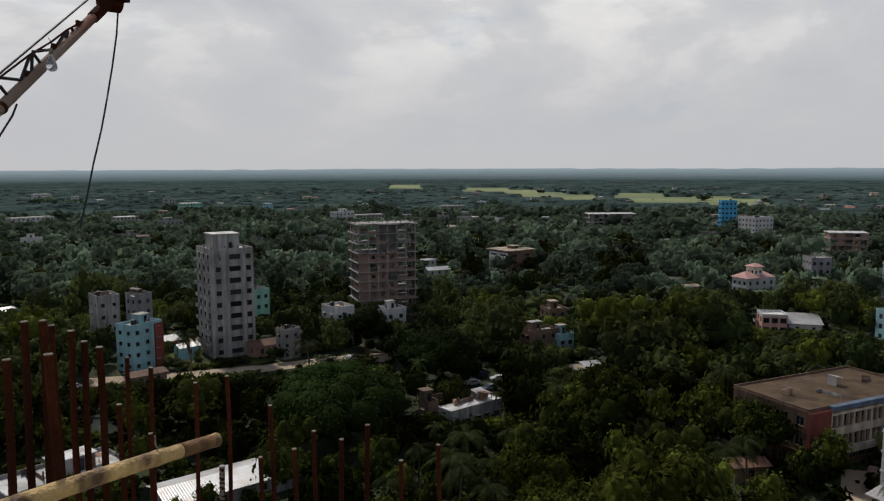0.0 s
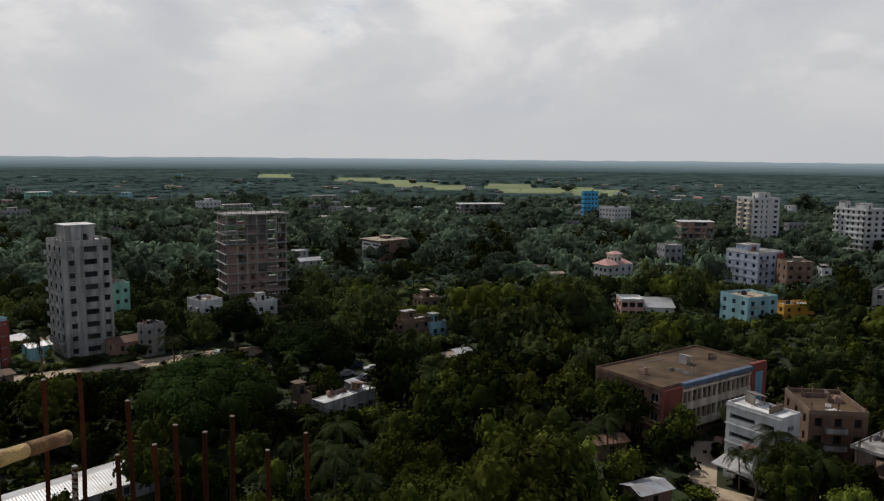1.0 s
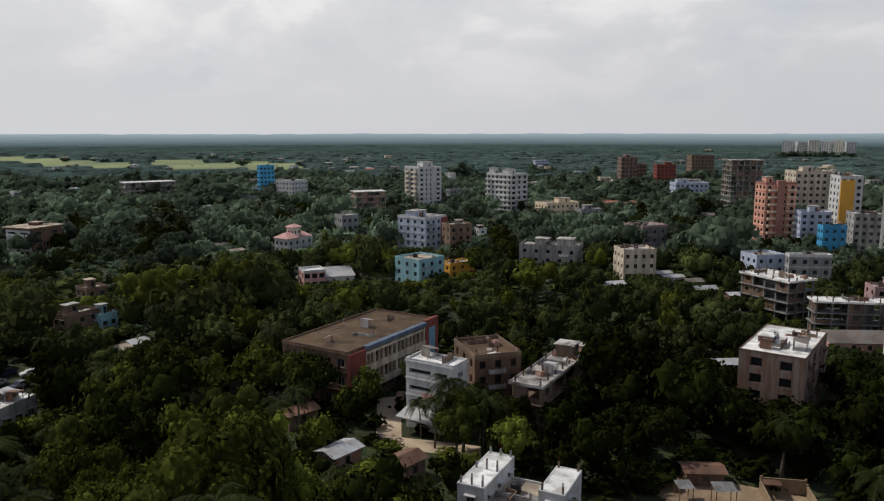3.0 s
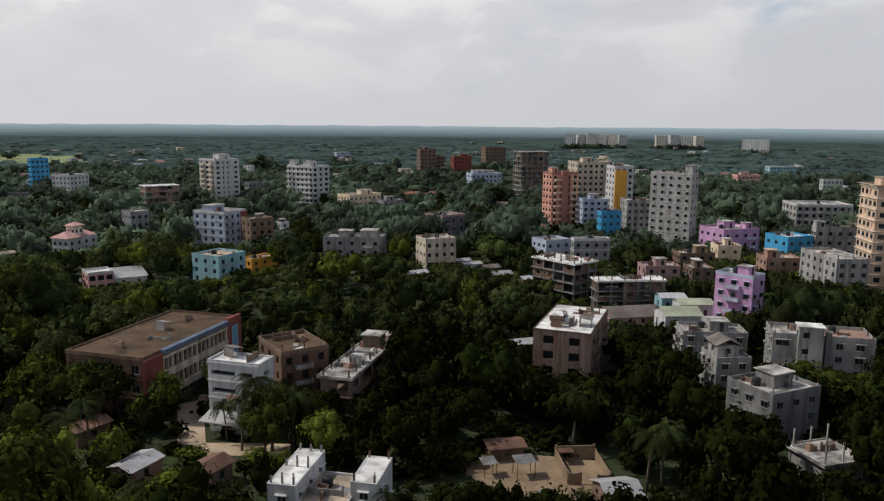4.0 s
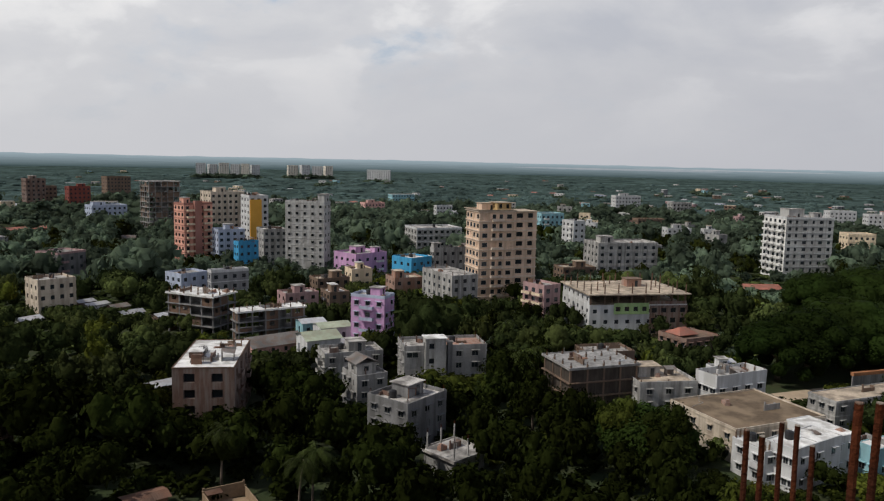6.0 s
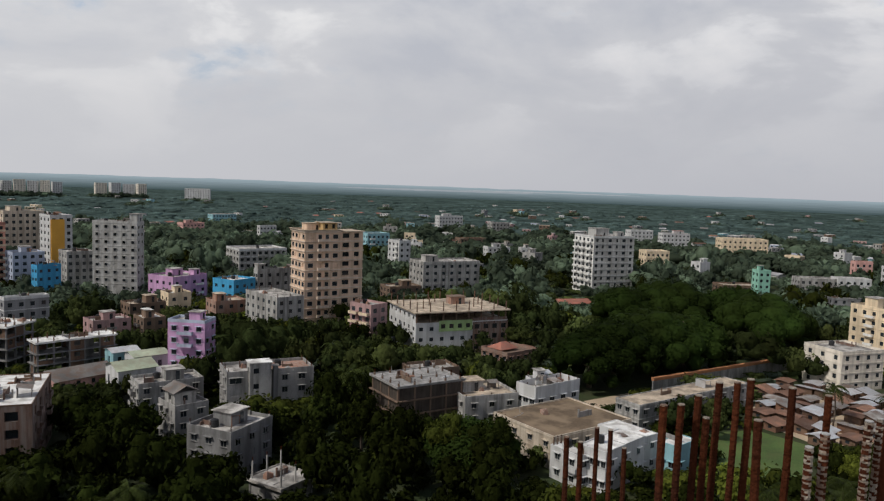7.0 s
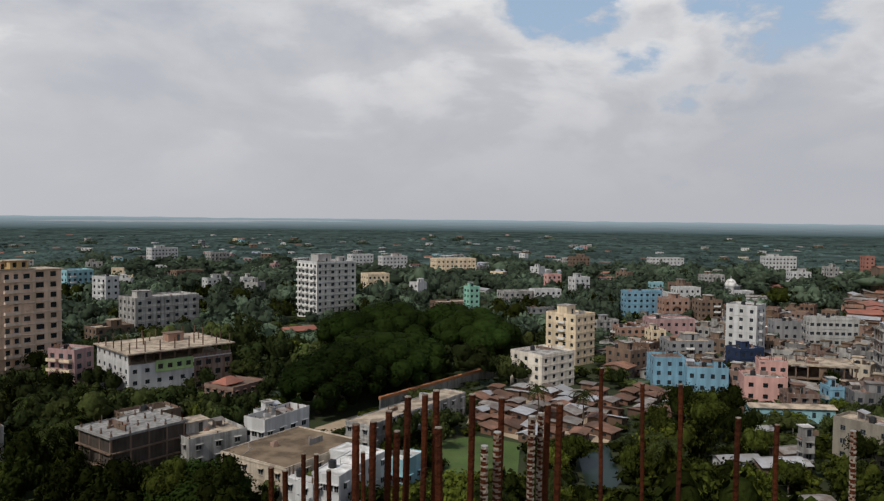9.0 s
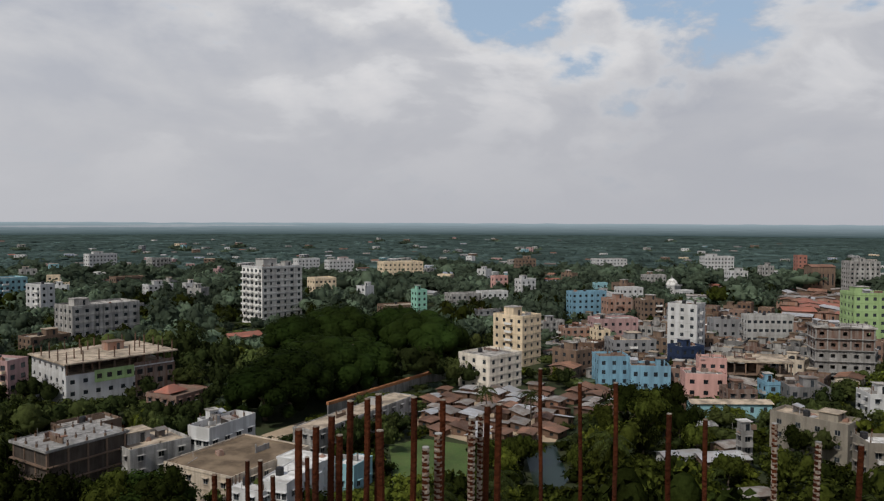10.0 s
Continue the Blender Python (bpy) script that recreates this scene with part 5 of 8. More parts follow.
frame_block("house_shell", "unfinished two-part concrete frame with pale roof", (198.3, 100.6, -42.8, 20.0, 5.5, 8.7), 3, 5, 2, 0.5, free=0.3, wall=BROWN_OLD, conc=GREY_DARK, roof=ROOF_WHITE, clutter=8, stubs=(6, 2, 1.0, 0.13, BROWN_OLD))
building("house", "pale grey-blue house behind the frame", (228.8, 147.2, -21.8, 10.5, 9.0, 12.6), 4, PALEBLUE, (3, 3), 1.3, 1.3, ROOF, free=0.5)
building("house", "grey cement house with white roof edge", (231.1, 132.5, -40.9, 13.0, 3.9, 14.0), 4, GREY, (4, 1), 1.3, 1.3, ROOF_WHITE, WHITE, free=0.5)
building("house", "pale grey three-storey house with dark windows", (165.5, 62.8, -55.3, 13.9, 8.0, 7.9), 3, CONC_LIGHT, (4, 4), 1.3, 1.3, ROOF, free=0.4, room=(0.2, 0.2, 4, 4, 2.3))
building("house", "grey plastered house with stair room on the roof", (132.4, 38.7, -23.6, 11.4, 9.8, 9.5), 3, GREY_DARK, (3, 3), 1.4, 1.3, ROOF, room=(0.1, 0.1, 4.5, 4, 2.4), free=0.6, clutter=6)
frame_block("building_site", "pale new slab with column stubs on a building site", (120.5, 26.8, -32.4, 7.2, 7.3, 4.0), 1, 2, 2, 1.0, solid=True, wall=CONC, free=0.95, roof=ROOF, stubs=(3, 2, 3.0, 0.10, CONC_LIGHT), clutter=4)
building("house", "stained tan four-storey block with dark openings", (85.4, 111.3, -16.4, 9.2, 12.0, 12.5), 4, BROWN_OLD, (3, 3), 1.2, 1.5, ROOF_BROWN, BROWN, bare=True, clutter=5, free=0.4, tank=False)
frame_block("house_shell", "long unfinished block with sandy roof", (94.9, 101.7, 26.6, 29.2, 5.5, 9.8), 3, 5, 2, 0.75, wall=BRICK_DARK, conc=BROWN, free=0.8, roof=ROOF, stubs=(9, 2, 0.7, 0.13, BROWN_OLD), clutter=14, room=(0.35, 0.0, 3.4, 3.6, 2.4))
frame_block("house_shell", "building site wrapped in brown netting", (168.0, 6.8, -57.2, 16.6, 12.2, 9.3), 3, 4, 3, 1.0, free=0.3, solid=True, wall=MESHNET, conc=BROWN, roof=CONC, stubs=(5, 4, 0.6), clutter=8)
building("house", "low mixed block with orange terrace", (171.1, -7.8, -66.4, 13.3, 12.0, 6.5), 2, CONC_LIGHT, (3, 3), 1.3, 1.2, ROOF_TAN, free=0.4, room=(-0.3, 0.3, 5, 4, 2.4))
building("house", "white house with open roof yard", (172.4, -23.5, -50.5, 14.7, 6.1, 8.6), 2, WHITE, (4, 3), 1.6, 1.3, ROOF, parapet=1.6, free=0.4, tank=False)
building("market_hall", "wide low hall with stained flat brown roof", (152.0, -23.8, -53.3, 21.7, 17.7, 6.6), 2, CREAM_OLD, (6, 4), 1.2, 1.2, ROOF_EARTH, parapet=0.4, free=0.8, tank=False)
building("house", "white two-storey house with limed roof", (135.0, -30.6, -43.2, 13.4, 5.6, 7.6), 2, WHITE, (3, 5), 1.2, 1.3, ROOF_WHITE, parapet=0.3, free=0.15)
building("house", "low white wing under a limed roof", (133.3, -22.6, -52.7, 2.7, 7.2, 6.2), 2, WHITE, (1, 2), 1.2, 1.3, ROOF_WHITE, parapet=0.25, bands=False, free=0.1, clutter=1)
building("house", "white back block under a limed roof", (143.6, -35.2, -51.3, 5.7, 9.9, 7.0), 2, WHITE, (2, 2), 1.2, 1.3, ROOF_WHITE, parapet=0.25, bands=False, free=0.3, clutter=1, tank=False)
building("house", "low cyan house with pale roof beside the lawn", (142.5, -44.8, -49.0, 7.1, 3.9, 5.5), 1, CYAN, (2, 2), 1.2, 1.3, ROOF_WHITE, parapet=0.25, bands=False, free=0.2, clutter=2, tank=False)
building("school", "long two-storey block with tan flat roof", (177.2, -56.7, -54.3, 40.3, 6.9, 6.2), 2, CONC_LIGHT, (10, 3), 1.2, 1.2, ROOF_TAN, parapet=0.3, free=0.15, tank=False)
# white flank and grey front put the sunlit and shaded sides into the paint
building("apartment_tower", "nine-storey apartment tower, balconied flank painted sunlit white, front shaded grey", (391.3, -78.7, -68.0, 24.0, 18.6, 29.6), 9, CONC_PAINTED, ([(0.08, 1.6), (0.22, 1.2), (0.40, 2.0), (0.57, 1.2), (0.74, 2.0), (0.92, 1.6)], 5), 1.9, 1.5, ROOF, WHITE, balcony=("side", (-0.62, 0.0, 0.62), 4.6, 1.5, BRIGHT), flank=BRIGHT, room=[(-0.3, 0.0, 8, 7, 4.0), (0.55, -0.3, 4, 4, 2.4)], free=0.15, stubs=(5, 3, 0.8, 0.15, CONC_LIGHT))
building("apartment_block", "grey-white six-storey block behind trees", (340.6, 3.1, -62.9, 28.0, 15.2, 18.8), 6, CONC_LIGHT, (7, 4), 1.5, 1.3, ROOF, room=(-0.5, 0.2, 6, 5, 2.6), free=0.4)
building("apartment_block", "white seven-storey block behind trees", (406.2, 28.5, -51.0, 7.4, 10.7, 22.2), 7, WHITE, (2, 3), 1.4, 1.3, ROOF, free=0.5)
building("house", "dusty rose house with open balconies", (237.2, 25.8, -39.0, 7.1, 9.5, 14.8), 5, ROSE, (2, 3), 1.6, 1.4, ROOF, balcony=("side", (-0.5, 0.5), 3.6, 1.3, CREAM), free=0.4)
old_house = building("house", "old brown brick house with red tin hips among trees", (220.2, -17.9, -49.7, 12.0, 11.0, 5.6), 2, BRICK_WORN, (4, 4), 1.3, 1.3, BROWN, free=0.75, tank=False, clutter=1)
hip_roof(old_house, -1.5, 1.0, 5.62, 6.0, 5.0, 1.7, TIN_RED)
wing(old_house, "side_wing", 8.6, 2.0, 5.0, 6.0, 4.2, 1, ROSE, (2, 2), roof=TIN_RUST)
building("apartment_block", "cream six-storey block with stair tower", (243.9, -139.7, -68.3, 11.1, 13.8, 18.6), 6, CREAM, (3, 4), 1.3, 1.3, ROOF, free=0.0, room=(-0.3, 0.1, 5, 4.5, 3.2))
building("apartment_block", "white four-storey block with stained roof", (212.9, -112.1, -69.8, 15.3, 13.3, 11.2), 4, OFFWHITE, (4, 3), 1.3, 1.3, ROOF, free=0.0, clutter=5)
building("apartment_block", "pale blue block with rows of windows", (334.3, -233.7, -98.9, 20.0, 7.0, 15.8), 5, SKYBLUE, (6, 2), 1.4, 1.2, ROOF, free=0.4)
building("apartment_block", "white narrow six-storey house", (221.6, -200.3, -60.9, 9.6, 11.0, 22.3), 7, WHITE, (2, 3), 1.3, 1.3, ROOF, free=0.3)
building("house", "light blue three-storey house with brown roof", (201.5, -150.6, -111.9, 10.2, 9.0, 9.6), 3, SKYBLUE, (3, 3), 1.2, 1.3, BROWN, free=0.1)
building("house", "light blue two-storey wing with brown roof", (190.0, -156.7, -120.2, 12.2, 8.0, 8.0), 2, SKYBLUE, (4, 3), 1.2, 1.4, BROWN, free=0.1, room=(0.6, 0.2, 2.6, 2.6, 2.3))
building("house", "salmon pink house with terrace", (176.3, -166.2, -122.1, 12.0, 9.0, 7.4), 2, PINK, (3, 2), 1.4, 1.3, ROOF, free=0.1)
building("house", "salmon pink stair block above the terrace", (179.4, -172.3, -123.1, 8.2, 6.0, 11.0), 3, PINK, (3, 2), 1.4, 1.2, ROOF, free=0.3, tank=False)
frame_block("market_hall", "wide open hall under a patchy tan roof", (183.2, -193.6, -124.6, 20.9, 14.0, 8.2), 2, 6, 3, 0.35, wall=BROWN, conc=BROWN, free=0.45, roof=ROOF_TAN, clutter=8)
frame_block("house_shell", "bare brick and concrete five-storey house shell", (174.4, -223.6, -125.6, 18.1, 9.9, 18.4), 5, 5, 3, 0.9, conc=CONC, wall=CONC, top_wall=BRICK_DARK, free=0.3, fill=lambda side, bay, floor: 0 if floor == 4 and bay % 2 else 1, clutter=6, stubs=(6, 3, 0.6, 0.14, CONC))
building("house", "raw grey three-storey block with pale flat roof", (119.9, -145.9, -72.6, 7.7, 16.9, 9.6), 3, TAN_GREY, (2, 4), 1.2, 1.2, ROOF_TAN, free=0.3, hood=0.0, clutter=7, room=(0.2, -0.4, 4, 4, 1.8))
building("apartment_block", "grey-white long block with ribbon windows", (227.5, -248.2, -116.2, 18.8, 6.3, 14.9), 4, CONC_PAINTED, (8, 2), 1.5, 1.2, ROOF, free=0.4)

building("house", "long white roof block beside its twin", (59.9, 77.6, 30.0, 11.0, 3.9, 7.0), 2, WHITE, (3, 1), 1.2, 1.2, ROOF_WHITE, parapet=0.2, bands=False, free=0.1, clutter=0, tank=False)
building("house", "shorter white roof block beside its twin", (66.6, 70.0, 30.5, 8.1, 3.6, 6.6), 2, WHITE, (2, 1), 1.2, 1.2, ROOF_WHITE, parapet=0.2, bands=False, free=0.1, clutter=0, tank=False)


# ---- smaller houses, near to far ----
building("house", "long low white house among far trees", (-337.1, 615.1, 49.8, 32.9, 12.0, 13.2), 4, WHITE, (9, 4), 1.3, 1.3, ROOF, free=0.78, clutter=0, tank=False)
building("house", "far low house with white flat roof", (-251.9, 596.7, 43.4, 17.1, 10.0, 14.6), 5, CONC_LIGHT, (6, 3), 1.3, 1.3, ROOF_WHITE, room=(-0.1, 0.2, 6.0, 4.0, 2.5), free=0.78, clutter=0, tank=False)
building("apartment_block", "pale far tower house among trees", (-274.7, 757.6, 40.1, 9.6, 9.0, 21.2), 7, CONC_LIGHT, (3, 3), 1.3, 1.3, ROOF, room=(-0.3, 0.0, 3.4, 3.6, 2.5), free=0.78, clutter=0, tank=False)
building("house", "grey far house with flat roof", (-206.9, 571.2, 40.5, 16.3, 10.0, 12.8), 4, GREY, (5, 3), 1.3, 1.3, ROOF, room=(-0.2, 0.1, 5.7, 4.0, 2.5), free=0.78, clutter=0, tank=False)
building("apartment_block", "pale green far house with white roof", (-244.3, 729.8, 44.0, 19.5, 12.0, 18.7), 6, GREEN, (6, 4), 1.3, 1.3, ROOF_WHITE, room=(-0.0, 0.3, 6.8, 4.8, 2.5), free=0.78, clutter=0, tank=False)
building("house", "white far house with stepped roof", (-83.2, 623.4, 33.0, 16.3, 12.0, 16.0), 5, WHITE, (5, 4), 1.3, 1.3, ROOF, room=(0.1, 0.1, 5.7, 4.8, 2.5), free=0.78, clutter=0, tank=False)
building("house", "grey-white far block with flat roof", (-63.5, 646.1, 26.5, 25.6, 10.0, 12.7), 4, CONC_LIGHT, (9, 3), 1.3, 1.3, ROOF, room=(0.3, 0.2, 9.0, 4.0, 2.5), free=0.78, clutter=0, tank=False)
building("apartment_block", "white far house with flat roof", (-520.0, 979.1, 43.4, 21.4, 12.0, 19.0), 6, WHITE, (7, 4), 1.3, 1.3, ROOF_WHITE, room=(0.1, 0.0, 7.5, 4.8, 2.5), free=0.78, clutter=0, tank=False)
frame_block("house_shell", "far unfinished frame with white slab roof", (137.5, 617.7, 3.9, 38.1, 16.0, 13.9), 4, 10, 4, 0.6, wall=CONC, roof=ROOF_WHITE, free=0.4)
building("house", "pale far house among trees", (10.0, 769.1, 20.0, 25.7, 10.0, 13.7), 4, CONC_LIGHT, (9, 3), 1.3, 1.3, ROOF, room=(0.1, 0.1, 9.0, 4.0, 2.5), free=0.78, clutter=0, tank=False)
building("house", "small white far house among trees", (48.5, 603.6, 15.7, 10.5, 8.0, 11.6), 4, WHITE, (4, 2), 1.3, 1.3, ROOF, free=0.78, clutter=0, tank=False)
building("house", "white far house with red roof", (115.7, 900.5, 13.1, 18.4, 10.0, 7.8), 2, WHITE, (6, 3), 1.3, 1.3, TIN_RED, room=(-0.0, 0.3, 6.5, 4.0, 2.5), free=0.78, clutter=0, tank=False)
tin_house("cottage", "white pavilion with low hipped roof", (148.3, 501.2, 28.5, 7.1, 5.2, 4.2), WHITE, ROOF_WHITE, 0.36, free=0.85)
tin_house("cottage", "low house with tan roof among trees", (102.0, 307.9, 12.1, 6.6, 4.0, 4.2), BROWN, ROOF_TAN, 0.33, free=0.85)
tin_house("cottage", "small brick house with tin roof", (102.5, 328.8, 13.0, 5.5, 4.0, 4.2), BRICK, TIN_GREY, 0.37, free=0.85)
frame_block("house_shell", "brown unfinished house with white slab", (219.5, 408.0, -12.4, 18.5, 12.0, 16.6), 5, 5, 3, 0.6, wall=BRICK, roof=ROOF_WHITE, free=0.4)
building("house", "grey low house among trees", (159.5, 318.4, -6.3, 8.1, 10.0, 14.3), 4, GREY, (3, 3), 1.3, 1.3, ROOF, free=0.58, clutter=3, tank=False)
tin_house("cottage", "low house with bright tin roof", (-7.9, 396.9, 26.6, 8.3, 4.0, 4.2), WHITE, TIN, 0.28, free=0.85)
tin_house("cottage", "long low house with pale tin roof", (-2.8, 364.4, 26.0, 11.4, 6.0, 4.2), WHITE, TIN, 0.37, free=0.85)
building("house", "low tan house with stained tan roof terraces", (26.4, 203.0, 28.3, 9.4, 4.8, 8.8), 3, BROWN, (3, 2), 1.3, 1.3, ROOF, room=(-0.3, 0.1, 3.3, 2.0, 2.5), free=0.75, clutter=3, tank=True)
building("house", "cyan house wing with open terrace", (33.0, 203.8, 26.1, 4.9, 4.0, 7.5), 2, CYAN, (2, 1), 1.3, 1.3, ROOF, room=(-0.1, 0.3, 2.0, 2.0, 2.5), free=0.6, clutter=3, tank=True)
building("house", "tan house with flat roof among trees", (36.9, 246.8, 16.8, 6.5, 7.0, 6.5), 2, BROWN, (2, 2), 1.3, 1.3, ROOF_TAN, room=(-0.1, 0.1, 2.3, 2.8, 2.5), free=0.58, clutter=3, tank=True)
tin_house("shed", "small shed with bright tin roof", (36.6, 185.1, 19.3, 4.3, 4.0, 4.2), BROWN, TIN, 0.31, free=0.85)
tin_house("shed", "tan mud-walled shed under trees", (32.6, 182.3, 20.2, 2.9, 4.0, 4.1), ROOF_TAN, ROOF_TAN, 0.36, free=0.85)
building("house", "single-storey house with pale stained flat roof", (5.7, 151.1, 39.4, 13.9, 4.0, 4.5), 1, CONC_LIGHT, (5, 1), 1.3, 1.3, ROOF_WHITE, parapet=0.25, free=0.8, clutter=10, tank=False)
building("house", "small tan block on a roof", (-3.0, 153.9, 31.2, 2.5, 4.0, 4.4), 1, BROWN, (1, 1), 1.3, 1.3, BROWN, room=(-0.3, 0.3, 2.0, 2.0, 2.5), free=0.58, clutter=3, tank=False)
tin_house("shop", "rusty tin shop beside the grey tower", (-50.4, 207.9, 39.2, 7.4, 6.0, 4.8), BRICK, TIN_RUST, 0.36, free=0.85)
tin_house("cottage", "small house under bright tin sheets", (-80.6, 214.9, 50.7, 5.1, 6.0, 4.2), BRICK, TIN, 0.33, free=0.85)
tin_house("shop", "low shop with blue-grey tin roof", (-71.5, 205.9, 40.7, 5.3, 5.0, 4.2), CYAN, TIN, 0.24, free=0.85)
tin_house("cottage", "white house with tin roof among trees", (-153.7, 261.1, 60.4, 4.6, 7.0, 4.2), WHITE, TIN, 0.35, free=0.85)
building("house", "small white house at the tower's foot", (-16.4, 239.7, 29.4, 7.2, 6.0, 8.0), 2, WHITE, (2, 2), 1.3, 1.3, ROOF, room=(-0.2, 0.0, 2.5, 2.4, 2.5), free=0.58, clutter=3, tank=False)
tin_house("shop", "row of red-brown shops by the road", (-72.7, 179.8, 42.7, 8.3, 5.0, 3.6), BRICK_WORN, TIN_RUST, 0.22, free=0.85)
building("apartment_block", "dark red-brown tower far off", (463.5, 423.0, -32.2, 13.0, 12.0, 32.2), 10, BRICK_DARK, (4, 4), 1.3, 1.3, ROOF, room=(-0.1, 0.1, 4.5, 4.8, 2.5), free=0.78, clutter=0, tank=False)
building("apartment_block", "dark stained tower far off", (483.9, 428.0, -33.2, 8.5, 10.0, 26.0), 8, BROWN, (3, 3), 1.3, 1.3, ROOF, free=0.78, clutter=0, tank=False)
building("apartment_block", "red painted far tower with white windows", (466.2, 387.6, -24.7, 15.5, 6.4, 27.5), 9, BRICKRED, (5, 2), 1.3, 1.3, ROOF, room=(0.3, 0.0, 5.4, 2.6, 2.5), free=0.78, clutter=0, tank=False)
building("apartment_block", "pale blue block with pink roof edge", (417.3, 326.0, -31.1, 22.0, 12.0, 19.1), 6, PALEBLUE, (7, 4), 1.3, 1.3, ROOF, room=(-0.4, 0.3, 7.7, 4.8, 2.5), free=0.78, clutter=0, tank=False)
building("apartment_block", "dark far tower in the haze", (612.6, 467.1, -32.1, 21.6, 14.0, 29.9), 9, BROWN, (7, 4), 1.3, 1.3, ROOF, free=0.78, clutter=0, tank=False)
frame_block("house_shell", "brown unfinished tower with open balconies", (395.7, 271.5, -34.8, 18.5, 14.0, 36.0), 12, 5, 4, 0.6, wall=BROWN, roof=ROOF, free=0.4)
building("house", "cream house with stepped terraces", (291.7, 317.4, -6.8, 21.9, 11.7, 13.4), 4, CREAM, (7, 4), 1.3, 1.3, ROOF, room=(0.4, 0.2, 7.7, 4.7, 2.5), free=0.78, clutter=0, tank=False)
building("house", "grey low house with flat roof", (297.9, 298.1, -19.3, 13.2, 8.0, 10.8), 3, GREY, (4, 2), 1.3, 1.3, ROOF, room=(-0.2, 0.0, 4.6, 3.2, 2.5), free=0.78, clutter=0, tank=False)
tin_house("cottage", "low house with orange-red roof", (399.2, 372.8, -25.7, 27.7, 8.0, 4.2), ORANGE, TIN_RED, 0.31, free=0.85)
building("house", "small grey far house among trees", (301.9, 430.9, -4.4, 15.2, 5.4, 13.1), 4, GREY, (5, 2), 1.3, 1.3, ROOF, free=0.78, clutter=0, tank=False)
building("apartment_block", "bluish far block with white roof room", (598.7, 681.8, -10.9, 18.3, 6.4, 19.2), 6, PALEBLUE, (6, 2), 1.3, 1.3, ROOF, free=0.78, clutter=0, tank=False)
building("house", "stained tan house behind the trees", (170.8, 243.7, -9.5, 9.4, 8.0, 16.9), 5, BROWN, (3, 2), 1.3, 1.3, ROOF, free=0.58, clutter=3, tank=False)
building("house", "small white house among trees", (210.3, 280.7, -11.7, 4.2, 5.0, 8.2), 3, WHITE, (1, 2), 1.3, 1.3, ROOF_WHITE, free=0.58, clutter=3, tank=True)
tin_house("cottage", "low house with bright white tin roof", (182.7, 170.4, -16.4, 6.2, 4.0, 4.2), WHITE, TIN, 0.36, free=0.85)
tin_house("cottage", "low house with pale tin roof", (207.6, 167.1, -20.5, 6.8, 4.0, 4.2), WHITE, TIN, 0.26, free=0.85)
tin_house("cottage", "low house with dull tin roof", (207.8, 158.8, -22.1, 5.6, 4.0, 4.2), BROWN, TIN_GREY, 0.37, free=0.85)
tin_house("cottage", "low house with bright tin roof", (201.1, 149.1, -27.7, 6.7, 4.0, 4.2), WHITE, TIN, 0.36, free=0.85)
tin_house("cottage", "small house with tin roof", (210.3, 173.7, -20.0, 5.4, 4.0, 4.2), BROWN, TIN, 0.27, free=0.85)
tin_house("cottage", "small tin-roofed house under trees", (200.5, 137.5, -25.0, 5.0, 4.0, 4.2), BROWN, TIN, 0.28, free=0.85)
tin_house("shed", "long shed with two pale tin roof slopes", (50.0, 103.4, 16.8, 5.8, 4.0, 3.6), BRICK, TIN, 0.29, free=0.85)
tin_house("cottage", "old brown house with rusty roof", (56.8, 94.0, 14.3, 4.3, 4.0, 4.0), BROWN, TIN_RUST, 0.32, free=0.85)
tin_house("cottage", "old house with patched tin roofs", (54.2, 131.3, 23.7, 9.0, 5.0, 4.5), BROWN, TIN_GREY, 0.31, free=0.85)
tin_house("shop", "blue and tan shop row under trees", (51.4, 123.2, 8.3, 6.0, 4.0, 3.6), BROWN, TIN_RUST, 0.30, free=0.85)
building("house", "stained house with tan roof", (262.6, 108.3, -46.7, 12.6, 9.0, 8.2), 3, BROWN, (4, 3), 1.3, 1.3, ROOF_TAN, room=(0.4, 0.2, 3.8, 3.6, 2.5), free=0.58, clutter=3, tank=True)
building("house", "brown house with pale roof", (236.4, 95.5, -47.6, 7.0, 9.0, 8.2), 3, BROWN, (2, 3), 1.3, 1.3, ROOF_WHITE, room=(-0.2, 0.1, 2.1, 3.6, 2.5), free=0.58, clutter=3, tank=False)
building("house", "dusty rose house with brick columns", (230.2, 106.2, -44.3, 11.5, 8.0, 8.2), 3, ROSE, (3, 2), 1.3, 1.3, ROOF, room=(0.0, 0.0, 3.7, 3.2, 2.5), free=0.58, clutter=3, tank=True)
building("house", "brick house with crowded roof", (267.3, 80.3, -52.5, 11.3, 10.0, 9.4), 3, BRICK, (3, 3), 1.3, 1.3, ROOF_TAN, room=(-0.4, 0.2, 3.4, 4.0, 2.5), free=0.58, clutter=3, tank=False)
building("house", "grey-white four-storey house in the town", (251.2, 59.2, -46.9, 10.0, 21.1, 14.7), 5, CONC_LIGHT, (3, 6), 1.3, 1.3, ROOF, free=0.58, clutter=3, tank=False)
building("house", "cream house with roof rooms", (272.7, 100.5, -49.2, 8.3, 8.0, 10.6), 3, CREAM, (2, 2), 1.3, 1.3, ROOF, room=(0.1, 0.1, 2.6, 3.2, 2.5), free=0.58, clutter=3, tank=False)
tin_house("cottage", "house with pale green tin roof", (174.4, 74.8, -45.8, 8.8, 8.0, 9.2), WHITE, TIN_GREEN, 0.33, free=0.85)
tin_house("cottage", "house with pale green hipped roof", (193.9, 79.1, -46.9, 8.7, 7.0, 7.0), WHITE, TIN_GREEN, 0.20, free=0.85)
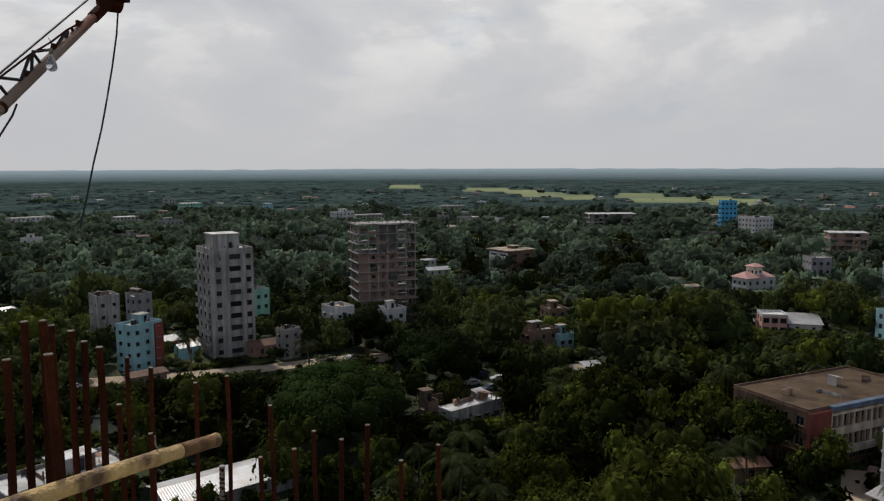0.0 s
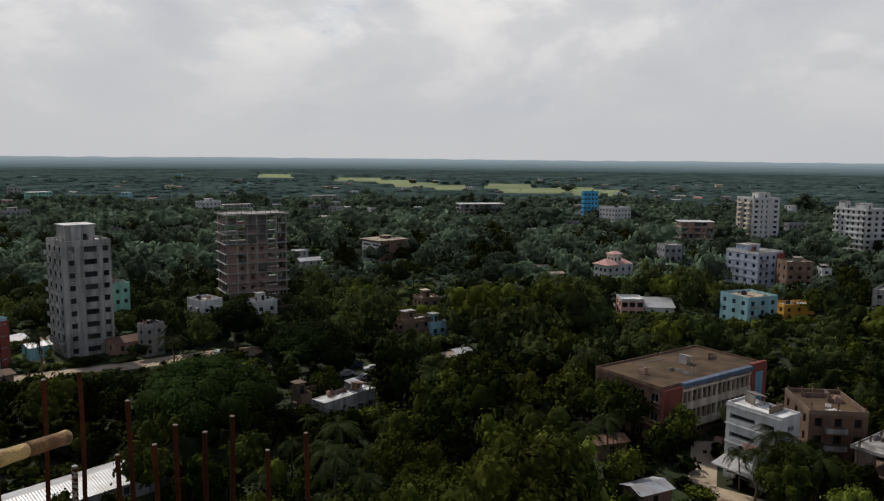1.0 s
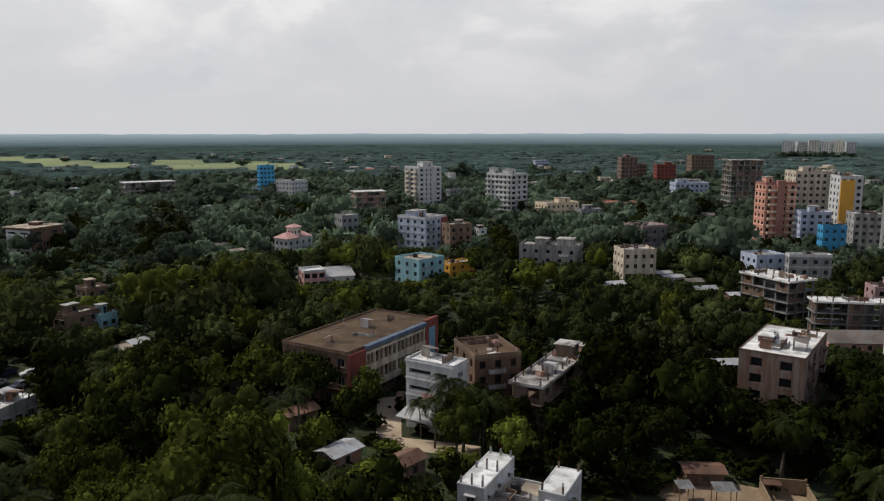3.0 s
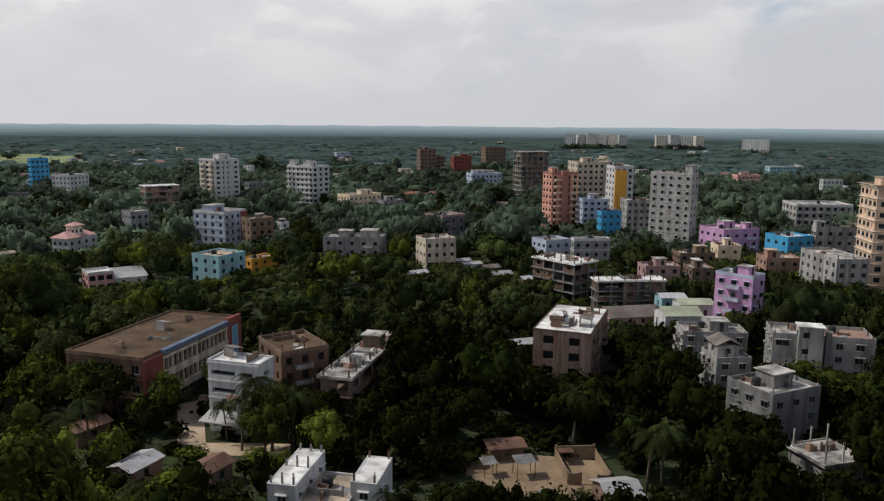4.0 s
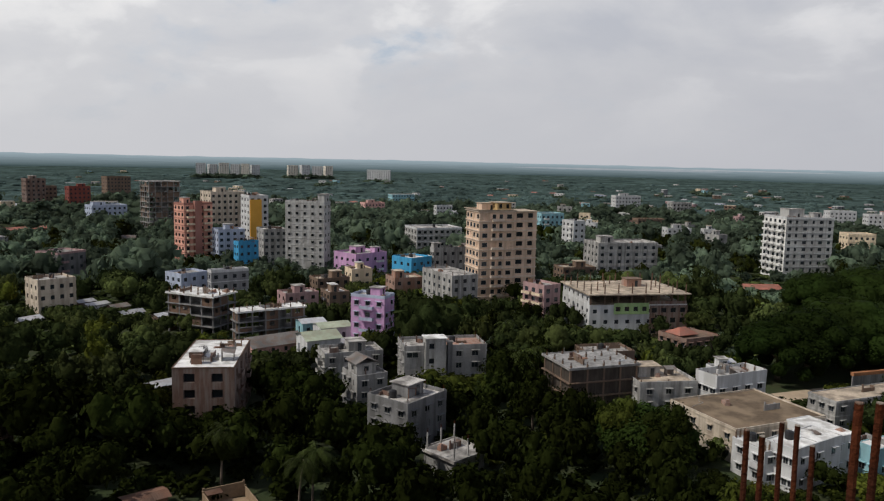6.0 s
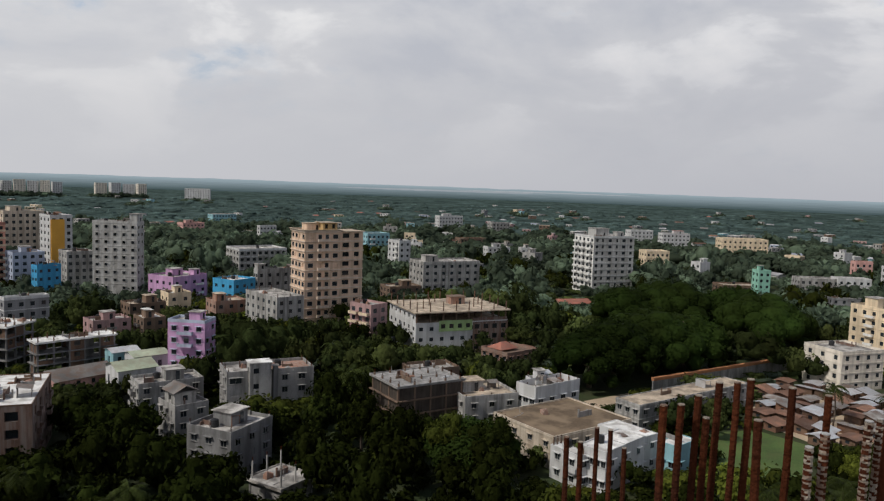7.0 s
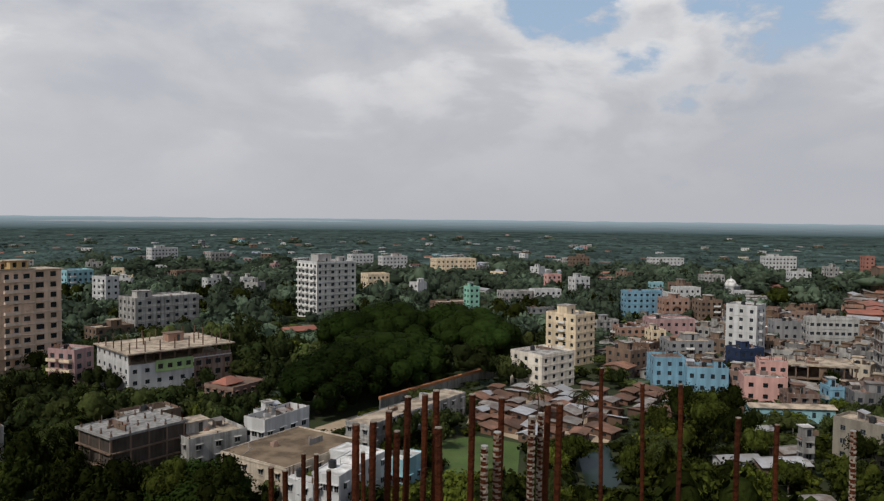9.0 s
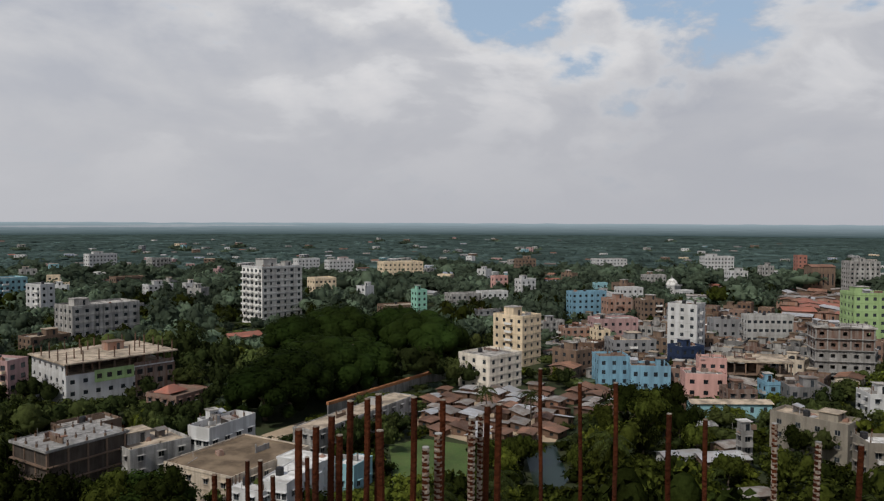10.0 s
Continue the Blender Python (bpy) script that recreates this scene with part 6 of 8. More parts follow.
tin_house("cottage", "small teal house with tin roof", (199.8, 88.2, -45.5, 6.8, 6.0, 6.2), CYAN, TIN, 0.21, free=0.85)
tin_house("cottage", "small green house with tin roof", (185.6, 73.2, -48.0, 5.3, 6.0, 4.8), GREEN, TIN, 0.32, free=0.85)
tin_house("shed", "low shed with white tin roof", (192.4, 38.6, -58.1, 5.3, 5.0, 4.2), WHITE, TIN, 0.37, free=0.85)
gabled = building("house", "grey-white house with gabled stair room", (148.0, 52.8, -45.0, 7.0, 7.5, 8.2), 3, CONC, (2, 3), 1.3, 1.3, ROOF, free=0.3, clutter=3, tank=True)
wing(gabled, "roof_house", -0.4, 0.6, 4.4, 4.6, 2.4, 1, CONC_LIGHT, (1, 1), 1.1, 1.1, CONC, 7.5)
gable_roof(gabled, -0.4, 0.6, 10.1, 4.6, 4.8, 1.3, TIN_GREY)
tin_house("shed", "low shed with white tin roof", (139.4, 96.4, -29.5, 5.5, 4.0, 4.2), BROWN, TIN, 0.31, free=0.85)
building("house", "cream house with open veranda", (200.9, 178.2, -29.4, 12.1, 9.0, 9.6), 3, CREAM, (4, 3), 1.3, 1.3, ROOF, free=0.58, clutter=3, tank=True)
building("house", "pale stair block beside houses", (311.1, 105.4, -50.9, 6.3, 6.0, 8.2), 3, CONC_LIGHT, (2, 2), 1.3, 1.3, ROOF, free=0.58, clutter=3, tank=True)
building("house", "white house with open roof yard", (176.5, -22.5, -66.9, 6.1, 5.0, 8.0), 2, WHITE, (2, 2), 1.3, 1.3, ROOF, room=(-0.2, 0.2, 2.1, 2.0, 2.5), free=0.58, clutter=3, tank=False)
building("house", "brick house with pale roof room", (185.5, 4.3, -62.5, 12.2, 8.0, 8.0), 2, BROWN, (4, 2), 1.3, 1.3, ROOF, free=0.58, clutter=3, tank=True)
building("apartment_block", "white far villa with roof tower", (710.4, 3.8, -64.0, 24.2, 10.0, 23.3), 7, WHITE, (8, 3), 1.3, 1.3, ROOF, room=(-0.2, 0.1, 8.5, 4.0, 2.5), free=0.78, clutter=0, tank=False)
building("house", "salmon pink far house among trees", (593.9, 207.4, -45.2, 17.9, 10.0, 15.9), 5, PINK, (6, 3), 1.3, 1.3, ROOF, room=(-0.2, 0.1, 6.3, 4.0, 2.5), free=0.78, clutter=0, tank=False)
building("apartment_block", "white far house among trees", (549.3, 135.9, -45.6, 13.6, 4.2, 18.4), 6, WHITE, (5, 1), 1.3, 1.3, ROOF, free=0.78, clutter=0, tank=False)
building("apartment_block", "pale blue far house among trees", (678.7, 208.6, -47.2, 22.8, 10.0, 19.8), 6, CYAN, (8, 3), 1.3, 1.3, ROOF, room=(-0.3, 0.1, 8.0, 4.0, 2.5), free=0.78, clutter=0, tank=False)
building("house", "low house with tan flat roof", (569.5, -13.7, -65.7, 20.7, 10.0, 13.2), 4, BROWN, (7, 3), 1.3, 1.3, ROOF_TAN, free=0.78, clutter=0, tank=False)
building("house", "white low house with green trim", (476.7, -28.3, -67.8, 15.2, 8.0, 14.7), 5, WHITE, (5, 2), 1.3, 1.3, ROOF, room=(-0.0, 0.3, 5.3, 3.2, 2.5), free=0.78, clutter=0, tank=False)
building("apartment_block", "grey-white far house among trees", (647.5, -39.5, -68.0, 16.5, 10.0, 21.8), 7, CONC_LIGHT, (5, 3), 1.3, 1.3, ROOF, free=0.78, clutter=0, tank=False)
building("apartment_block", "white far house with stepped roof", (611.0, -150.9, -78.3, 19.3, 10.0, 21.4), 7, WHITE, (6, 3), 1.3, 1.3, ROOF, free=0.78, clutter=0, tank=False)
building("apartment_block", "white far house with red roof", (584.8, -171.3, -80.6, 21.9, 9.0, 21.2), 7, WHITE, (7, 3), 1.3, 1.3, TIN_RED, room=(0.3, 0.2, 7.7, 3.6, 2.5), free=0.78, clutter=0, tank=False)
building("apartment_block", "cream house with terraces", (423.1, -113.4, -79.5, 13.5, 10.0, 20.1), 6, CREAM, (5, 3), 1.3, 1.3, ROOF, free=0.78, clutter=0, tank=False)
building("apartment_block", "long cream institute with blue stair tower", (516.2, -197.3, -89.7, 30.5, 14.0, 22.9), 7, CREAM, (9, 4), 1.3, 1.3, ROOF, free=0.78, clutter=0, tank=False)
tin_house("cottage", "low house with brick-red tin roof", (332.8, -54.1, -73.5, 14.6, 9.0, 4.2), BRICK, TIN_RED, 0.30, free=0.85)
building("apartment_block", "pale cyan house behind the beige tower", (426.8, 44.4, -58.6, 13.7, 12.0, 24.2), 8, CYAN, (5, 4), 1.3, 1.3, ROOF, free=0.78, clutter=0, tank=False)
building("house", "low house with bare tan roof", (329.7, 22.0, -60.4, 15.1, 10.0, 8.2), 3, BROWN, (4, 3), 1.3, 1.3, ROOF_TAN, room=(0.3, 0.1, 4.4, 4.0, 2.5), free=0.58, clutter=3, tank=True)
building("house", "small white house below the tower", (292.3, 51.8, -54.4, 9.6, 6.0, 8.2), 3, WHITE, (3, 2), 1.3, 1.3, ROOF, room=(0.1, 0.3, 2.8, 2.4, 2.5), free=0.58, clutter=3, tank=True)
building("house", "stained house with crowded roof", (377.3, -145.0, -85.0, 23.3, 12.0, 8.2), 3, BROWN, (7, 4), 1.3, 1.3, ROOF_TAN, free=0.58, clutter=3, tank=True)
building("house", "teal painted roof block among houses", (355.7, -146.2, -82.2, 6.0, 6.0, 17.9), 6, GREEN, (2, 2), 1.3, 1.3, ROOF, room=(-0.2, 0.1, 2.1, 2.4, 2.5), free=0.78, clutter=0, tank=False)
building("house", "grey-white house with roof rooms", (358.9, -173.2, -89.9, 18.4, 9.0, 14.8), 5, CONC_LIGHT, (6, 3), 1.3, 1.3, ROOF, free=0.78, clutter=0, tank=False)
building("apartment_block", "bright pink villa with steep roofs", (382.2, -207.0, -88.1, 8.9, 4.5, 21.4), 7, PINK, (3, 1), 1.3, 1.3, TIN_RED, free=0.78, clutter=0, tank=False)
building("house", "white low house with flat roof", (356.5, -188.7, -92.2, 15.2, 8.0, 15.5), 5, WHITE, (5, 2), 1.3, 1.3, ROOF, free=0.78, clutter=0, tank=False)
building("apartment_block", "white four-storey house among trees", (384.9, -225.9, -85.1, 10.4, 6.9, 19.0), 6, WHITE, (3, 2), 1.3, 1.3, ROOF, room=(-0.3, 0.0, 3.6, 2.8, 2.5), free=0.78, clutter=0, tank=False)
building("apartment_block", "ochre far block among trees", (541.7, -317.5, -94.9, 15.8, 9.0, 21.6), 7, BROWN, (5, 3), 1.3, 1.3, ROOF_TAN, room=(0.3, 0.4, 5.5, 3.6, 2.5), free=0.78, clutter=0, tank=False)
building("house", "grey-blue house behind the trees", (341.7, -178.3, -91.9, 14.5, 9.0, 8.2), 3, GREY, (4, 3), 1.3, 1.3, ROOF, free=0.58, clutter=3, tank=False)
building("house", "grey house with bright white tin roof", (289.2, -183.7, -86.8, 11.1, 4.0, 8.2), 3, CONC_LIGHT, (3, 1), 1.3, 1.3, TIN, room=(-0.2, 0.3, 3.5, 2.0, 2.5), free=0.58, clutter=3, tank=False)
building("house", "stained house with balconies", (219.9, -148.0, -74.3, 8.4, 10.7, 9.0), 3, BROWN, (3, 3), 1.3, 1.3, ROOF, room=(0.0, 0.1, 2.9, 4.3, 2.5), free=0.58, clutter=3, tank=True)
building("house", "brown brick house with flat roof", (268.7, -182.1, -103.5, 11.4, 9.0, 8.2), 3, BRICK, (4, 3), 1.3, 1.3, ROOF, free=0.58, clutter=3, tank=True)
building("house", "narrow cream house with tall bays", (258.7, -187.8, -100.9, 6.1, 7.0, 8.2), 3, CREAM, (2, 2), 1.3, 1.3, ROOF, room=(-0.2, 0.3, 2.0, 2.8, 2.5), free=0.58, clutter=3, tank=True)
building("house", "grey house with crowded roof rooms", (233.9, -183.8, -107.1, 16.6, 11.0, 8.2), 3, GREY, (5, 3), 1.3, 1.3, ROOF_TAN, room=(0.2, 0.4, 5.3, 4.4, 2.5), free=0.58, clutter=3, tank=False)
building("house", "stained tan house with flat roof", (298.7, -246.4, -104.2, 10.6, 10.0, 14.6), 5, BROWN, (4, 3), 1.3, 1.3, ROOF, room=(0.1, 0.0, 3.7, 4.0, 2.5), free=0.58, clutter=3, tank=False)
building("house", "dusty pink house with roof terrace", (270.8, -203.3, -105.7, 19.4, 10.0, 10.8), 3, ROSE, (6, 3), 1.3, 1.3, ROOF, free=0.58, clutter=3, tank=True)
building("house", "white house with flat roof", (336.1, -246.2, -100.9, 9.8, 9.0, 14.5), 4, WHITE, (3, 3), 1.3, 1.3, ROOF, room=(0.0, 0.2, 3.4, 3.6, 2.5), free=0.78, clutter=0, tank=False)
building("house", "bare brick house in the town", (314.9, -238.9, -101.6, 13.0, 9.0, 13.8), 4, BRICK, (4, 3), 1.3, 1.3, ROOF, room=(0.1, 0.1, 4.5, 3.6, 2.5), free=0.78, clutter=0, tank=False)
building("house", "white house with roof room", (344.7, -269.7, -97.6, 13.1, 9.0, 15.8), 5, WHITE, (4, 3), 1.3, 1.3, ROOF, free=0.78, clutter=0, tank=False)
building("house", "navy house with pale tin roof", (207.5, -187.4, -91.9, 9.9, 7.5, 9.4), 3, NAVY, (3, 2), 1.3, 1.3, TIN, room=(-0.0, 0.3, 3.2, 3.0, 2.5), free=0.58, clutter=3, tank=True)
building("shop", "grey workshop with tin roof", (245.9, -244.2, -114.0, 13.5, 8.0, 11.4), 3, GREY, (4, 2), 1.3, 1.3, TIN_GREY, free=0.58, clutter=3, tank=True)
building("apartment_block", "lime green apartment block in the town", (201.3, -272.9, -117.9, 15.5, 12.0, 25.7), 8, LIME, (5, 4), 1.3, 1.3, ROOF, room=(-0.3, 0.3, 5.4, 4.8, 2.5), free=0.58, clutter=3, tank=False)
building("apartment_block", "white far house with balconies", (398.3, -404.4, -110.1, 12.5, 10.0, 18.5), 6, WHITE, (4, 3), 1.3, 1.3, ROOF, room=(0.3, 0.0, 4.4, 4.0, 2.5), free=0.78, clutter=0, tank=False)
building("apartment_block", "grey-white far block among trees", (397.0, -431.2, -107.3, 7.2, 9.0, 21.6), 7, CONC_LIGHT, (2, 3), 1.3, 1.3, ROOF, room=(0.3, 0.0, 2.5, 3.6, 2.5), free=0.78, clutter=0, tank=False)
building("apartment_block", "white far institute among trees", (572.0, -424.6, -100.7, 30.3, 12.0, 19.1), 6, WHITE, (9, 4), 1.3, 1.3, ROOF, free=0.78, clutter=0, tank=False)
building("house", "pale low far house", (436.3, -363.4, -104.3, 15.6, 9.0, 14.3), 4, CONC_LIGHT, (5, 3), 1.3, 1.3, ROOF_WHITE, free=0.78, clutter=0, tank=False)
building("apartment_block", "grey-white far block with terraces", (341.6, -456.2, -117.6, 19.3, 12.0, 27.2), 9, CONC_LIGHT, (6, 4), 1.3, 1.3, ROOF, room=(-0.1, 0.2, 6.7, 4.8, 2.5), free=0.78, clutter=0, tank=False)
building("apartment_block", "white far houses with terraces", (495.6, -480.9, -108.4, 26.2, 10.0, 23.1), 7, WHITE, (9, 3), 1.3, 1.3, ROOF, room=(-0.4, 0.0, 9.2, 4.0, 2.5), free=0.78, clutter=0, tank=False)
building("apartment_block", "red far house among trees", (418.9, -491.1, -114.4, 6.9, 8.0, 27.2), 9, ORANGE, (2, 2), 1.3, 1.3, TIN_RED, free=0.78, clutter=0, tank=False)
tin_house("cottage", "long brown hall far off", (385.7, -471.8, -115.3, 16.8, 12.0, 22.2), BROWN, TIN_RUST, 0.22, free=0.85)
tin_house("cottage", "market roof of red tin sheets", (298.4, -347.8, -118.7, 17.2, 10.0, 6.2), BROWN, TIN_RED, 0.38, free=0.85)
tin_house("cottage", "market roof of rusty red tin", (316.0, -394.2, -120.6, 18.9, 10.0, 4.2), BROWN, TIN_RED, 0.35, free=0.85)
tin_house("cottage", "market roof of pale tin sheets", (346.3, -421.0, -119.9, 18.7, 8.0, 4.2), WHITE, TIN, 0.22, free=0.85)
tin_house("cottage", "low house with white tin roof", (126.2, -112.6, -100.9, 8.7, 4.0, 3.6), WHITE, TIN, 0.29, free=0.85)
tin_house("cottage", "low house with pale tin edge", (121.9, -119.8, -103.6, 10.4, 6.0, 3.6), BROWN, TIN, 0.26, free=0.85)
tin_house("cottage", "small hip-roofed house among trees", (126.3, -126.3, -89.9, 5.8, 4.2, 4.0), BROWN, TIN_GREY, 0.26, free=0.85)
tin_house("shed", "long shed with dull tin roof", (103.1, -108.7, -100.9, 7.1, 4.0, 3.4), BROWN, TIN_GREY, 0.26, free=0.85)
tin_house("cottage", "low house with tin roof beside trees", (142.9, -134.0, -102.8, 6.1, 4.0, 3.6), WHITE, TIN, 0.32, free=0.85)
building("house", "small pale grey tank house on posts", (121.2, -126.1, -106.1, 2.4, 2.6, 8.0), 3, CONC, (1, 1), 1.3, 1.3, ROOF_WHITE, room=(-0.1, 0.1, 2.0, 2.0, 2.5), free=0.58, clutter=3, tank=True)
tin_house("shop", "long shop row with patched roof", (154.5, -154.9, -114.7, 21.5, 5.0, 4.5), CYAN, ROOF_TAN, 0.22, free=0.85)
building("house", "white house with dark windows", (134.2, -186.8, -119.0, 7.6, 8.0, 8.2), 3, WHITE, (2, 2), 1.3, 1.3, ROOF, room=(0.2, 0.2, 2.5, 3.2, 2.5), free=0.58, clutter=3, tank=True)
building("house", "pale house with white roof", (98.9, -138.3, -119.0, 7.0, 7.0, 10.6), 3, TAN_GREY, (2, 2), 1.3, 1.3, ROOF_WHITE, free=0.58, clutter=3, tank=True)
building("shop", "grey low workshop in the town", (153.2, -182.3, -119.1, 11.1, 8.0, 6.6), 2, GREY_DARK, (4, 2), 1.3, 1.3, TIN_GREY, room=(0.2, 0.2, 3.9, 3.2, 2.5), free=0.58, clutter=3, tank=False)
building("shop", "brown low shops with tin roofs", (161.5, -165.4, -115.1, 8.4, 7.0, 5.6), 2, BRICK_DARK, (3, 2), 1.3, 1.3, TIN_RUST, room=(-0.1, 0.1, 2.9, 2.8, 2.5), free=0.58, clutter=3, tank=True)
building("house", "small blue house in the town", (161.6, -177.4, -112.6, 4.1, 6.0, 6.6), 2, SKYBLUE, (1, 2), 1.3, 1.3, ROOF, room=(-0.1, 0.3, 2.0, 2.4, 2.5), free=0.58, clutter=3, tank=True)
tin_house("cottage", "low hall with pale ribbed sheet roof", (-35.6, 116.9, 38.8, 20.4, 9.0, 4.0), CONC_LIGHT, TIN, 0.24, free=0.85)
building("house", "low house with rough whitish roof", (-63.3, 119.2, 49.3, 19.2, 9.0, 3.6), 1, CONC_LIGHT, (6, 3), 1.3, 1.3, ROOF_WHITE, room=(0.2, 0.0, 6.7, 3.6, 2.5), free=0.58, clutter=3, tank=True)


def walled_court(x, y, turn, w, d, h):
    """A small court of bare walls with a gateway, stepped tops and a lean-to in one corner."""
    b = thing("walled_court", "roofless tan walled court in a sandy yard", "yard wall", x, y, 0, turn)
    claim(x, y, turn, w + 1.0, d + 1.0, 0.6)
    for px, py, g, L, k in ((0, d / 2, 0, w, 1.0), (-w / 2, 0, 90, d - 0.2, 0.85), (w / 2, 0, 90, d - 0.2, 0.7), (-w * 0.34, -d / 2, 0, w * 0.32, 0.8), (w * 0.34, -d / 2, 0, w * 0.32, 0.6)):
        s = Solid()
        s.box(-L / 2, L / 2, -0.1, 0.1, 0, h * k); s.box(-L / 2, -L / 2 + 0.3, -0.15, 0.15, h * k, h * k + 0.2); s.box(L / 2 - 0.3, L / 2, -0.15, 0.15, h * k, h * k + 0.2)
        part("wall", s.mesh("wall", YARD_EARTH), b, "", (px, py, 0), g)
    s = Solid(); s.box(-1.2, 1.2, -0.9, 0.9, h * 0.86, h * 0.92)
    part("lean_to", s.mesh("lean_to", TIN_RUST), b, "rusty tin cover", (-w / 2 + 1.4, d / 2 - 1.1, 0))


def post_shelter(x, y, turn, w, d, h, sheet):
    """An open shelter: four round posts under a slightly tilted flat roof of dark sheets."""
    b = thing("shelter", "small open shelter with dark flat roof on posts", "shelter", x, y, 0, turn)
    claim(x, y, turn, w + 0.6, d + 0.6, 0.9)
    s = Solid(); s.tube([(0, 0, 0), (0.02, 0, h)], [0.08, 0.07], 7)
    me = s.mesh("post", BAMBOO_TIP)
    for i in (-1, 1):
        for j in (-1, 1):
            part("post", me, b, "", (i * (w / 2 - 0.2), j * (d / 2 - 0.2), 0))
    s = Solid()
    for k in range(10):
        a, c = -w / 2 + w * k / 10, -w / 2 + w * (k + 1) / 10
        s.quad((a, -d / 2, h + 0.03 * (k % 2)), (c, -d / 2, h + 0.03 * ((k + 1) % 2)), (c, d / 2, h + 0.3 + 0.03 * ((k + 1) % 2)), (a, d / 2, h + 0.3 + 0.03 * (k % 2)))
    part("roof_sheet", s.mesh("roof_sheet", sheet), b, "dark weathered sheets")


walled_court(97.3, 55.4, -44.2, 6.5, 8.5, 2.3)
post_shelter(90.0, 61.2, -36.4, 3.2, 2.6, 2.6, GREY_DARK)
post_shelter(86.6, 65.4, -30.0, 2.4, 2.2, 2.2, GREY_DARK)
tin_house("shed", "shed with white tin roof", (91.6, 46.2, -37.7, 4.8, 7.0, 3.6), BROWN, TIN, 0.37, free=0.85)
tin_house("shed", "low dark brown shed at the back of the yard", (93.6, 67.6, -36.4, 5.6, 3.4, 2.6), BROWN_OLD, TIN_RUST, 0.2, free=0.7)


# ---- details of single buildings ----
def dressing():
    x, y, turn, w, d, h = (73.2, 138.8, 25.1, 31.7, 16.5, 11.5)
    panel_on(school, "end_wall", -w / 2 - 0.2, -w / 2 + 5.0, 0, h - 0.6, -d / 2, 0.7, BRICKRED, "dark red brick end wall")
    panel_on(school, "end_wall", w / 2 - 5.0, w / 2 + 0.2, 0, h + 0.4, -d / 2, 0.7, BRICKRED, "dark red brick stair wall")
    panel_on(school, "stair_glazing", w / 2 - 3.6, w / 2 - 1.2, 2.5, h - 1.5, -d / 2 - 0.7, 0.08, SKYBLUE, "tall pale blue stair panel")
    panel_on(school, "roof_edge", -w / 2 + 5.0, w / 2 - 5.0, h - 0.75, h + 0.05, -d / 2, 1.1, SLATE, "dull slate-blue painted roof edge")
    n = 14
    for k in range(n + 1):
        q, wide = -w / 2 + 5.2 + (w - 10.4) * k / n, 0.3 if k % 7 == 0 else 0.1
        panel_on(school, "pilaster", q - wide, q + wide, 3.3, h - 0.76, -d / 2, 0.5, CREAM_OLD, "stained cream pilaster")
    for k in range(1, 4):
        z = (h - 0.5) * k / 3 - 0.5
        panel_on(school, "spandrel", -w / 2 + 5.05, w / 2 - 5.05, z - 0.75, z + 0.55 if k < 3 else z - 0.25, -d / 2, 0.7, CREAM_OLD, "stained cream spandrel band")
    s = Solid(); s.box(-4.5, 4.5, -5.5, -1.2, 3.2, 3.5)
    porch = part("porch", s.mesh("porch", CONC), school, "concrete entrance porch", (w * 0.18, -d / 2, 0))
    s = Solid(); s.box(-0.2, 0.2, -0.2, 0.2, 0, 3.2)
    post = s.mesh("post", CONC)
    for q in (-4.2, 0.0, 4.2):
        part("post", post, porch, "", (q, -5.2, 0))
    x, y, turn, w, d, h = (-80.3, 195.6, 62.8, 9.6, 6.1, 12.5)
    panel_on(cyan_house, "corner_panel", w / 2 - 2.6, w / 2 + 0.1, 0, h - 0.8, -d / 2, 0.5, BRICKRED, "dull red corner panel")
    x, y, turn, w, d, h = (333.7, 176.9, -41.7, 9.4, 12.0, 33.6)
    panel_on(slim, "stripe", -w / 2 + 0.2, w * 0.12, 0, h - 2.0, -d / 2, 0.7, AMBER, "tall amber painted stripe")
    x, y, turn, w, d, h = (302.6, 190.7, -27.1, 14.1, 8.5, 31.1)
    panel_on(salmon, "stripe", -w * 0.18, w * 0.06, 0, h + 0.8, -d / 2, 1.5, ORANGE, "tall orange-red stair shaft")
    x, y, turn, w, d, h = (165.9, 261.7, 17.4, 13.2, 15.1, 18.7)
    panel_on(paleblue, "corner_panel", w / 2 - 3.4, w / 2 + 0.1, 0, h - 0.8, -d / 2, 0.7, BRICKRED, "brick-red corner panel")
    x, y, turn, w, d, h = (71.7, 108.0, 24.5, 5.0, 9.9, 13.0)
    s = Solid()
    for k in range(24):
        a, c = 0.05 * (k % 2), 0.05 * ((k + 1) % 2)
        y0, y1 = -d / 2 + d * k / 24, -d / 2 + d * (k + 1) / 24
        s.quad((-3.4, y0, 3.1 + a), (0.0, y0, 3.9 + a), (0.0, y1, 3.9 + c), (-3.4, y1, 3.1 + c))
    s.box(-3.4, -3.3, -d / 2, d / 2, 2.9, 3.06)
    part("canopy", s.mesh("canopy", TIN), office, "pale tin canopy over the entrance", (-w / 2, 0, 0))
    s = Solid(); s.box(-0.08, 0.0, -2.6, 1.4, 0.0, 1.0)
    part("signboard", s.mesh("signboard", PINK), office, "red and white signboard", (-w / 2 - 0.25, 0, 6.1))


dressing()


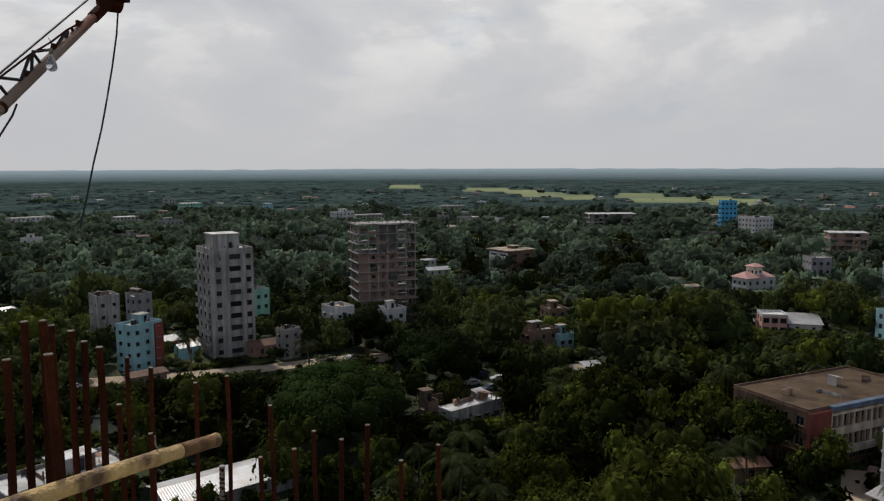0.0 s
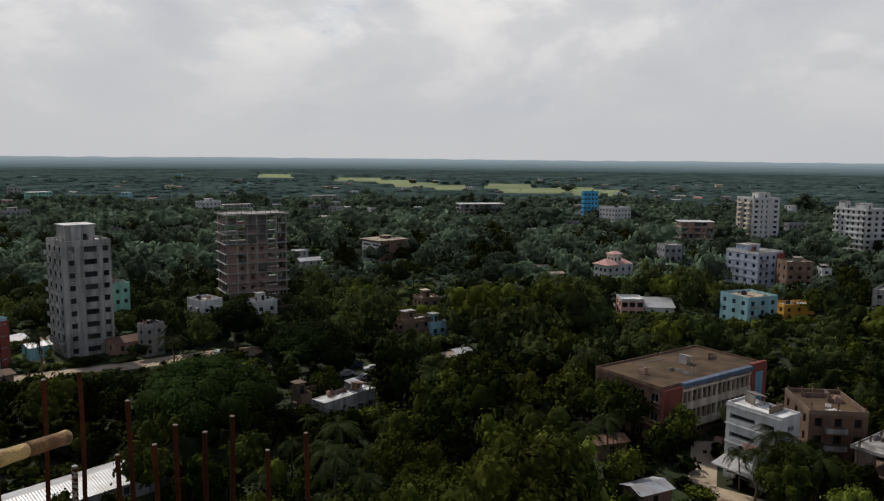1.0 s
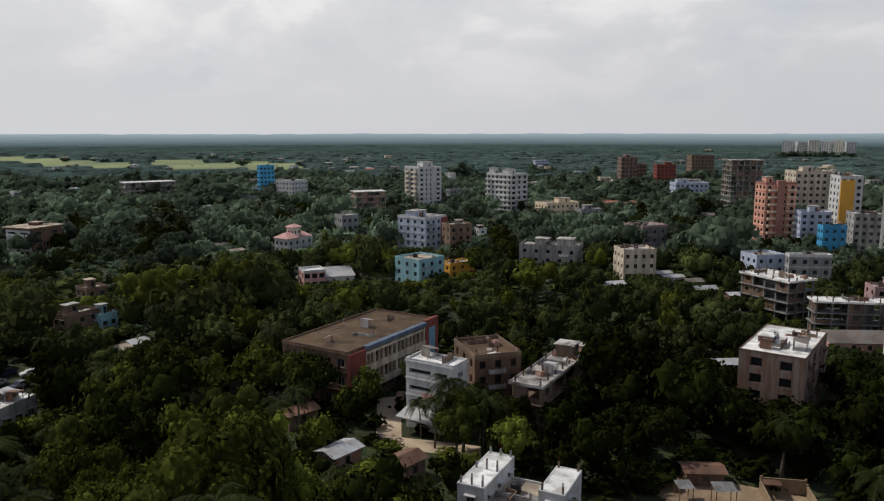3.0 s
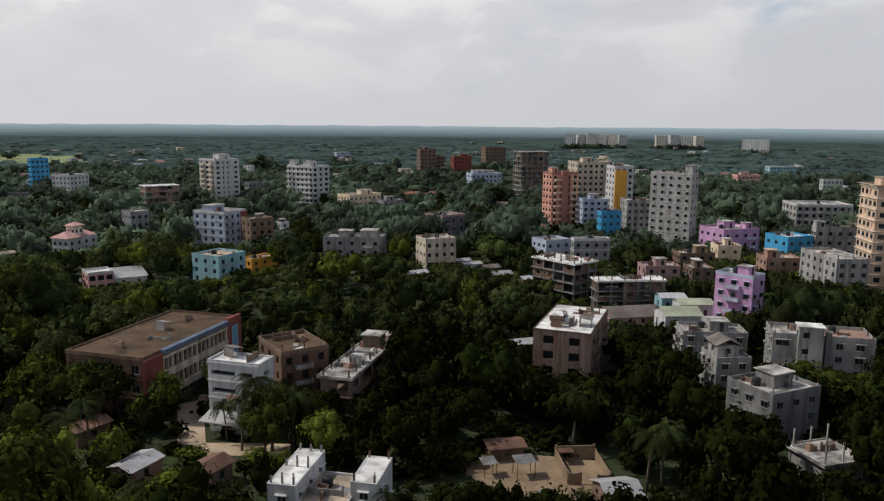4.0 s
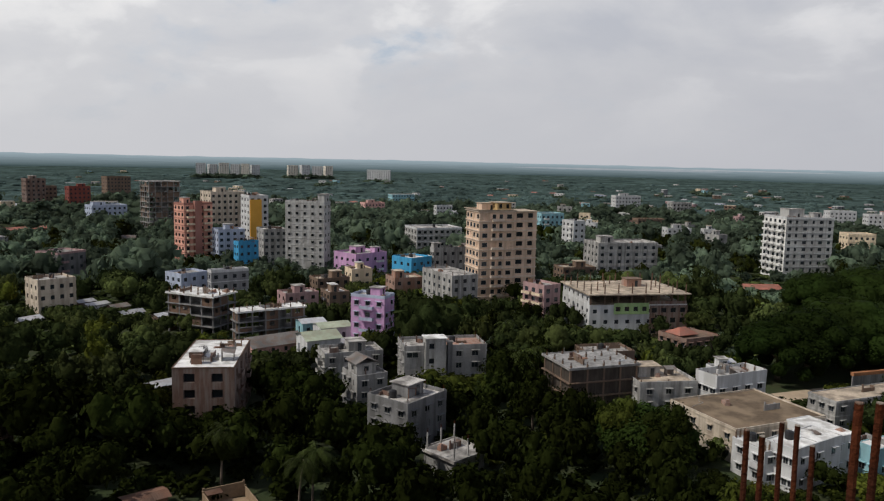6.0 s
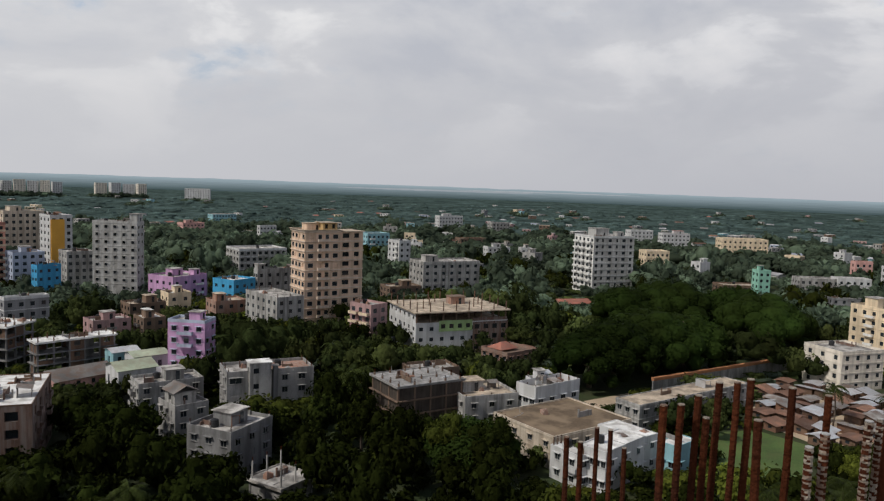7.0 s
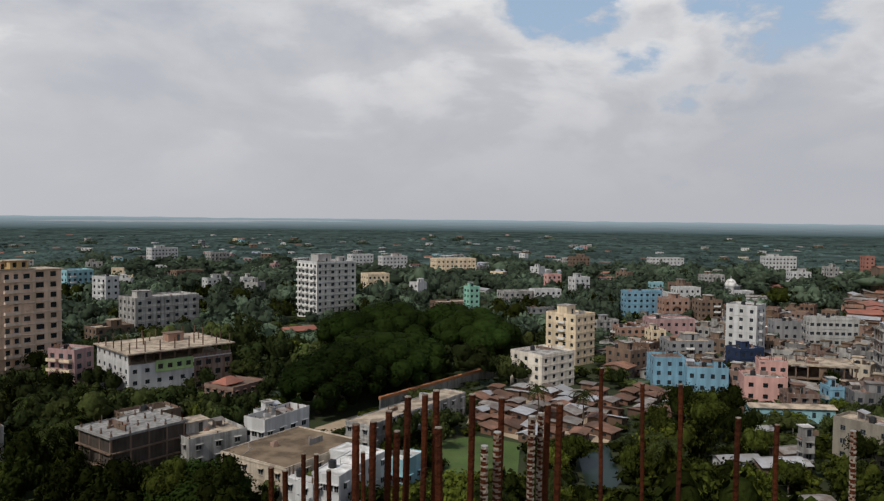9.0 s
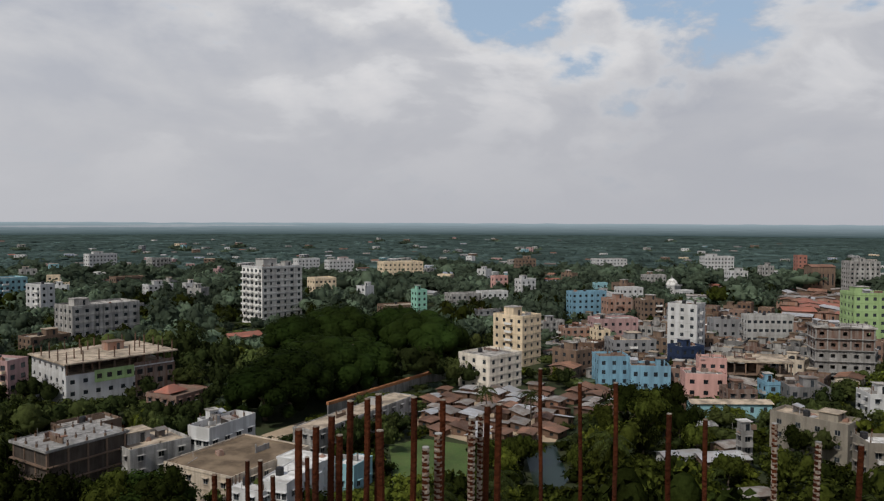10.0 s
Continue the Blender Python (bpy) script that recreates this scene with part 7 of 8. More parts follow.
def open_storey():
    """The white and lime building: a bare top floor with columns, a sandy slab and stubs for one more."""
    x, y, turn, w, d, h = (246.0, 0.7, -65.5, 31.8, 24.0, 13.6)
    base = h - 3.5
    b = building("office_building", "white four-storey building with lime green corner and open top floor", (x, y, turn, w, d, base), 3, WHITE, (9, 6), 1.3, 1.2, ROOF_TAN, WHITE, parapet=0.25, hood=0.0, bands=False, tank=False, free=0.35, clutter=0)
    s = Solid(); s.box(-0.2, 0.2, -0.2, 0.2, 0, 3.12)
    col = s.mesh("column", BROWN_OLD)
    for i in range(8):
        for j in range(6):
            if i in (0, 7) or j in (0, 5) or (i + j) % 3 == 0:
                part("column", col, b, "", (-w / 2 + 0.5 + (w - 1.0) * i / 7, -d / 2 + 0.5 + (d - 1.0) * j / 5, base - 0.13))
    s = Solid(); s.box(-w / 2 - 0.8, w / 2 + 0.8, -d / 2 - 0.8, d / 2 + 0.8, h - 0.5, h - 0.15)
    part("roof_slab", s.mesh("roof_slab", ROOF_TAN), b, "sandy bare slab")
    s = Solid(); facade(s, (-w / 2 + 0.1, d / 2, 0), (0, -1, 0), (-1, 0, 0), d - 0.6, 3.1, 6, 1.3, [(1.0, 2.2)], 0.3, back=1)
    part("side_wall", s.mesh("side_wall", WHITE, GLASS), b, "white side wall", (0, 0, base - 0.13))
    s = Solid(); s.box(-w * 0.25, w * 0.3, -d * 0.1, d * 0.2, 0, 3.1)
    part("stair_core", s.mesh("stair_core", BRICK_DARK), b, "", (w * 0.12, d * 0.15, base - 0.13))
    s = Solid(); facade(s, (0, 0, 0), (1, 0, 0), (0, -1, 0), w * 0.36, 3.3, 4, 1.5, [(0.9, 2.3)], 0.25, back=1)
    s.box(0, w * 0.36, 0.0, 0.28, 3.3, 3.42)
    part("lime_wall", s.mesh("lime_wall", LIME, GLASS), b, "lime green painted wall", (-w * 0.26, -d / 2 - 0.3, base - 2.9))
    s = Solid(); facade(s, (0, 0, 0), (1, 0, 0), (0, -1, 0), w * 0.395, base - 0.3, 4, 1.8, [(1.0, 2.6), (4.3, 5.9), (7.5, 9.0)], 0.25, back=1)
    part("brick_wall", s.mesh("brick_wall", BRICK_DARK, GLASS), b, "unplastered brick wall", (w * 0.108, -d / 2 - 0.26, 0))
    s = Solid(); s.box(0, w * 0.395, -0.25, -0.13, 0, 1.1)
    part("low_wall", s.mesh("low_wall", BRICK_DARK), b, "", (w * 0.1, -d / 2 + 0.3, base - 0.13))
    column_stubs(b, w, d, h - 0.15, 8, 5, 2.6, 0.14, BROWN_OLD)
    roof_room(b, w * 0.12, d * 0.1, h - 0.15, 5, 4, 2.4, BRICK, BROWN)


open_storey()
building("house", "low roof court between two white blocks", (62.1, 73.0, 30.0, 9.0, 6.6, 4.6), 1, WHITE, (2, 1), 1.2, 1.2, ROOF_TAN, parapet=0.5, bands=False, free=0.1, clutter=4)


# ---- open land: roads, yards, lawn, pond ----
open_land("road", "sandy unpaved road along the houses", "road", [(-90.2, 184.9), (-66.7, 190.9), (-46.5, 198.5), (-29.4, 206.8), (-15.4, 210.5), (-13.5, 200.5), (-28.2, 199.5), (-44.5, 191.5), (-63.0, 183.5), (-86.0, 177.3)], SAND)
open_land("road", "sandy lane beside the school", "road", [(60.2, 109.9), (70.0, 127.0), (74.5, 125.5), (63.7, 107.0)], SAND, free=0.3)
open_land("road", "sandy lane before the office", "road", [(60.4, 108.7), (64.1, 107.4), (73.3, 96.9), (70.0, 92.4), (65.4, 98.5), (59.7, 105.4)], SAND, free=0.3)
open_land("yard", "bare sandy yard with sheds", "yard", [(85.0, 71.3), (91.2, 70.6), (96.4, 65.4), (102.7, 54.4), (91.9, 47.5), (85.7, 55.0), (83.5, 63.5)], YARD_EARTH)
open_land("lawn", "green lawn beside the tin roofs", "lawn", [(164.9, -60.2), (167.7, -69.7), (158.2, -77.8), (135.2, -65.8), (139.7, -52.2)], LAWN)
open_land("pond", "still green pond between the trees", "pond", [(149.3, -87.6), (150.2, -96.6), (129.2, -86.5), (122.2, -78.6), (125.8, -76.4)], WATER)
open_land("pond", "small pale pond under the trees", "pond", [(-74.4, 153.8), (-69.5, 154.8), (-64.9, 146.0), (-69.6, 144.7)], WATER)
open_land("road", "bare orange earth road below the trees", "road", [(213.5, -69.0), (244.3, -115.6), (236.5, -113.2), (206.9, -70.3)], TIN_RED, free=1.0)
open_land("yard", "bare sandy ground behind the hall", "yard", [(185.6, -34.2), (195.9, -49.2), (185.0, -47.9), (177.3, -37.3)], SAND, free=1.0)
open_land("yard", "trodden earth among the tin houses", "yard", [(176.7, -71.4), (206.9, -88.2), (200.1, -123.4), (170.7, -113.3), (152.1, -97.8), (160.4, -78.6)], SAND, sight=False)
open_land("lawn", "sunny grass beside the low houses", "lawn", [(-12.2, 402.8), (4.6, 402.5), (5.4, 357.0), (-6.7, 353.6)], LAWN, free=0.5)
open_land("yard", "sandy ground at the foot of the tower", "yard", [(-75.2, 202.4), (-79.0, 229.7), (-76.0, 229.7), (-67.3, 199.3)], SAND)


def earth_wall(x0, y0, x1, y1, h):
    """A long dark boundary wall with a coping."""
    L, turn = math.hypot(x1 - x0, y1 - y0), math.degrees(math.atan2(y1 - y0, x1 - x0))
    b = thing("boundary_wall", "long dark boundary wall beside the earth road", "wall", (x0 + x1) / 2, (y0 + y1) / 2, 0, turn)
    claim((x0 + x1) / 2, (y0 + y1) / 2, turn, L, 1.5, 0.6)
    s = Solid()
    s.box(-L / 2, L / 2, -0.12, 0.12, 0, h)
    for k in range(int(L / 3)):
        s.box(-L / 2 + 3 * k, -L / 2 + 3 * k + 0.3, -0.22, -0.121, 0, h)
    part("wall", s.mesh("wall", CONC), b)
    s = Solid(); s.box(-L / 2, L / 2, -0.5, 0.5, h, h + 0.8)
    part("coping", s.mesh("coping", RED_EARTH), b, "orange-brown coping")


earth_wall(196.4, -54.1, 238.5, -118.5, 3.2)
car(-88.4, 175.2, 70, WHITE, "white parked car by the road")
car(-76.3, 184.7, 60, WHITE, "white parked van by the road")
car(7.2, 178.1, 20, WHITE, "white parked car in a yard")
car(11.0, 174.3, 40, TIN, "silver parked car in a yard")
car(13.7, 181.9, 10, WHITE, "white parked car in a yard")
car(9.4, 184.9, 30, NAVY, "dark parked car in a yard")
car(-25.6, 201.8, 75, WHITE, "white parked car on the sandy road")
car(73.5, 123.8, 50, BRICK, "brown parked car beside the school")
open_land("yard", "trodden yard with parked cars", "yard", [(4.9, 173.5), (7.9, 189.1), (14.9, 185.9), (13.9, 169.9)], EARTH)

rain_tree(-20.0, 140.9, 13.5, 16.5, 1)
rain_tree(-0.7, 176.9, 10, 15.5, 2)
rain_tree(266.0, -77.2, 17, 24, 3)
rain_tree(259.1, -60.1, 12, 22, 4)
rain_tree(218.6, -59.9, 16, 20, 5)
rain_tree(206.4, -46.0, 13, 19, 6)
rain_tree(222.2, -70.0, 13, 18, 7)
rain_tree(248.3, -103.5, 17, 22, 8)
rain_tree(265.6, -100.3, 13, 22, 9)
rain_tree(199.1, -38.0, 11, 16, 10)
rain_tree(-21.4, 208.8, 7, 14, 11)
rain_tree(135.9, -5.5, 9, 10, 12)


STANDING_PALMS = []


def standing_palm(x, y, h):
    STANDING_PALMS.append((x, y, h))
    claim(x, y, 0, 2.0, 2.0, None)


standing_palm(70.0, 101.7, 13.5)
standing_palm(72.2, 99.0, 12.5)
standing_palm(66.3, 100.5, 11)
standing_palm(72.2, 94.4, 12)
standing_palm(172.7, -89.8, 12)
standing_palm(165.6, -98.7, 11.5)
standing_palm(63.2, 63.9, 8)
standing_palm(71.1, 58.2, 7)
standing_palm(82.5, 47.1, 6.5)
standing_palm(100.3, 43.6, 12)
standing_palm(98.3, 45.0, 11)
standing_palm(44.7, 114.4, 11)
standing_palm(48.6, 115.5, 12)
standing_palm(6.0, 99.9, 11)
standing_palm(33.3, 122.9, 12)
standing_palm(28.2, 120.6, 11)
standing_palm(-64.9, 189.3, 13)
standing_palm(-33.6, 183.5, 12)
standing_palm(135.2, 10.6, 9)


STANDING_TREES = [    # garden trees in front of the old town and the blocks: x, y, height, kind
    (66.8, 94.6, 9.5, "mid"),
    (69.6, 96.8, 10.5, "mid"),
    (73.8, 97.8, 10, "dark"),
    (76.3, 95.2, 8.5, "mid"),
    (79.5, 93.6, 8, "dark"),
    (151.1, -118.5, 12, "dark"),
    (148.9, -129.4, 12, "dark"),
    (144.6, -119.4, 12, "mid"),
    (144.9, -106.0, 10, "mid"),
    (130.9, -97.9, 9, "light"),
    (130.7, -106.4, 10, "dark"),
    (135.8, -121.3, 10, "dark"),
    (127.7, -119.1, 8, "mid"),
    (137.2, -78.8, 8, "mid"),
    (132.5, -72.9, 7, "light"),
    (126.5, -86.7, 8, "mid"),
    (118.0, -138.3, 8, "dark"),
    (166.2, -182.0, 9, "dark"),
    (110.8, -111.3, 7, "mid"),
    (115.9, -91.2, 8, "light"),
    (266.0, 38.2, 9, "dark"),
    (220.4, 27.5, 11, "dark"),
    (207.0, 35.7, 10, "dark"),
    (201.0, 16.5, 10, "dark"),
    (160.2, 24.9, 12, "dark"),
    (142.9, 16.2, 12, "dark"),
    (137.3, 8.7, 11, "dark"),
    (135.0, -0.2, 11, "mid"),
    (133.3, -8.4, 11, "dark"),
    (179.5, 19.2, 10, "dark"),
]


def settlement(pts, gap, seed, name, label, walls, sheets, low, high):
    """Tin-roofed dwellings crowded together on a piece of land."""
    rng = random.Random(seed)
    xs, ys = [p[0] for p in pts], [p[1] for p in pts]
    x = min(xs)
    while x < max(xs):
        y = min(ys)
        while y < max(ys):
            px, py = x + rng.uniform(-1, 1), y + rng.uniform(-1, 1)
            if inside(px, py, pts) and lot_clear(px, py, 2.0):
                w, d = rng.uniform(0.9, 1.25) * gap, rng.uniform(0.75, 1.0) * gap
                tin_house(name, label, (px, py, rng.choice([-58, -58, 32, -50]) + rng.uniform(-6, 6), w, d, rng.uniform(low, high)), rng.choice(walls), rng.choice(sheets), rng.uniform(0.10, 0.26), free=0.6, gable=rng.random() < 0.5, over=0.6)
            y += gap
        x += gap


def lot_clear(x, y, margin):
    for lx, ly, c, s, hw, hd in LOTS:
        dx, dy = x - lx, y - ly
        if abs(c * dx + s * dy) < hw + margin and abs(-s * dx + c * dy) < hd + margin:
            return False
    return True


settlement([(176.7, -71.4), (209.6, -89.3), (202.8, -125.0), (168.3, -111.7), (152.1, -97.8), (160.4, -78.6)], 4.1, 4, "tin_dwelling", "small crowded dwelling under rusty tin sheets", (BROWN_OLD, BROWN_OLD, TIN_RUST), (TIN_RUST, TIN_RUST, TIN_RUST, TIN_GREY, TIN_GREY, TIN, TIN), 2.0, 2.9)
settlement([(189.1, -123.5), (198.1, -139.0), (182.9, -141.5), (167.0, -127.5), (165.0, -112.0)], 4.6, 14, "tin_dwelling", "small crowded dwelling under rusty tin sheets", (BROWN_OLD, BROWN_OLD, TIN_RUST), (TIN_RUST, TIN_RUST, TIN_GREY, TIN), 2.0, 2.9)
settlement([(292.1, -326.7), (381.8, -437.6), (378.9, -502.7), (273.5, -372.0), (257.2, -325.6)], 11.0, 5, "market_stall", "market stall row under red and pale tin", (BROWN, BRICK), (TIN_RED, TIN_RUST, TIN_RUST, TIN, TIN_GREY, TIN_GREY), 4.0, 7.0)


def town(pts, gap, seed):
    """Flat-roofed houses of two to four storeys packed along narrow lanes."""
    rng = random.Random(seed)
    xs, ys = [p[0] for p in pts], [p[1] for p in pts]
    c, s = math.cos(radians(-60)), math.sin(radians(-60))
    n = int((max(xs) - min(xs) + max(ys) - min(ys)) / gap)
    mx, my = (min(xs) + max(xs)) / 2, (min(ys) + max(ys)) / 2
    for i in range(-n, n):
        for j in range(-n, n):
            u, v = i * gap + rng.uniform(-0.8, 0.8), j * gap * 0.92 + rng.uniform(-0.8, 0.8)
            px, py = mx + c * u - s * v, my + s * u + c * v
            if not (inside(px, py, pts) and lot_clear(px, py, gap * 0.36)):
                continue
            w, d, k = gap * rng.uniform(0.72, 0.95), gap * rng.uniform(0.7, 0.9), rng.choice([1, 1, 2, 2, 2, 3])
            wall = rng.choice([BROWN, BROWN_OLD, CONC_LIGHT, BRICK_DARK, BROWN_OLD, CREAM_OLD, BRICK_WORN, GREY_DARK, CONC, GREY_DARK, BROWN])
            room = head_room(px, py, math.hypot(px, py), gap * 0.4)
            if room < 3.0:
                continue
            k = max(1, min(k, int((room - 0.7) / 3.1)))
            if room < 3.8 or rng.random() < 0.3:
                tin_house("town_house", "low town house under patched tin sheets", (px, py, -60 + rng.uniform(-4, 4), w, d, min(rng.uniform(3.5, 5.5), room)), wall, rng.choice([TIN_RUST, TIN_GREY, TIN]), 0.2, free=0.9)
            else:
                building("town_house", "stained flat-roofed house packed into the old town", (px, py, -60 + rng.uniform(-4, 4), w, d, k * 3.1 + 0.7), k, wall, (3, 3), 1.3, 1.4, rng.choice([ROOF_TAN, ROOF_TAN, ROOF_EARTH, ROOF, ROOF_EARTH]), free=0.9, clutter=4, tank=rng.random() < 0.35, bands=rng.random() < 0.4,
                         room=(rng.uniform(-0.5, 0.5), rng.uniform(-0.2, 0.5), w * 0.36, d * 0.4, 2.3) if rng.random() < 0.6 else None)


town([(216.0, -134.2), (255.9, -164.2), (334.1, -237.3), (333.8, -311.1), (307.8, -323.0), (254.1, -357.2), (171.0, -240.8), (151.2, -178.2), (153.5, -155.3), (158.9, -142.6), (193.2, -139.5)], 9.6, 6)
settlement([(150.7, -150.6), (182.0, -191.4), (185.2, -234.7), (153.7, -195.0), (146.5, -168.5)], 10.0, 7, "workshop", "low workshop with patched tin roof", (BROWN, CONC_LIGHT, GREY), (TIN_RUST, TIN, TIN_GREY), 3.5, 6.0)


def far_houses(count, b0, b1, r0, r1, seed, pale):
    """Small houses that show among the far trees."""
    rng = random.Random(seed)
    for k in range(count):
        for attempt in range(20):
            b, r = radians(rng.uniform(b0, b1)), r0 * (r1 / r0) ** rng.random()
            x, y = -r * math.sin(b), r * math.cos(b)
            if lot_clear(x, y, 14):
                break
        w, d, n = rng.uniform(6, 12), rng.uniform(5, 8), rng.choice([2, 2, 3, 3, 4, 4, 5])
        at = (x, y, math.degrees(b) + rng.uniform(-50, 50), w, d, n * 3.1 + 0.6)
        wall = rng.choice(pale)
        if rng.random() < 0.22:
            tin_house("cottage", "far low house with a tin roof among trees", (*at[:5], rng.uniform(6.5, 9.0)), wall, rng.choice([TIN, TIN_RED, TIN_GREY, TIN_RUST]), 0.3, free=0.7)
        else:
            building("villa", "far flat-roofed house standing among trees", at, n, wall, (max(2, int(w / 3.5)), max(2, int(d / 3.5))), 1.4, 1.3, rng.choice([ROOF, ROOF_WHITE, ROOF_TAN]), bands=False, hood=0.0, free=0.78, clutter=0, tank=False, room=(rng.uniform(-0.4, 0.4), 0.2, w * 0.35, d * 0.4, 2.4) if rng.random() < 0.5 else None)


PALE = [WHITE, WHITE, WHITE, CONC_LIGHT, CONC_LIGHT, CONC_LIGHT, CREAM, GREY, BROWN, PALEBLUE, ROSE, CYAN]
far_houses(20, -4, 30, 560, 1700, 21, PALE)
far_houses(24, -50, -6, 600, 1800, 22, PALE)
far_houses(28, -92, -50, 600, 1900, 23, PALE)
far_houses(70, -150, -92, 560, 1900, 24, PALE)
far_houses(24, -4, 30, 480, 1300, 11, PALE)
far_houses(30, -50, -6, 480, 1500, 12, PALE)
far_houses(34, -92, -50, 430, 1500, 13, PALE)
far_houses(80, -150, -92, 400, 1500, 14, PALE)
far_houses(60, -122, -80, 560, 1250, 31, PALE)
far_houses(18, -80, -40, 560, 1250, 32, PALE)


def far_estate():
    """Pale apartment blocks of an estate, far off over the woods."""
    rng = random.Random(41)
    for b, r, w, h in ((-58.3, 1500, 17, 35), (-59.1, 1510, 15, 33), (-59.9, 1490, 18, 36), (-60.7, 1505, 16, 34), (-61.4, 1500, 15, 35), (-62.1, 1515, 16, 33),
                       (-64.8, 1560, 20, 33), (-65.7, 1550, 18, 34), (-66.6, 1570, 21, 32), (-67.4, 1555, 16, 33), (-71.2, 1450, 44, 29)):
        g = radians(b)
        building("apartment_block", "pale far apartment block of an estate among woods", (-r * math.sin(g), r * math.cos(g), b + rng.uniform(-25, 25), w, 12.0, h), max(3, h // 3), rng.choice((WHITE, WHITE, OFFWHITE)), (4 if w < 30 else 10, 3), 1.5, 1.3, ROOF_WHITE, bands=False, hood=0.0, free=0.45, clutter=0, tank=False)


far_estate()


def domed_tomb(x, y, r):
    b = thing("domed_hall", "small white hall under a round white dome", "building", x, y, 0, 20.0)
    claim(x, y, 20.0, r * 2.6, r * 2.6, 6.0)
    s = Solid(); s.box(-r * 1.1, r * 1.1, -r * 1.1, r * 1.1, 0, 7.0); s.ring(r * 2.4, r * 2.4, 0.3, 7.0, 7.8)
    part("wall", s.mesh("wall", WHITE), b)
    s = Solid()
    s.tube([(0, 0, 7.0 + r * 1.25 * math.sin(k * 0.19)) for k in range(9)], [r * math.cos(k * 0.19) + 0.02 for k in range(9)], 18)
    dome = part("dome", s.mesh("dome", ROOF_WHITE, smooth=True), b, "round white dome")
    s = Solid(); s.tube([(0, 0, 0), (0, 0, 1.0), (0, 0, 2.2)], [0.3, 0.22, 0.04], 8)
    part("finial", s.mesh("finial", WHITE), dome, "", (0, 0, 7.0 + r * 1.24))


def tarpaulin(x, y, turn):
    b = tagged(new("tarpaulin"), "bright blue crumpled tarpaulin spread in the yard", "tarpaulin")
    b.matrix_basis = pose(x, y, 0.12, 0, 0, turn)
    claim(x, y, turn, 3.0, 3.0, 0.3)
    v, f = [], []
    for i in range(13):
        for j in range(11):
            px, py = -1.1 + 2.2 * i / 12, -0.9 + 1.8 * j / 10
            v.append((px, py, 0.12 + 0.22 * noise.noise((px * 1.6, py * 1.6, 4.0)) + 0.25 * max(0.0, 1 - math.hypot(px, py))))
    for i in range(12):
        for j in range(10):
            f.append((i * 11 + j, i * 11 + 11 + j, i * 11 + 12 + j, i * 11 + 1 + j))
    part("cloth", mesh_from("cloth", v, f, (TARP,), smooth=True), b)


domed_tomb(422.4, -368.4, 4.2)
tarpaulin(86.8, 55.2, 25.0)


# ---- the roof of the tower under construction ----
def own_tower():
    t = thing("tower_frame", "concrete frame tower under construction below the roof", "building", 0, 0, 0, 0)
    edge = [(3.9 * math.cos(radians(a)) + 0.35, 3.9 * math.sin(radians(a)) - 0.05) for a in (150, 128, 106, 84, 62, 40, 18, -4, -26, -48, -70)]
    edge = [(-15.0, 4.7), (-3.3, 4.7)] + edge[1:] + [(1.4, -15.0), (-15.0, -15.0)]
    edge = edge[::-1]
    n = len(edge)

    def slab(z0, z1, mat, name):
        v = [(x, y, z) for z in (z0, z1) for x, y in edge]
        f = [tuple(range(n))[::-1], tuple(range(n, 2 * n))] + [(k, (k + 1) % n, n + (k + 1) % n, n + k) for k in range(n)]
        return mesh_from(name, v, f, (mat,))
    part("roof_slab", slab(-0.25, 0, CONC, "roof_slab"), t, "", (0, 0, 50.9))
    me = slab(-0.2, 0, CONC, "floor_slab")
    for k in range(1, 16):
        part("floor_slab", me, t, "", (0, 0, 3.18 * k))
    s = Solid(); s.box(-0.25, 0.25, -0.25, 0.25, 0, 50.6)
    col = s.mesh("column", CONC)
    for x in (-14, -8, -2.0, 0.6):
        for y in (-14, -8, -2.0, 0.8):
            part("column", col, t, "", (x, y, 0))
    LOTS.append((-6.0, -6.0, 1.0, 0.0, 12.0, 12.0))


own_tower()

starter_bar(-1.010, 3.425, 52.026, 0.0104, RUST)
starter_bar(-1.011, 3.292, 51.644, 0.0125, CEMENTED)
starter_bar(-0.811, 3.434, 51.882, 0.0111, RUST)
starter_bar(-0.847, 3.346, 51.664, 0.0111, RUST)
starter_bar(-0.693, 3.390, 51.687, 0.0118, RUST)
starter_bar(-0.607, 3.433, 51.758, 0.0118, RUST)
starter_bar(-0.481, 3.437, 51.715, 0.0125, RUST)
starter_bar(-0.366, 3.472, 51.772, 0.0125, RUST)
starter_bar(-0.194, 3.251, 51.685, 0.0105, RUST)
starter_bar(-0.023, 3.457, 51.679, 0.0111, RUST)
starter_bar(-1.361, 2.284, 52.403, 0.0132, RUST)
starter_bar(-1.434, 2.525, 52.473, 0.0132, RUST)
starter_bar(-1.385, 2.552, 52.471, 0.0132, RUST)
starter_bar(-1.625, 3.078, 52.343, 0.0132, RUST)
starter_bar(-1.085, 2.033, 52.484, 0.0132, RUST)
starter_bar(-1.423, 2.820, 52.376, 0.0132, RUST)
starter_bar(-1.381, 2.831, 52.332, 0.0132, RUST)
starter_bar(-1.220, 2.611, 52.363, 0.0132, RUST)
starter_bar(-1.383, 3.220, 52.169, 0.0100, RUST)
starter_bar(-1.293, 3.243, 52.117, 0.0108, RUST)
starter_bar(-1.396, 3.159, 51.978, 0.0121, RUST)
starter_bar(-1.271, 3.165, 51.845, 0.0108, RUST)
starter_bar(-1.114, 3.286, 52.035, 0.0100, RUST)
starter_bar(2.951, -0.647, 52.317, 0.0125, RUST)
starter_bar(3.043, -0.727, 52.296, 0.0121, RUST)
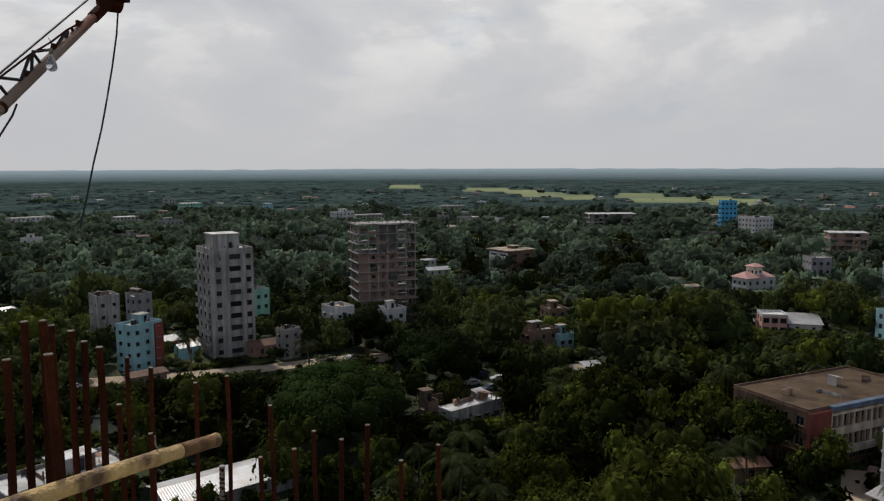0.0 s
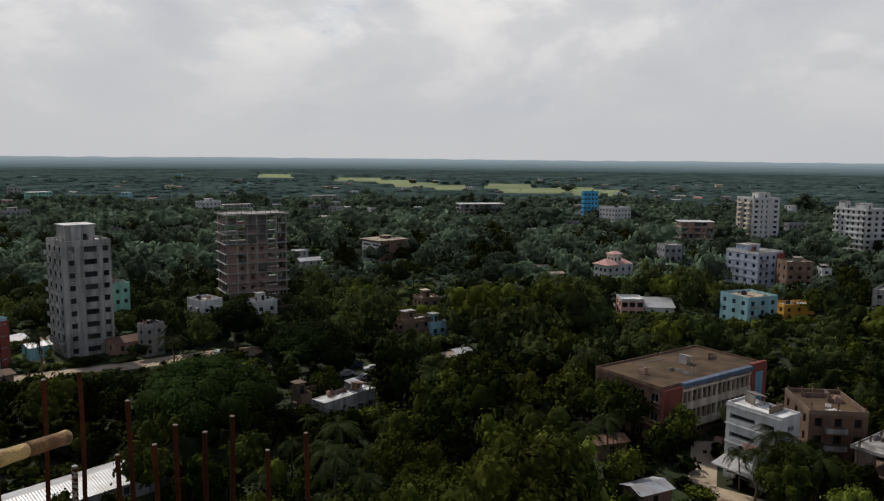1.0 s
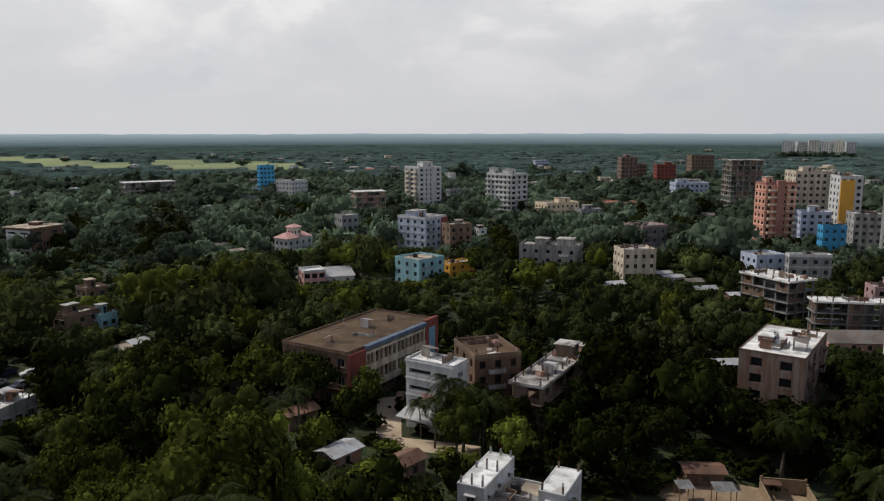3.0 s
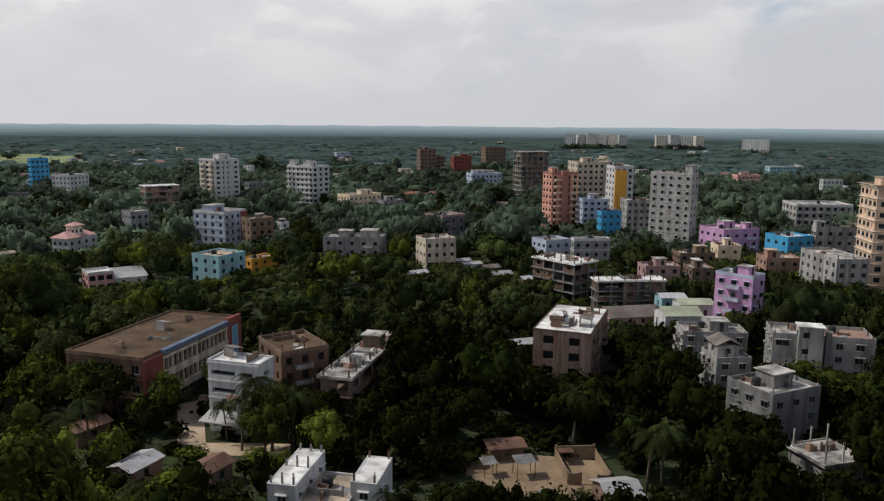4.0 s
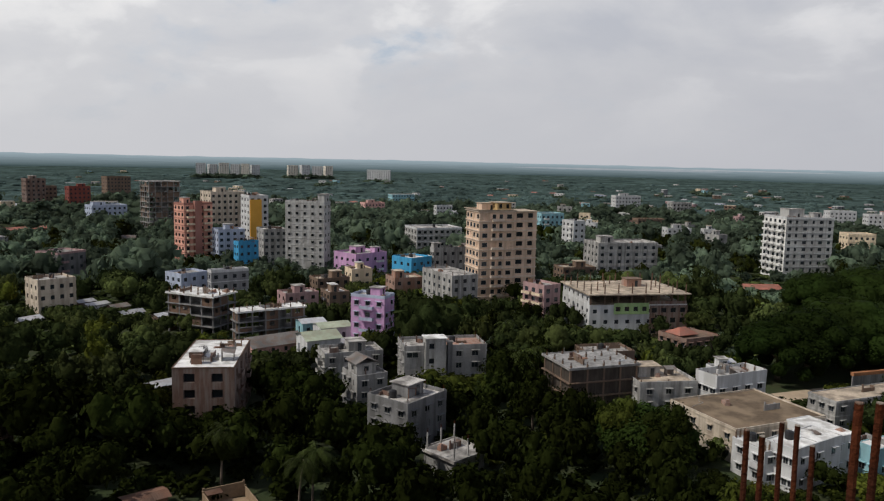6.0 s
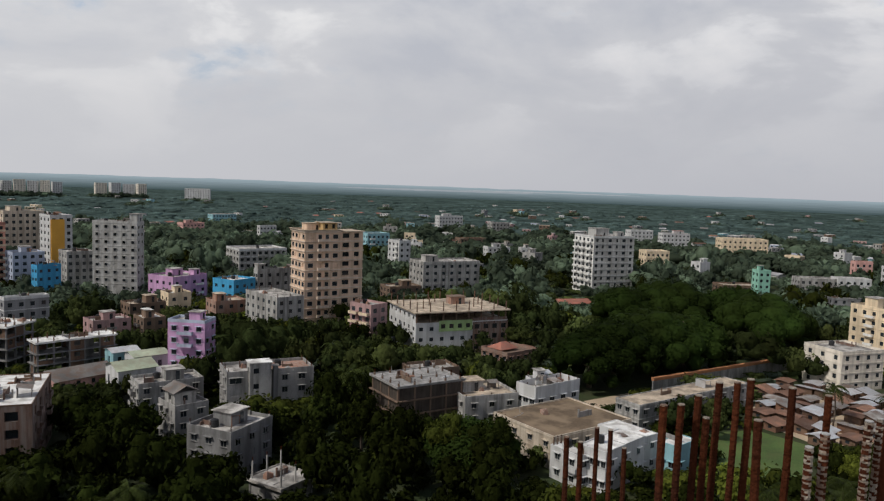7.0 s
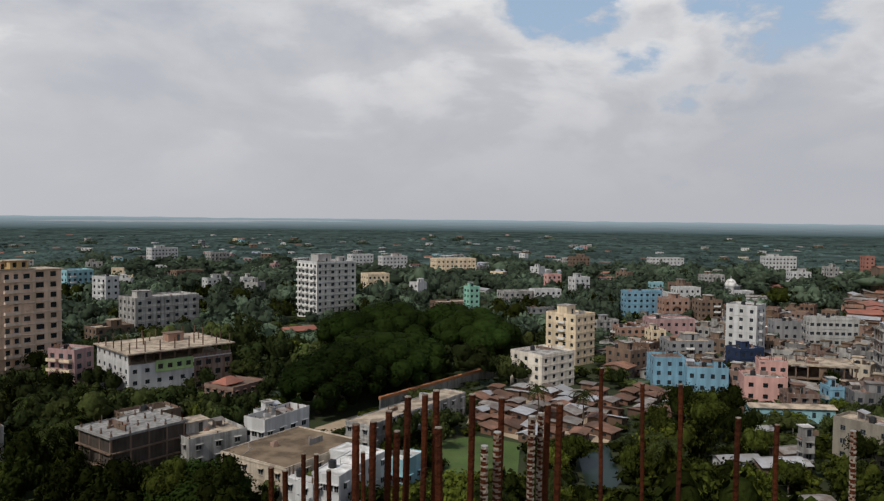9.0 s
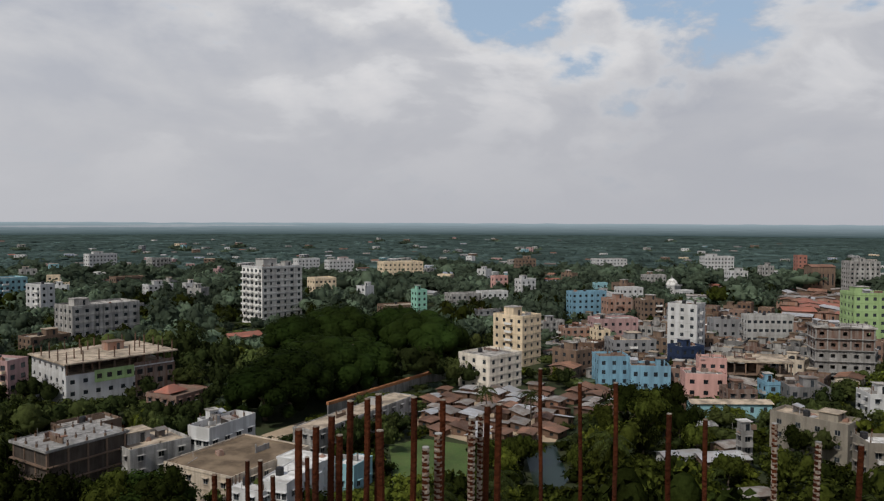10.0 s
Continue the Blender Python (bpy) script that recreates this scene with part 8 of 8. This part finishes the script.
starter_bar(3.084, -0.792, 52.317, 0.0123, RUST)
starter_bar(3.158, -0.881, 52.344, 0.0127, RUST)
starter_bar(3.252, -0.977, 52.322, 0.0121, RUST)
starter_bar(3.241, -1.018, 52.338, 0.0132, RUST)
starter_bar(2.826, -0.885, 52.319, 0.0132, RUST)
starter_bar(3.289, -1.184, 52.301, 0.0137, RUST)
starter_bar(3.257, -1.294, 52.287, 0.0126, RUST)
starter_bar(3.761, -0.672, 51.971, 0.0103, RUST)
starter_bar(3.072, -0.819, 52.247, 0.0123, RUST)
starter_bar(2.957, -1.102, 52.201, 0.0134, CEMENTED)
starter_bar(2.996, -1.167, 52.233, 0.0147, CEMENTED)
starter_bar(3.045, -1.325, 52.264, 0.0141, CEMENTED)
starter_bar(3.077, -1.377, 52.264, 0.0110, CEMENTED)
starter_bar(3.116, -1.424, 52.283, 0.0123, RUST)
starter_bar(3.096, -1.465, 52.289, 0.0135, RUST)
starter_bar(3.625, -1.982, 52.291, 0.0100, RUST)
starter_bar(3.593, -2.188, 52.211, 0.0100, RUST)
starter_bar(3.419, -2.264, 52.240, 0.0111, RUST)
starter_bar(3.095, -2.309, 52.165, 0.0118, RUST)
starter_bar(3.062, -2.486, 52.129, 0.0108, RUST)
starter_bar(2.738, -2.533, 52.188, 0.0115, CEMENTED)
starter_bar(2.548, -2.551, 52.162, 0.0123, CEMENTED)
starter_bar(2.493, -2.719, 52.146, 0.0115, RUST)
starter_bar(3.552, -0.452, 52.005, 0.0108, RUST)
starter_bar(3.541, -0.504, 51.991, 0.0108, RUST)
starter_bar(3.602, -0.690, 51.952, 0.0100, RUST)
starter_bar(3.684, -0.856, 51.985, 0.0100, RUST)
starter_bar(3.829, -0.629, 51.956, 0.0100, RUST)


def bamboo_pole(tip, foot, r):
    b = thing("bamboo_pole", "dry yellow bamboo pole leaning over the roof edge", "pole", *foot)
    a, z = Vector((0, 0, 0)), Vector(tip) - Vector(foot)
    pts, rad = [], []
    n = 48
    for k in range(n + 1):
        u = k / n
        node = min(abs(u * 7 - round(u * 7)), 1)
        pts.append(tuple(z * u + Vector((0, 0, 0.03 * math.sin(u * 3.1)))))
        rad.append(r * (1.0 - 0.24 * u) * (1.10 if node < 0.04 else 1.0))
    s = Solid(); s.tube(pts, rad, 16)
    part("culm", s.mesh("culm", BAMBOO, smooth=True), b)
    s = Solid(); s.tube([tuple(z * u + Vector((0, 0, 0.03 * math.sin(u * 3.1)))) for u in (0.905, 0.92, 0.95, 0.999)], [r * 0.79, r * 0.80, r * 0.79, r * 0.775], 16)
    part("weathered_tip", s.mesh("weathered_tip", BAMBOO_TIP, smooth=True), b, "orange-brown weathered tip")
    s = Solid(); s.tube([tuple(z * 1.0005), tuple(z * 1.003)], r * 0.66, 14)
    part("cut_end", s.mesh("cut_end", BROWN), b, "brown weathered cut end")
    s = Solid(); q = z * 0.86
    s.tube([tuple(q + Vector((0, 0, r))), tuple(q + Vector((-0.012, 0.0, r + 0.02))), tuple(q + Vector((-0.018, 0.01, r + 0.05)))], 0.003, 5)
    part("tie", s.mesh("tie", CEMENTED), b, "loose end of string")


bamboo_pole((-0.772, 2.473, 52.075), (-1.506, 0.801, 52.218), 0.0293)


def hoist_boom():
    """The lattice arm of a roof hoist: a pipe chord, a thin top chord with braces, a pulley head, stay ropes and the hanging line."""
    low = [(-3.268, 4.149, 52.541), (-2.91, 7.254, 54.712)]
    top = [(-3.13, 5.348, 53.588), (-3.107, 5.543, 53.705), (-3.082, 5.759, 53.835), (-3.052, 6.019, 53.967), (-3.028, 6.232, 54.094), (-3.001, 6.467, 54.208)]
    braces = [((-3.122, 5.419, 53.627), (-3.089, 5.702, 53.638)), ((-3.122, 5.413, 53.567), (-3.113, 5.493, 53.5)), ((-3.082, 5.759, 53.831), (-3.095, 5.647, 53.649)), ((-3.079, 5.786, 53.851), (-3.082, 5.765, 53.695)), ((-3.078, 5.793, 53.852), (-3.068, 5.885, 53.781)), ((-3.078, 5.794, 53.861), (-3.051, 6.027, 53.912)), ((-3.029, 6.223, 54.079), (-3.047, 6.064, 53.926)), ((-3.026, 6.247, 54.092), (-3.031, 6.208, 54.001)), ((-3.02, 6.303, 54.124), (-3.014, 6.351, 54.069))]
    foot = Vector(low[0])
    b = thing("roof_hoist", "rusty lattice hoist arm with pulley head and rope", "hoist", foot.x, foot.y, 50.9)
    o = Vector((foot.x, foot.y, 50.9))
    rel = lambda p: tuple(Vector(p) - o)
    s = Solid(); s.tube([rel(low[0]), rel(low[-1])], 0.040, 14)
    part("pipe", s.mesh("pipe", PIPE_PAINT, smooth=True), b, "thick red-brown pipe with worn paint")
    a, z = Vector(low[0]), Vector(low[-1])
    for u, w in ((0.40, 0.008), (0.795, 0.09)):
        s = Solid(); s.tube([rel(a.lerp(z, u)), rel(a.lerp(z, u + w))], 0.049, 14)
        part("sleeve", s.mesh("sleeve", RUST), b)
    s = Solid(); s.tube([rel(p) for p in top], 0.0085, 8)
    part("top_chord", s.mesh("top_chord", RUST), b)
    for p, q in braces:
        s = Solid(); s.tube([rel(p), rel(q)], 0.0125, 7)
        part("brace", s.mesh("brace", CABLE), b, "thin dark brace")
    for u in (0.505, 0.62, 0.73):
        g = a.lerp(z, u) + Vector((0, 0, 0.03)); s = Solid()
        s.box(-0.012, 0.012, -0.045, 0.045, 0.0, 0.045)
        part("gusset", s.mesh("gusset", RUST), b, "", rel(g))
    s = Solid(); h = Vector(rel((-2.979, 6.965, 54.488)))
    s.tube([tuple(h + Vector((-0.06, -0.06, 0))), tuple(h + Vector((0.06, 0.06, 0)))], 0.105, 16)
    s.box(h.x - 0.10, h.x + 0.15, h.y - 0.08, h.y + 0.08, h.z - 0.01, h.z + 0.16)
    part("pulley_head", s.mesh("pulley_head", RUST), b, "dark rusted pulley head")
    for rope in ([(-3.27, 4.361, 52.894), (-3.204, 5.566, 53.676), (-3.027, 6.628, 54.416), (-2.965, 6.915, 54.623)], [(-2.964, 7.095, 54.475), (-2.974, 7.108, 54.393), (-2.996, 7.114, 54.217), (-3.036, 7.074, 53.907), (-3.074, 7.006, 53.595), (-3.102, 6.936, 53.342), (-3.136, 6.815, 53.031), (-3.162, 6.693, 52.707), (-3.179, 6.584, 52.465)], [(-3.278, 5.2, 52.872), (-3.242, 5.58, 53.232), (-3.222, 5.723, 53.384), (-3.212, 5.774, 53.472)]):
        s = Solid(); s.tube([rel(p) for p in rope], 0.0085, 6)
        part("rope", s.mesh("rope", CABLE), b, "dark steel rope")
    s = Solid(); s.tube([(0, 0, 0), rel(low[0])], 0.07, 12); s.tube([(-0.35, 0, 0.02), (0.35, 0, 0.02)], 0.05, 8)
    part("mast", s.mesh("mast", RUST), b)
    return b


hoist_boom()


def bulb(x, y, z):
    """A clear lamp bulb hung by its flex from the arm."""
    b = thing("light_bulb", "clear glass lamp bulb hanging unlit from the hoist arm", "lamp", x, y, z)
    b.scale = (0.85, 0.85, 0.85)
    s = Solid(); s.tube([(0, 0, 0.0), (0, 0, -0.055)], [0.018, 0.018], 12)
    part("holder", s.mesh("holder", CEMENTED), b, "pale lamp holder")
    prof = [(-0.055, 0.016), (-0.075, 0.018), (-0.10, 0.028), (-0.13, 0.042), (-0.16, 0.048), (-0.185, 0.040), (-0.20, 0.018)]
    s = Solid(); s.tube([(0, 0, p) for p, _ in prof], [q for _, q in prof], 18)
    glass = surface("clear_bulb_glass", (0.8, 0.82, 0.84), 0.05, 4.0, 0.05, bump=0.0, spec=0.6)
    glass.node_tree.nodes["Principled BSDF"].inputs["Transmission Weight"].default_value = 0.85
    part("glass", s.mesh("glass", glass, smooth=True), b, "clear glass")
    s = Solid(); s.tube([(0, 0, 0.0), (0.01, 0, 0.05), (-0.02, 0.01, 0.09)], 0.004, 6)
    part("flex", s.mesh("flex", CABLE), b)


bulb(-2.941, 5.793, 53.885)


# ---- trees, woods, far country ----
TREES = []


NEAR, MID, FAR_R, EDGE = 135.0, 290.0, 760.0, 2420.0
wood = random.Random(5)


def field_room(x, y, q):
    """How high the far woods may stand here without hiding the fields from the camera."""
    b = math.degrees(math.atan2(-x, y))
    return min([99.0] + [SIGHT_Z * (1.0 - q / (r0 + 0.3 * (r1 - r0))) for b0, b1, r0, r1 in FIELD_SIGHT if b0 - 0.3 < b < b1 + 0.3 and q < r0 + 10.0])


def field_clear(x, y):
    return not any(abs(c * (x - fx) + s * (y - fy)) < hw and abs(-s * (x - fx) + c * (y - fy)) < hd for fx, fy, c, s, hw, hd in FIELDS)


def grow():
    """Sow the plan, ring by ring, between the bearings that the camera sees, with heights cut to its sightlines."""
    far_looks = [o for o in SIGHTLINES if o[2] > FAR_R]
    r = 74.0
    while r < EDGE:
        gap = 6.2 if r < NEAR else 6.6 if r < MID else 9.5 if r < FAR_R else 11.5 + (r - FAR_R) * 0.021
        n = int(radians(196.0) * r / gap)
        for k in range(n):
            b = 41.0 - 196.0 * (k + wood.random()) / n
            q = r + wood.uniform(0, gap)
            x, y = -q * math.sin(radians(b)), q * math.cos(radians(b))
            clump = noise.noise((x * 0.012, y * 0.012, 3.0)) + 0.5 * noise.noise((x * 0.05, y * 0.05, 9.0))
            tall = (8.0 if q < MID else 10.5) + 7.0 * clump + wood.uniform(-3.0, 3.5) + (wood.uniform(3.0, 7.0) if wood.random() < 0.1 else 0.0)
            if q > FAR_R:
                if not lot_clear(x, y, 4.0):
                    continue
                if wood.random() < 0.12 or (not field_clear(x, y) and wood.random() < 0.985):
                    continue
                tall = min(max(tall, 7.0) * wood.uniform(0.85, 1.05), wood.uniform(8.2, 11.5), field_room(x, y, q), head_room(x, y, q, 3.0, far_looks))
                if tall > 1.0:
                    TREES.append((x, y, q, tall, "far"))
                continue
            # bearings pick the leaf tone: dark stands in for shade, light for sun
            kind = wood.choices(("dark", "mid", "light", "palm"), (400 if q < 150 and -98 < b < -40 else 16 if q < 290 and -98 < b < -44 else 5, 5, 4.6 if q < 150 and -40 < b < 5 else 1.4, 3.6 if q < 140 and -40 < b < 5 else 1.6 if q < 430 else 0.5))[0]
            if kind == "palm":
                tall += 3.0
            elif q < NEAR:
                tall *= 1.1
            spread = tall * 0.42
            if tall < 3.5:
                tall = 3.5
            if not lot_clear(x, y, spread * 0.4) or any(inside(x, y, p) for p in OPEN_LAND):
                continue
            room = head_room(x, y, q, spread * 0.8)
            wide, tall = max(tall, 6.0), min(tall, room)
            if tall < 2.6:
                if room < 0.9:
                    continue
                tall, kind = max(min(room, 2.6), 1.5), wood.choice(("mid", "mid", "dark", "light"))
            if kind == "palm" and tall < 6.0:
                kind = "light"
            TREES.append((x, y, q, tall, kind, tall if kind == "palm" else max(tall, wide * 0.72)))
        r += gap


grow()
def screen_trees(x, y, turn, w, d, h):
    """Garden trees close against the street side of the school."""
    c, s = math.cos(radians(turn)), math.sin(radians(turn))
    for k in range(7):
        u, v = -w / 2 - wood.uniform(4.0, 7.5), -d / 2 + 2.5 + (d - 2.5) * (k + 0.5) / 7
        px, py = x + c * u - s * v, y + s * u + c * v
        TREES.append((px, py, 90.0 + k, h * wood.uniform(0.86, 1.02), ("dark", "mid")[k % 2]))


def garden_growth():
    """Bushes and small trees at the foot of the houses, on the side that the camera sees."""
    for x, y, hw, hd, top in SCREENS:
        q = math.hypot(x, y)
        if q < 140:
            continue
        ux, uy = -x / q, -y / q
        for k in range(7):
            out, side = max(hw, hd) * wood.uniform(0.9, 1.1) + wood.uniform(1.2, 3.0), (k - 3) * 0.36 * max(hw, hd) + wood.uniform(-1, 1)
            px, py = x + ux * out - uy * side, y + uy * out + ux * side
            if lot_clear(px, py, 0.6) and not any(inside(px, py, p) for p in OPEN_LAND):
                tall = min(top * wood.uniform(0.8, 1.1), 17.0, head_room(px, py, q - out, 1.0) * 1.1)
                if tall > 1.2:
                    TREES.append((px, py, max(q - out, 180.0), tall, wood.choice(("mid", "dark", "mid", "light"))))


garden_growth()
screen_trees(*(73.2, 138.8, 25.1, 31.7, 16.5, 11.5))
for x, y, h, kind in STANDING_TREES:
    TREES.append((x, y, 80.0, h, kind))
for x, y, h in STANDING_PALMS:
    TREES.append((x, y, 80.0, h, "palm"))
near = sorted((t for t in TREES if t[2] < NEAR + 40), key=lambda t: t[2])
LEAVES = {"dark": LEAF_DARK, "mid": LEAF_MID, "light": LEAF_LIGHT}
TREE_NAMES = {"dark": ("mango_tree", "dense dark-green mango tree among the houses", 62), "mid": ("broadleaf_tree", "leafy mid-green garden tree with rounded clumps", 62),
              "light": ("young_tree", "light-green young tree with loose bright foliage", 40), "palm": ("coconut_palm", "tall coconut palm with arching feathery fronds", 66)}


def model_tree(kind, seed):
    """One tree of each kind and shape, one unit high, its trunk carrying its crown."""
    if kind == "palm":
        cv, cq = palm_crown(seed, 17, 6, 4)
        t = thing("coconut_palm", TREE_NAMES[kind][1], "tree", 0, 0, 0, 0, "coconut palms in the gardens")
        part("trunk", trunk_mesh("trunk", 0.8, 0.02, 0.012, 0.07, 0, seed=seed), t)
        part("crown", mesh_quads("crown", cv * 0.39, cq, PALM_LEAF), t, "", (0.056, 0, 0.8))
        return t
    shape = ("round", "tall", "umbrella")[seed % 3]
    cv, cq = crown(seed, 900, 0.0365, shape, 12, seg=5, rings=3)
    cv = cv * np.array([0.62, 0.62, 1.0])
    t = thing(TREE_NAMES[kind][0], TREE_NAMES[kind][1], "tree", 0, 0, 0, 0, TREE_NAMES[kind][0].replace("_", " ") + "s in the gardens")
    part("trunk", trunk_mesh("trunk", 0.5, 0.026, 0.014, 0.05, 4, 0.18, seed), t)
    part("crown", mesh_quads("crown", cv, cq, LEAVES[kind]), t)
    return t


models = {k: [model_tree(k, 10 * i + s) for s in range(3)] for i, k in enumerate(("dark", "mid", "light", "palm"))}
count = {k: 0 for k in models}
rest = []
for tree in near:
    x, y, q, tall, kind, *spread = tree
    wide = max([tall, *spread])
    if count[kind] < TREE_NAMES[kind][2]:
        src = models[kind][count[kind] % 3]
        ob = src if count[kind] < 3 else copy_thing(src, Matrix())
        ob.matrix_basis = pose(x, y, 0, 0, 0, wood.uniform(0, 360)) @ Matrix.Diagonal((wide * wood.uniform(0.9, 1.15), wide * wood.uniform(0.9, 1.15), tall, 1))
        count[kind] += 1
    else:
        rest.append(tree)
nearest = set(near)
rest += [t for t in TREES if t not in nearest]


def plant_stuff(name, label, trees, shapes, mat):
    """Many trees joined into one sheet of foliage."""
    if not trees:
        return
    vs, qs, base = [], [], 0
    for k, (x, y, q, tall, kind, *spread) in enumerate(trees):
        v, f = shapes[k % len(shapes)]
        g = wood.uniform(0, 6.283)
        c, s = math.cos(g), math.sin(g)
        sx = max([tall, *spread]) * wood.uniform(0.85, 1.2) * (1.0 + max(q - 760.0, 0.0) / 2600.0)
        w = np.empty_like(v)
        w[:, 0] = x + (v[:, 0] * c - v[:, 1] * s) * sx
        w[:, 1] = y + (v[:, 0] * s + v[:, 1] * c) * sx
        w[:, 2] = v[:, 2] * tall
        vs.append(w); qs.append(f + base); base += len(v)
    tagged(new(name, mesh_quads(name, np.concatenate(vs), np.concatenate(qs), mat)), label, "trees", kind="stuff")


def shaped(seed, n, size, wide=0.62, lobes=7, seg=6, rings=4):
    out = []
    for k in range(4):
        v, f = crown(seed + k, n, size, ("round", "tall", "umbrella", "round")[k], lobes, seg=seg, rings=rings)
        out.append((v * np.array([wide, wide, 1.0]), f))
    return out


def palm_shape(seed, fronds, seg):
    v, f = palm_crown(seed, fronds, seg, 3)
    v = v * 0.33 + np.array([0, 0, 0.8])
    t = np.array([(-0.013, 0, 0), (0.013, 0, 0), (0.01, 0, 0.8), (-0.01, 0, 0.8), (0, -0.013, 0), (0, 0.013, 0), (0, 0.01, 0.8), (0, -0.01, 0.8)])
    return np.concatenate([v, t]), np.concatenate([f, np.array([(0, 1, 2, 3), (4, 5, 6, 7)]) + len(v)])


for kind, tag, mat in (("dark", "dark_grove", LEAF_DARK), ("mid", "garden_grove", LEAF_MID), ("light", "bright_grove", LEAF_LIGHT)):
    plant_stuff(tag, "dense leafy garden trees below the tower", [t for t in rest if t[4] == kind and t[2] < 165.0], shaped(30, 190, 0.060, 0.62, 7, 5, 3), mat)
# farther groves swap to leaf copies that carry haze in their colour
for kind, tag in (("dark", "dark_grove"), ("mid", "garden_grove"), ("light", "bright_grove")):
    plant_stuff(tag, "dense green garden trees between the houses", [t for t in rest if t[4] == kind and 165.0 <= t[2] < MID], shaped(40, 90, 0.073, 0.66, 6, 5, 3), {"dark": LEAF_DARK_HAZED, "mid": LEAF_GARDEN, "light": LEAF_LIGHT}[kind])
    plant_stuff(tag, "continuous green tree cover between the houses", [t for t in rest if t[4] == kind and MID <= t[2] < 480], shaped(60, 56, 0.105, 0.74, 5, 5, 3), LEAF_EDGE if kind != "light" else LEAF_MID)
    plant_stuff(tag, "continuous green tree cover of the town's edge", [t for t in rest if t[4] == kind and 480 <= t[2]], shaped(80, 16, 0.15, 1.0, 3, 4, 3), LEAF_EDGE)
plant_stuff("palm_grove", "coconut palms standing out of the garden trees", [t for t in rest if t[4] == "palm" and t[2] < MID], [palm_shape(90 + k, 13, 3) for k in range(3)], PALM_LEAF)
plant_stuff("palm_grove", "far coconut palms standing out of the trees", [t for t in rest if t[4] == "palm" and t[2] >= MID], [palm_shape(95 + k, 11, 2) for k in range(3)], PALM_LEAF)
plant_stuff("far_woods", "far woods with haze in their leaf colour reaching to the horizon", [t for t in rest if t[4] == "far" and t[2] < 1700], shaped(100, 3, 0.15, 1.25, 1, 5, 3), FAR_WOOD)


def canopy():
    """The closed roof of the far woods: one nearly flat sheet of crowns, let down where the fields lie open and where
    it would hide them from the camera.
    """
    radii, r = [], 745.0
    while r < EDGE + 20:
        radii.append(r)
        r += 7.5 + (r - 745.0) * 0.011
    m = 640
    v = np.zeros((len(radii), m + 1, 3))
    for i, q in enumerate(radii):
        for k in range(m + 1):
            g = radians(41.0 - 196.0 * k / m)
            x, y = -q * math.sin(g), q * math.cos(g)
            z = 6.8 + 0.9 * noise.noise((x * 0.05, y * 0.05, 1.0)) + 1.0 * noise.noise((x * 0.013, y * 0.013, 6.0)) + 0.5 * noise.noise((x * 0.12, y * 0.12, 4.0))
            z = min(z, field_room(x, y, q)) if field_clear(x, y) else -1.0
            v[i, k] = (x, y, max(z, -1.0) * (0.2 if i == 0 else 1.0))
    w = m + 1
    a = np.arange(len(radii) - 1)[:, None] * w + np.arange(m)[None, :]
    f = np.stack([a, a + w, a + w + 1, a + 1], -1).reshape(-1, 4)[:, ::-1]
    tagged(new("far_woods", mesh_quads("far_woods", v.reshape(-1, 3), f, FAR_WOOD)), "closed roof of the far woods with haze in its colour", "trees", kind="stuff")


canopy()


def undergrowth():
    """Shrubs and saplings that close the ground between the trees."""
    rng = random.Random(8)
    bushes = []
    r = 72.0
    while r < 430.0:
        gap = 4.3 if r < 205.0 else 8.0
        n = int(radians(196.0) * r / gap)
        for k in range(n):
            b = 41.0 - 196.0 * (k + rng.random()) / n
            q = r + rng.uniform(0, gap)
            x, y = -q * math.sin(radians(b)), q * math.cos(radians(b))
            if lot_clear(x, y, 0.6) and not any(inside(x, y, p) for p in OPEN_LAND):
                tall = min(rng.uniform(1.8, 4.0), head_room(x, y, q, 1.5))
                if tall > 0.7:
                    # bushes in this sector take the darkened leaves in place of shade
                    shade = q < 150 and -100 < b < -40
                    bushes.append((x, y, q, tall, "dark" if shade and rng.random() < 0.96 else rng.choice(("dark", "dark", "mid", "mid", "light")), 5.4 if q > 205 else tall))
        r += gap
    near_shapes, far_shapes = [], []
    for k in range(3):
        for shapes, leaves, size in ((near_shapes, 36, 0.155), (far_shapes, 8, 0.28)):
            v, f = crown(200 + k, leaves, size, "round", 3, seg=5, rings=3)
            shapes.append((v * np.array([1.15, 1.15, 1.0]) - np.array([0, 0, 0.28]), f))
    # far bushes take the hazed copies of the leaves
    for kind, near_mat, far_mat in (("dark", LEAF_DARK, LEAF_DARK_HAZED), ("mid", LEAF_MID, LEAF_GARDEN), ("light", LEAF_LIGHT, LEAF_EDGE)):
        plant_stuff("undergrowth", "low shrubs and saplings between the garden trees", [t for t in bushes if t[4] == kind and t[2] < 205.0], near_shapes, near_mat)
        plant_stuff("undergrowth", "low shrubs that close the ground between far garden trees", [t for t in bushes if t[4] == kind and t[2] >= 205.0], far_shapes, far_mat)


undergrowth()
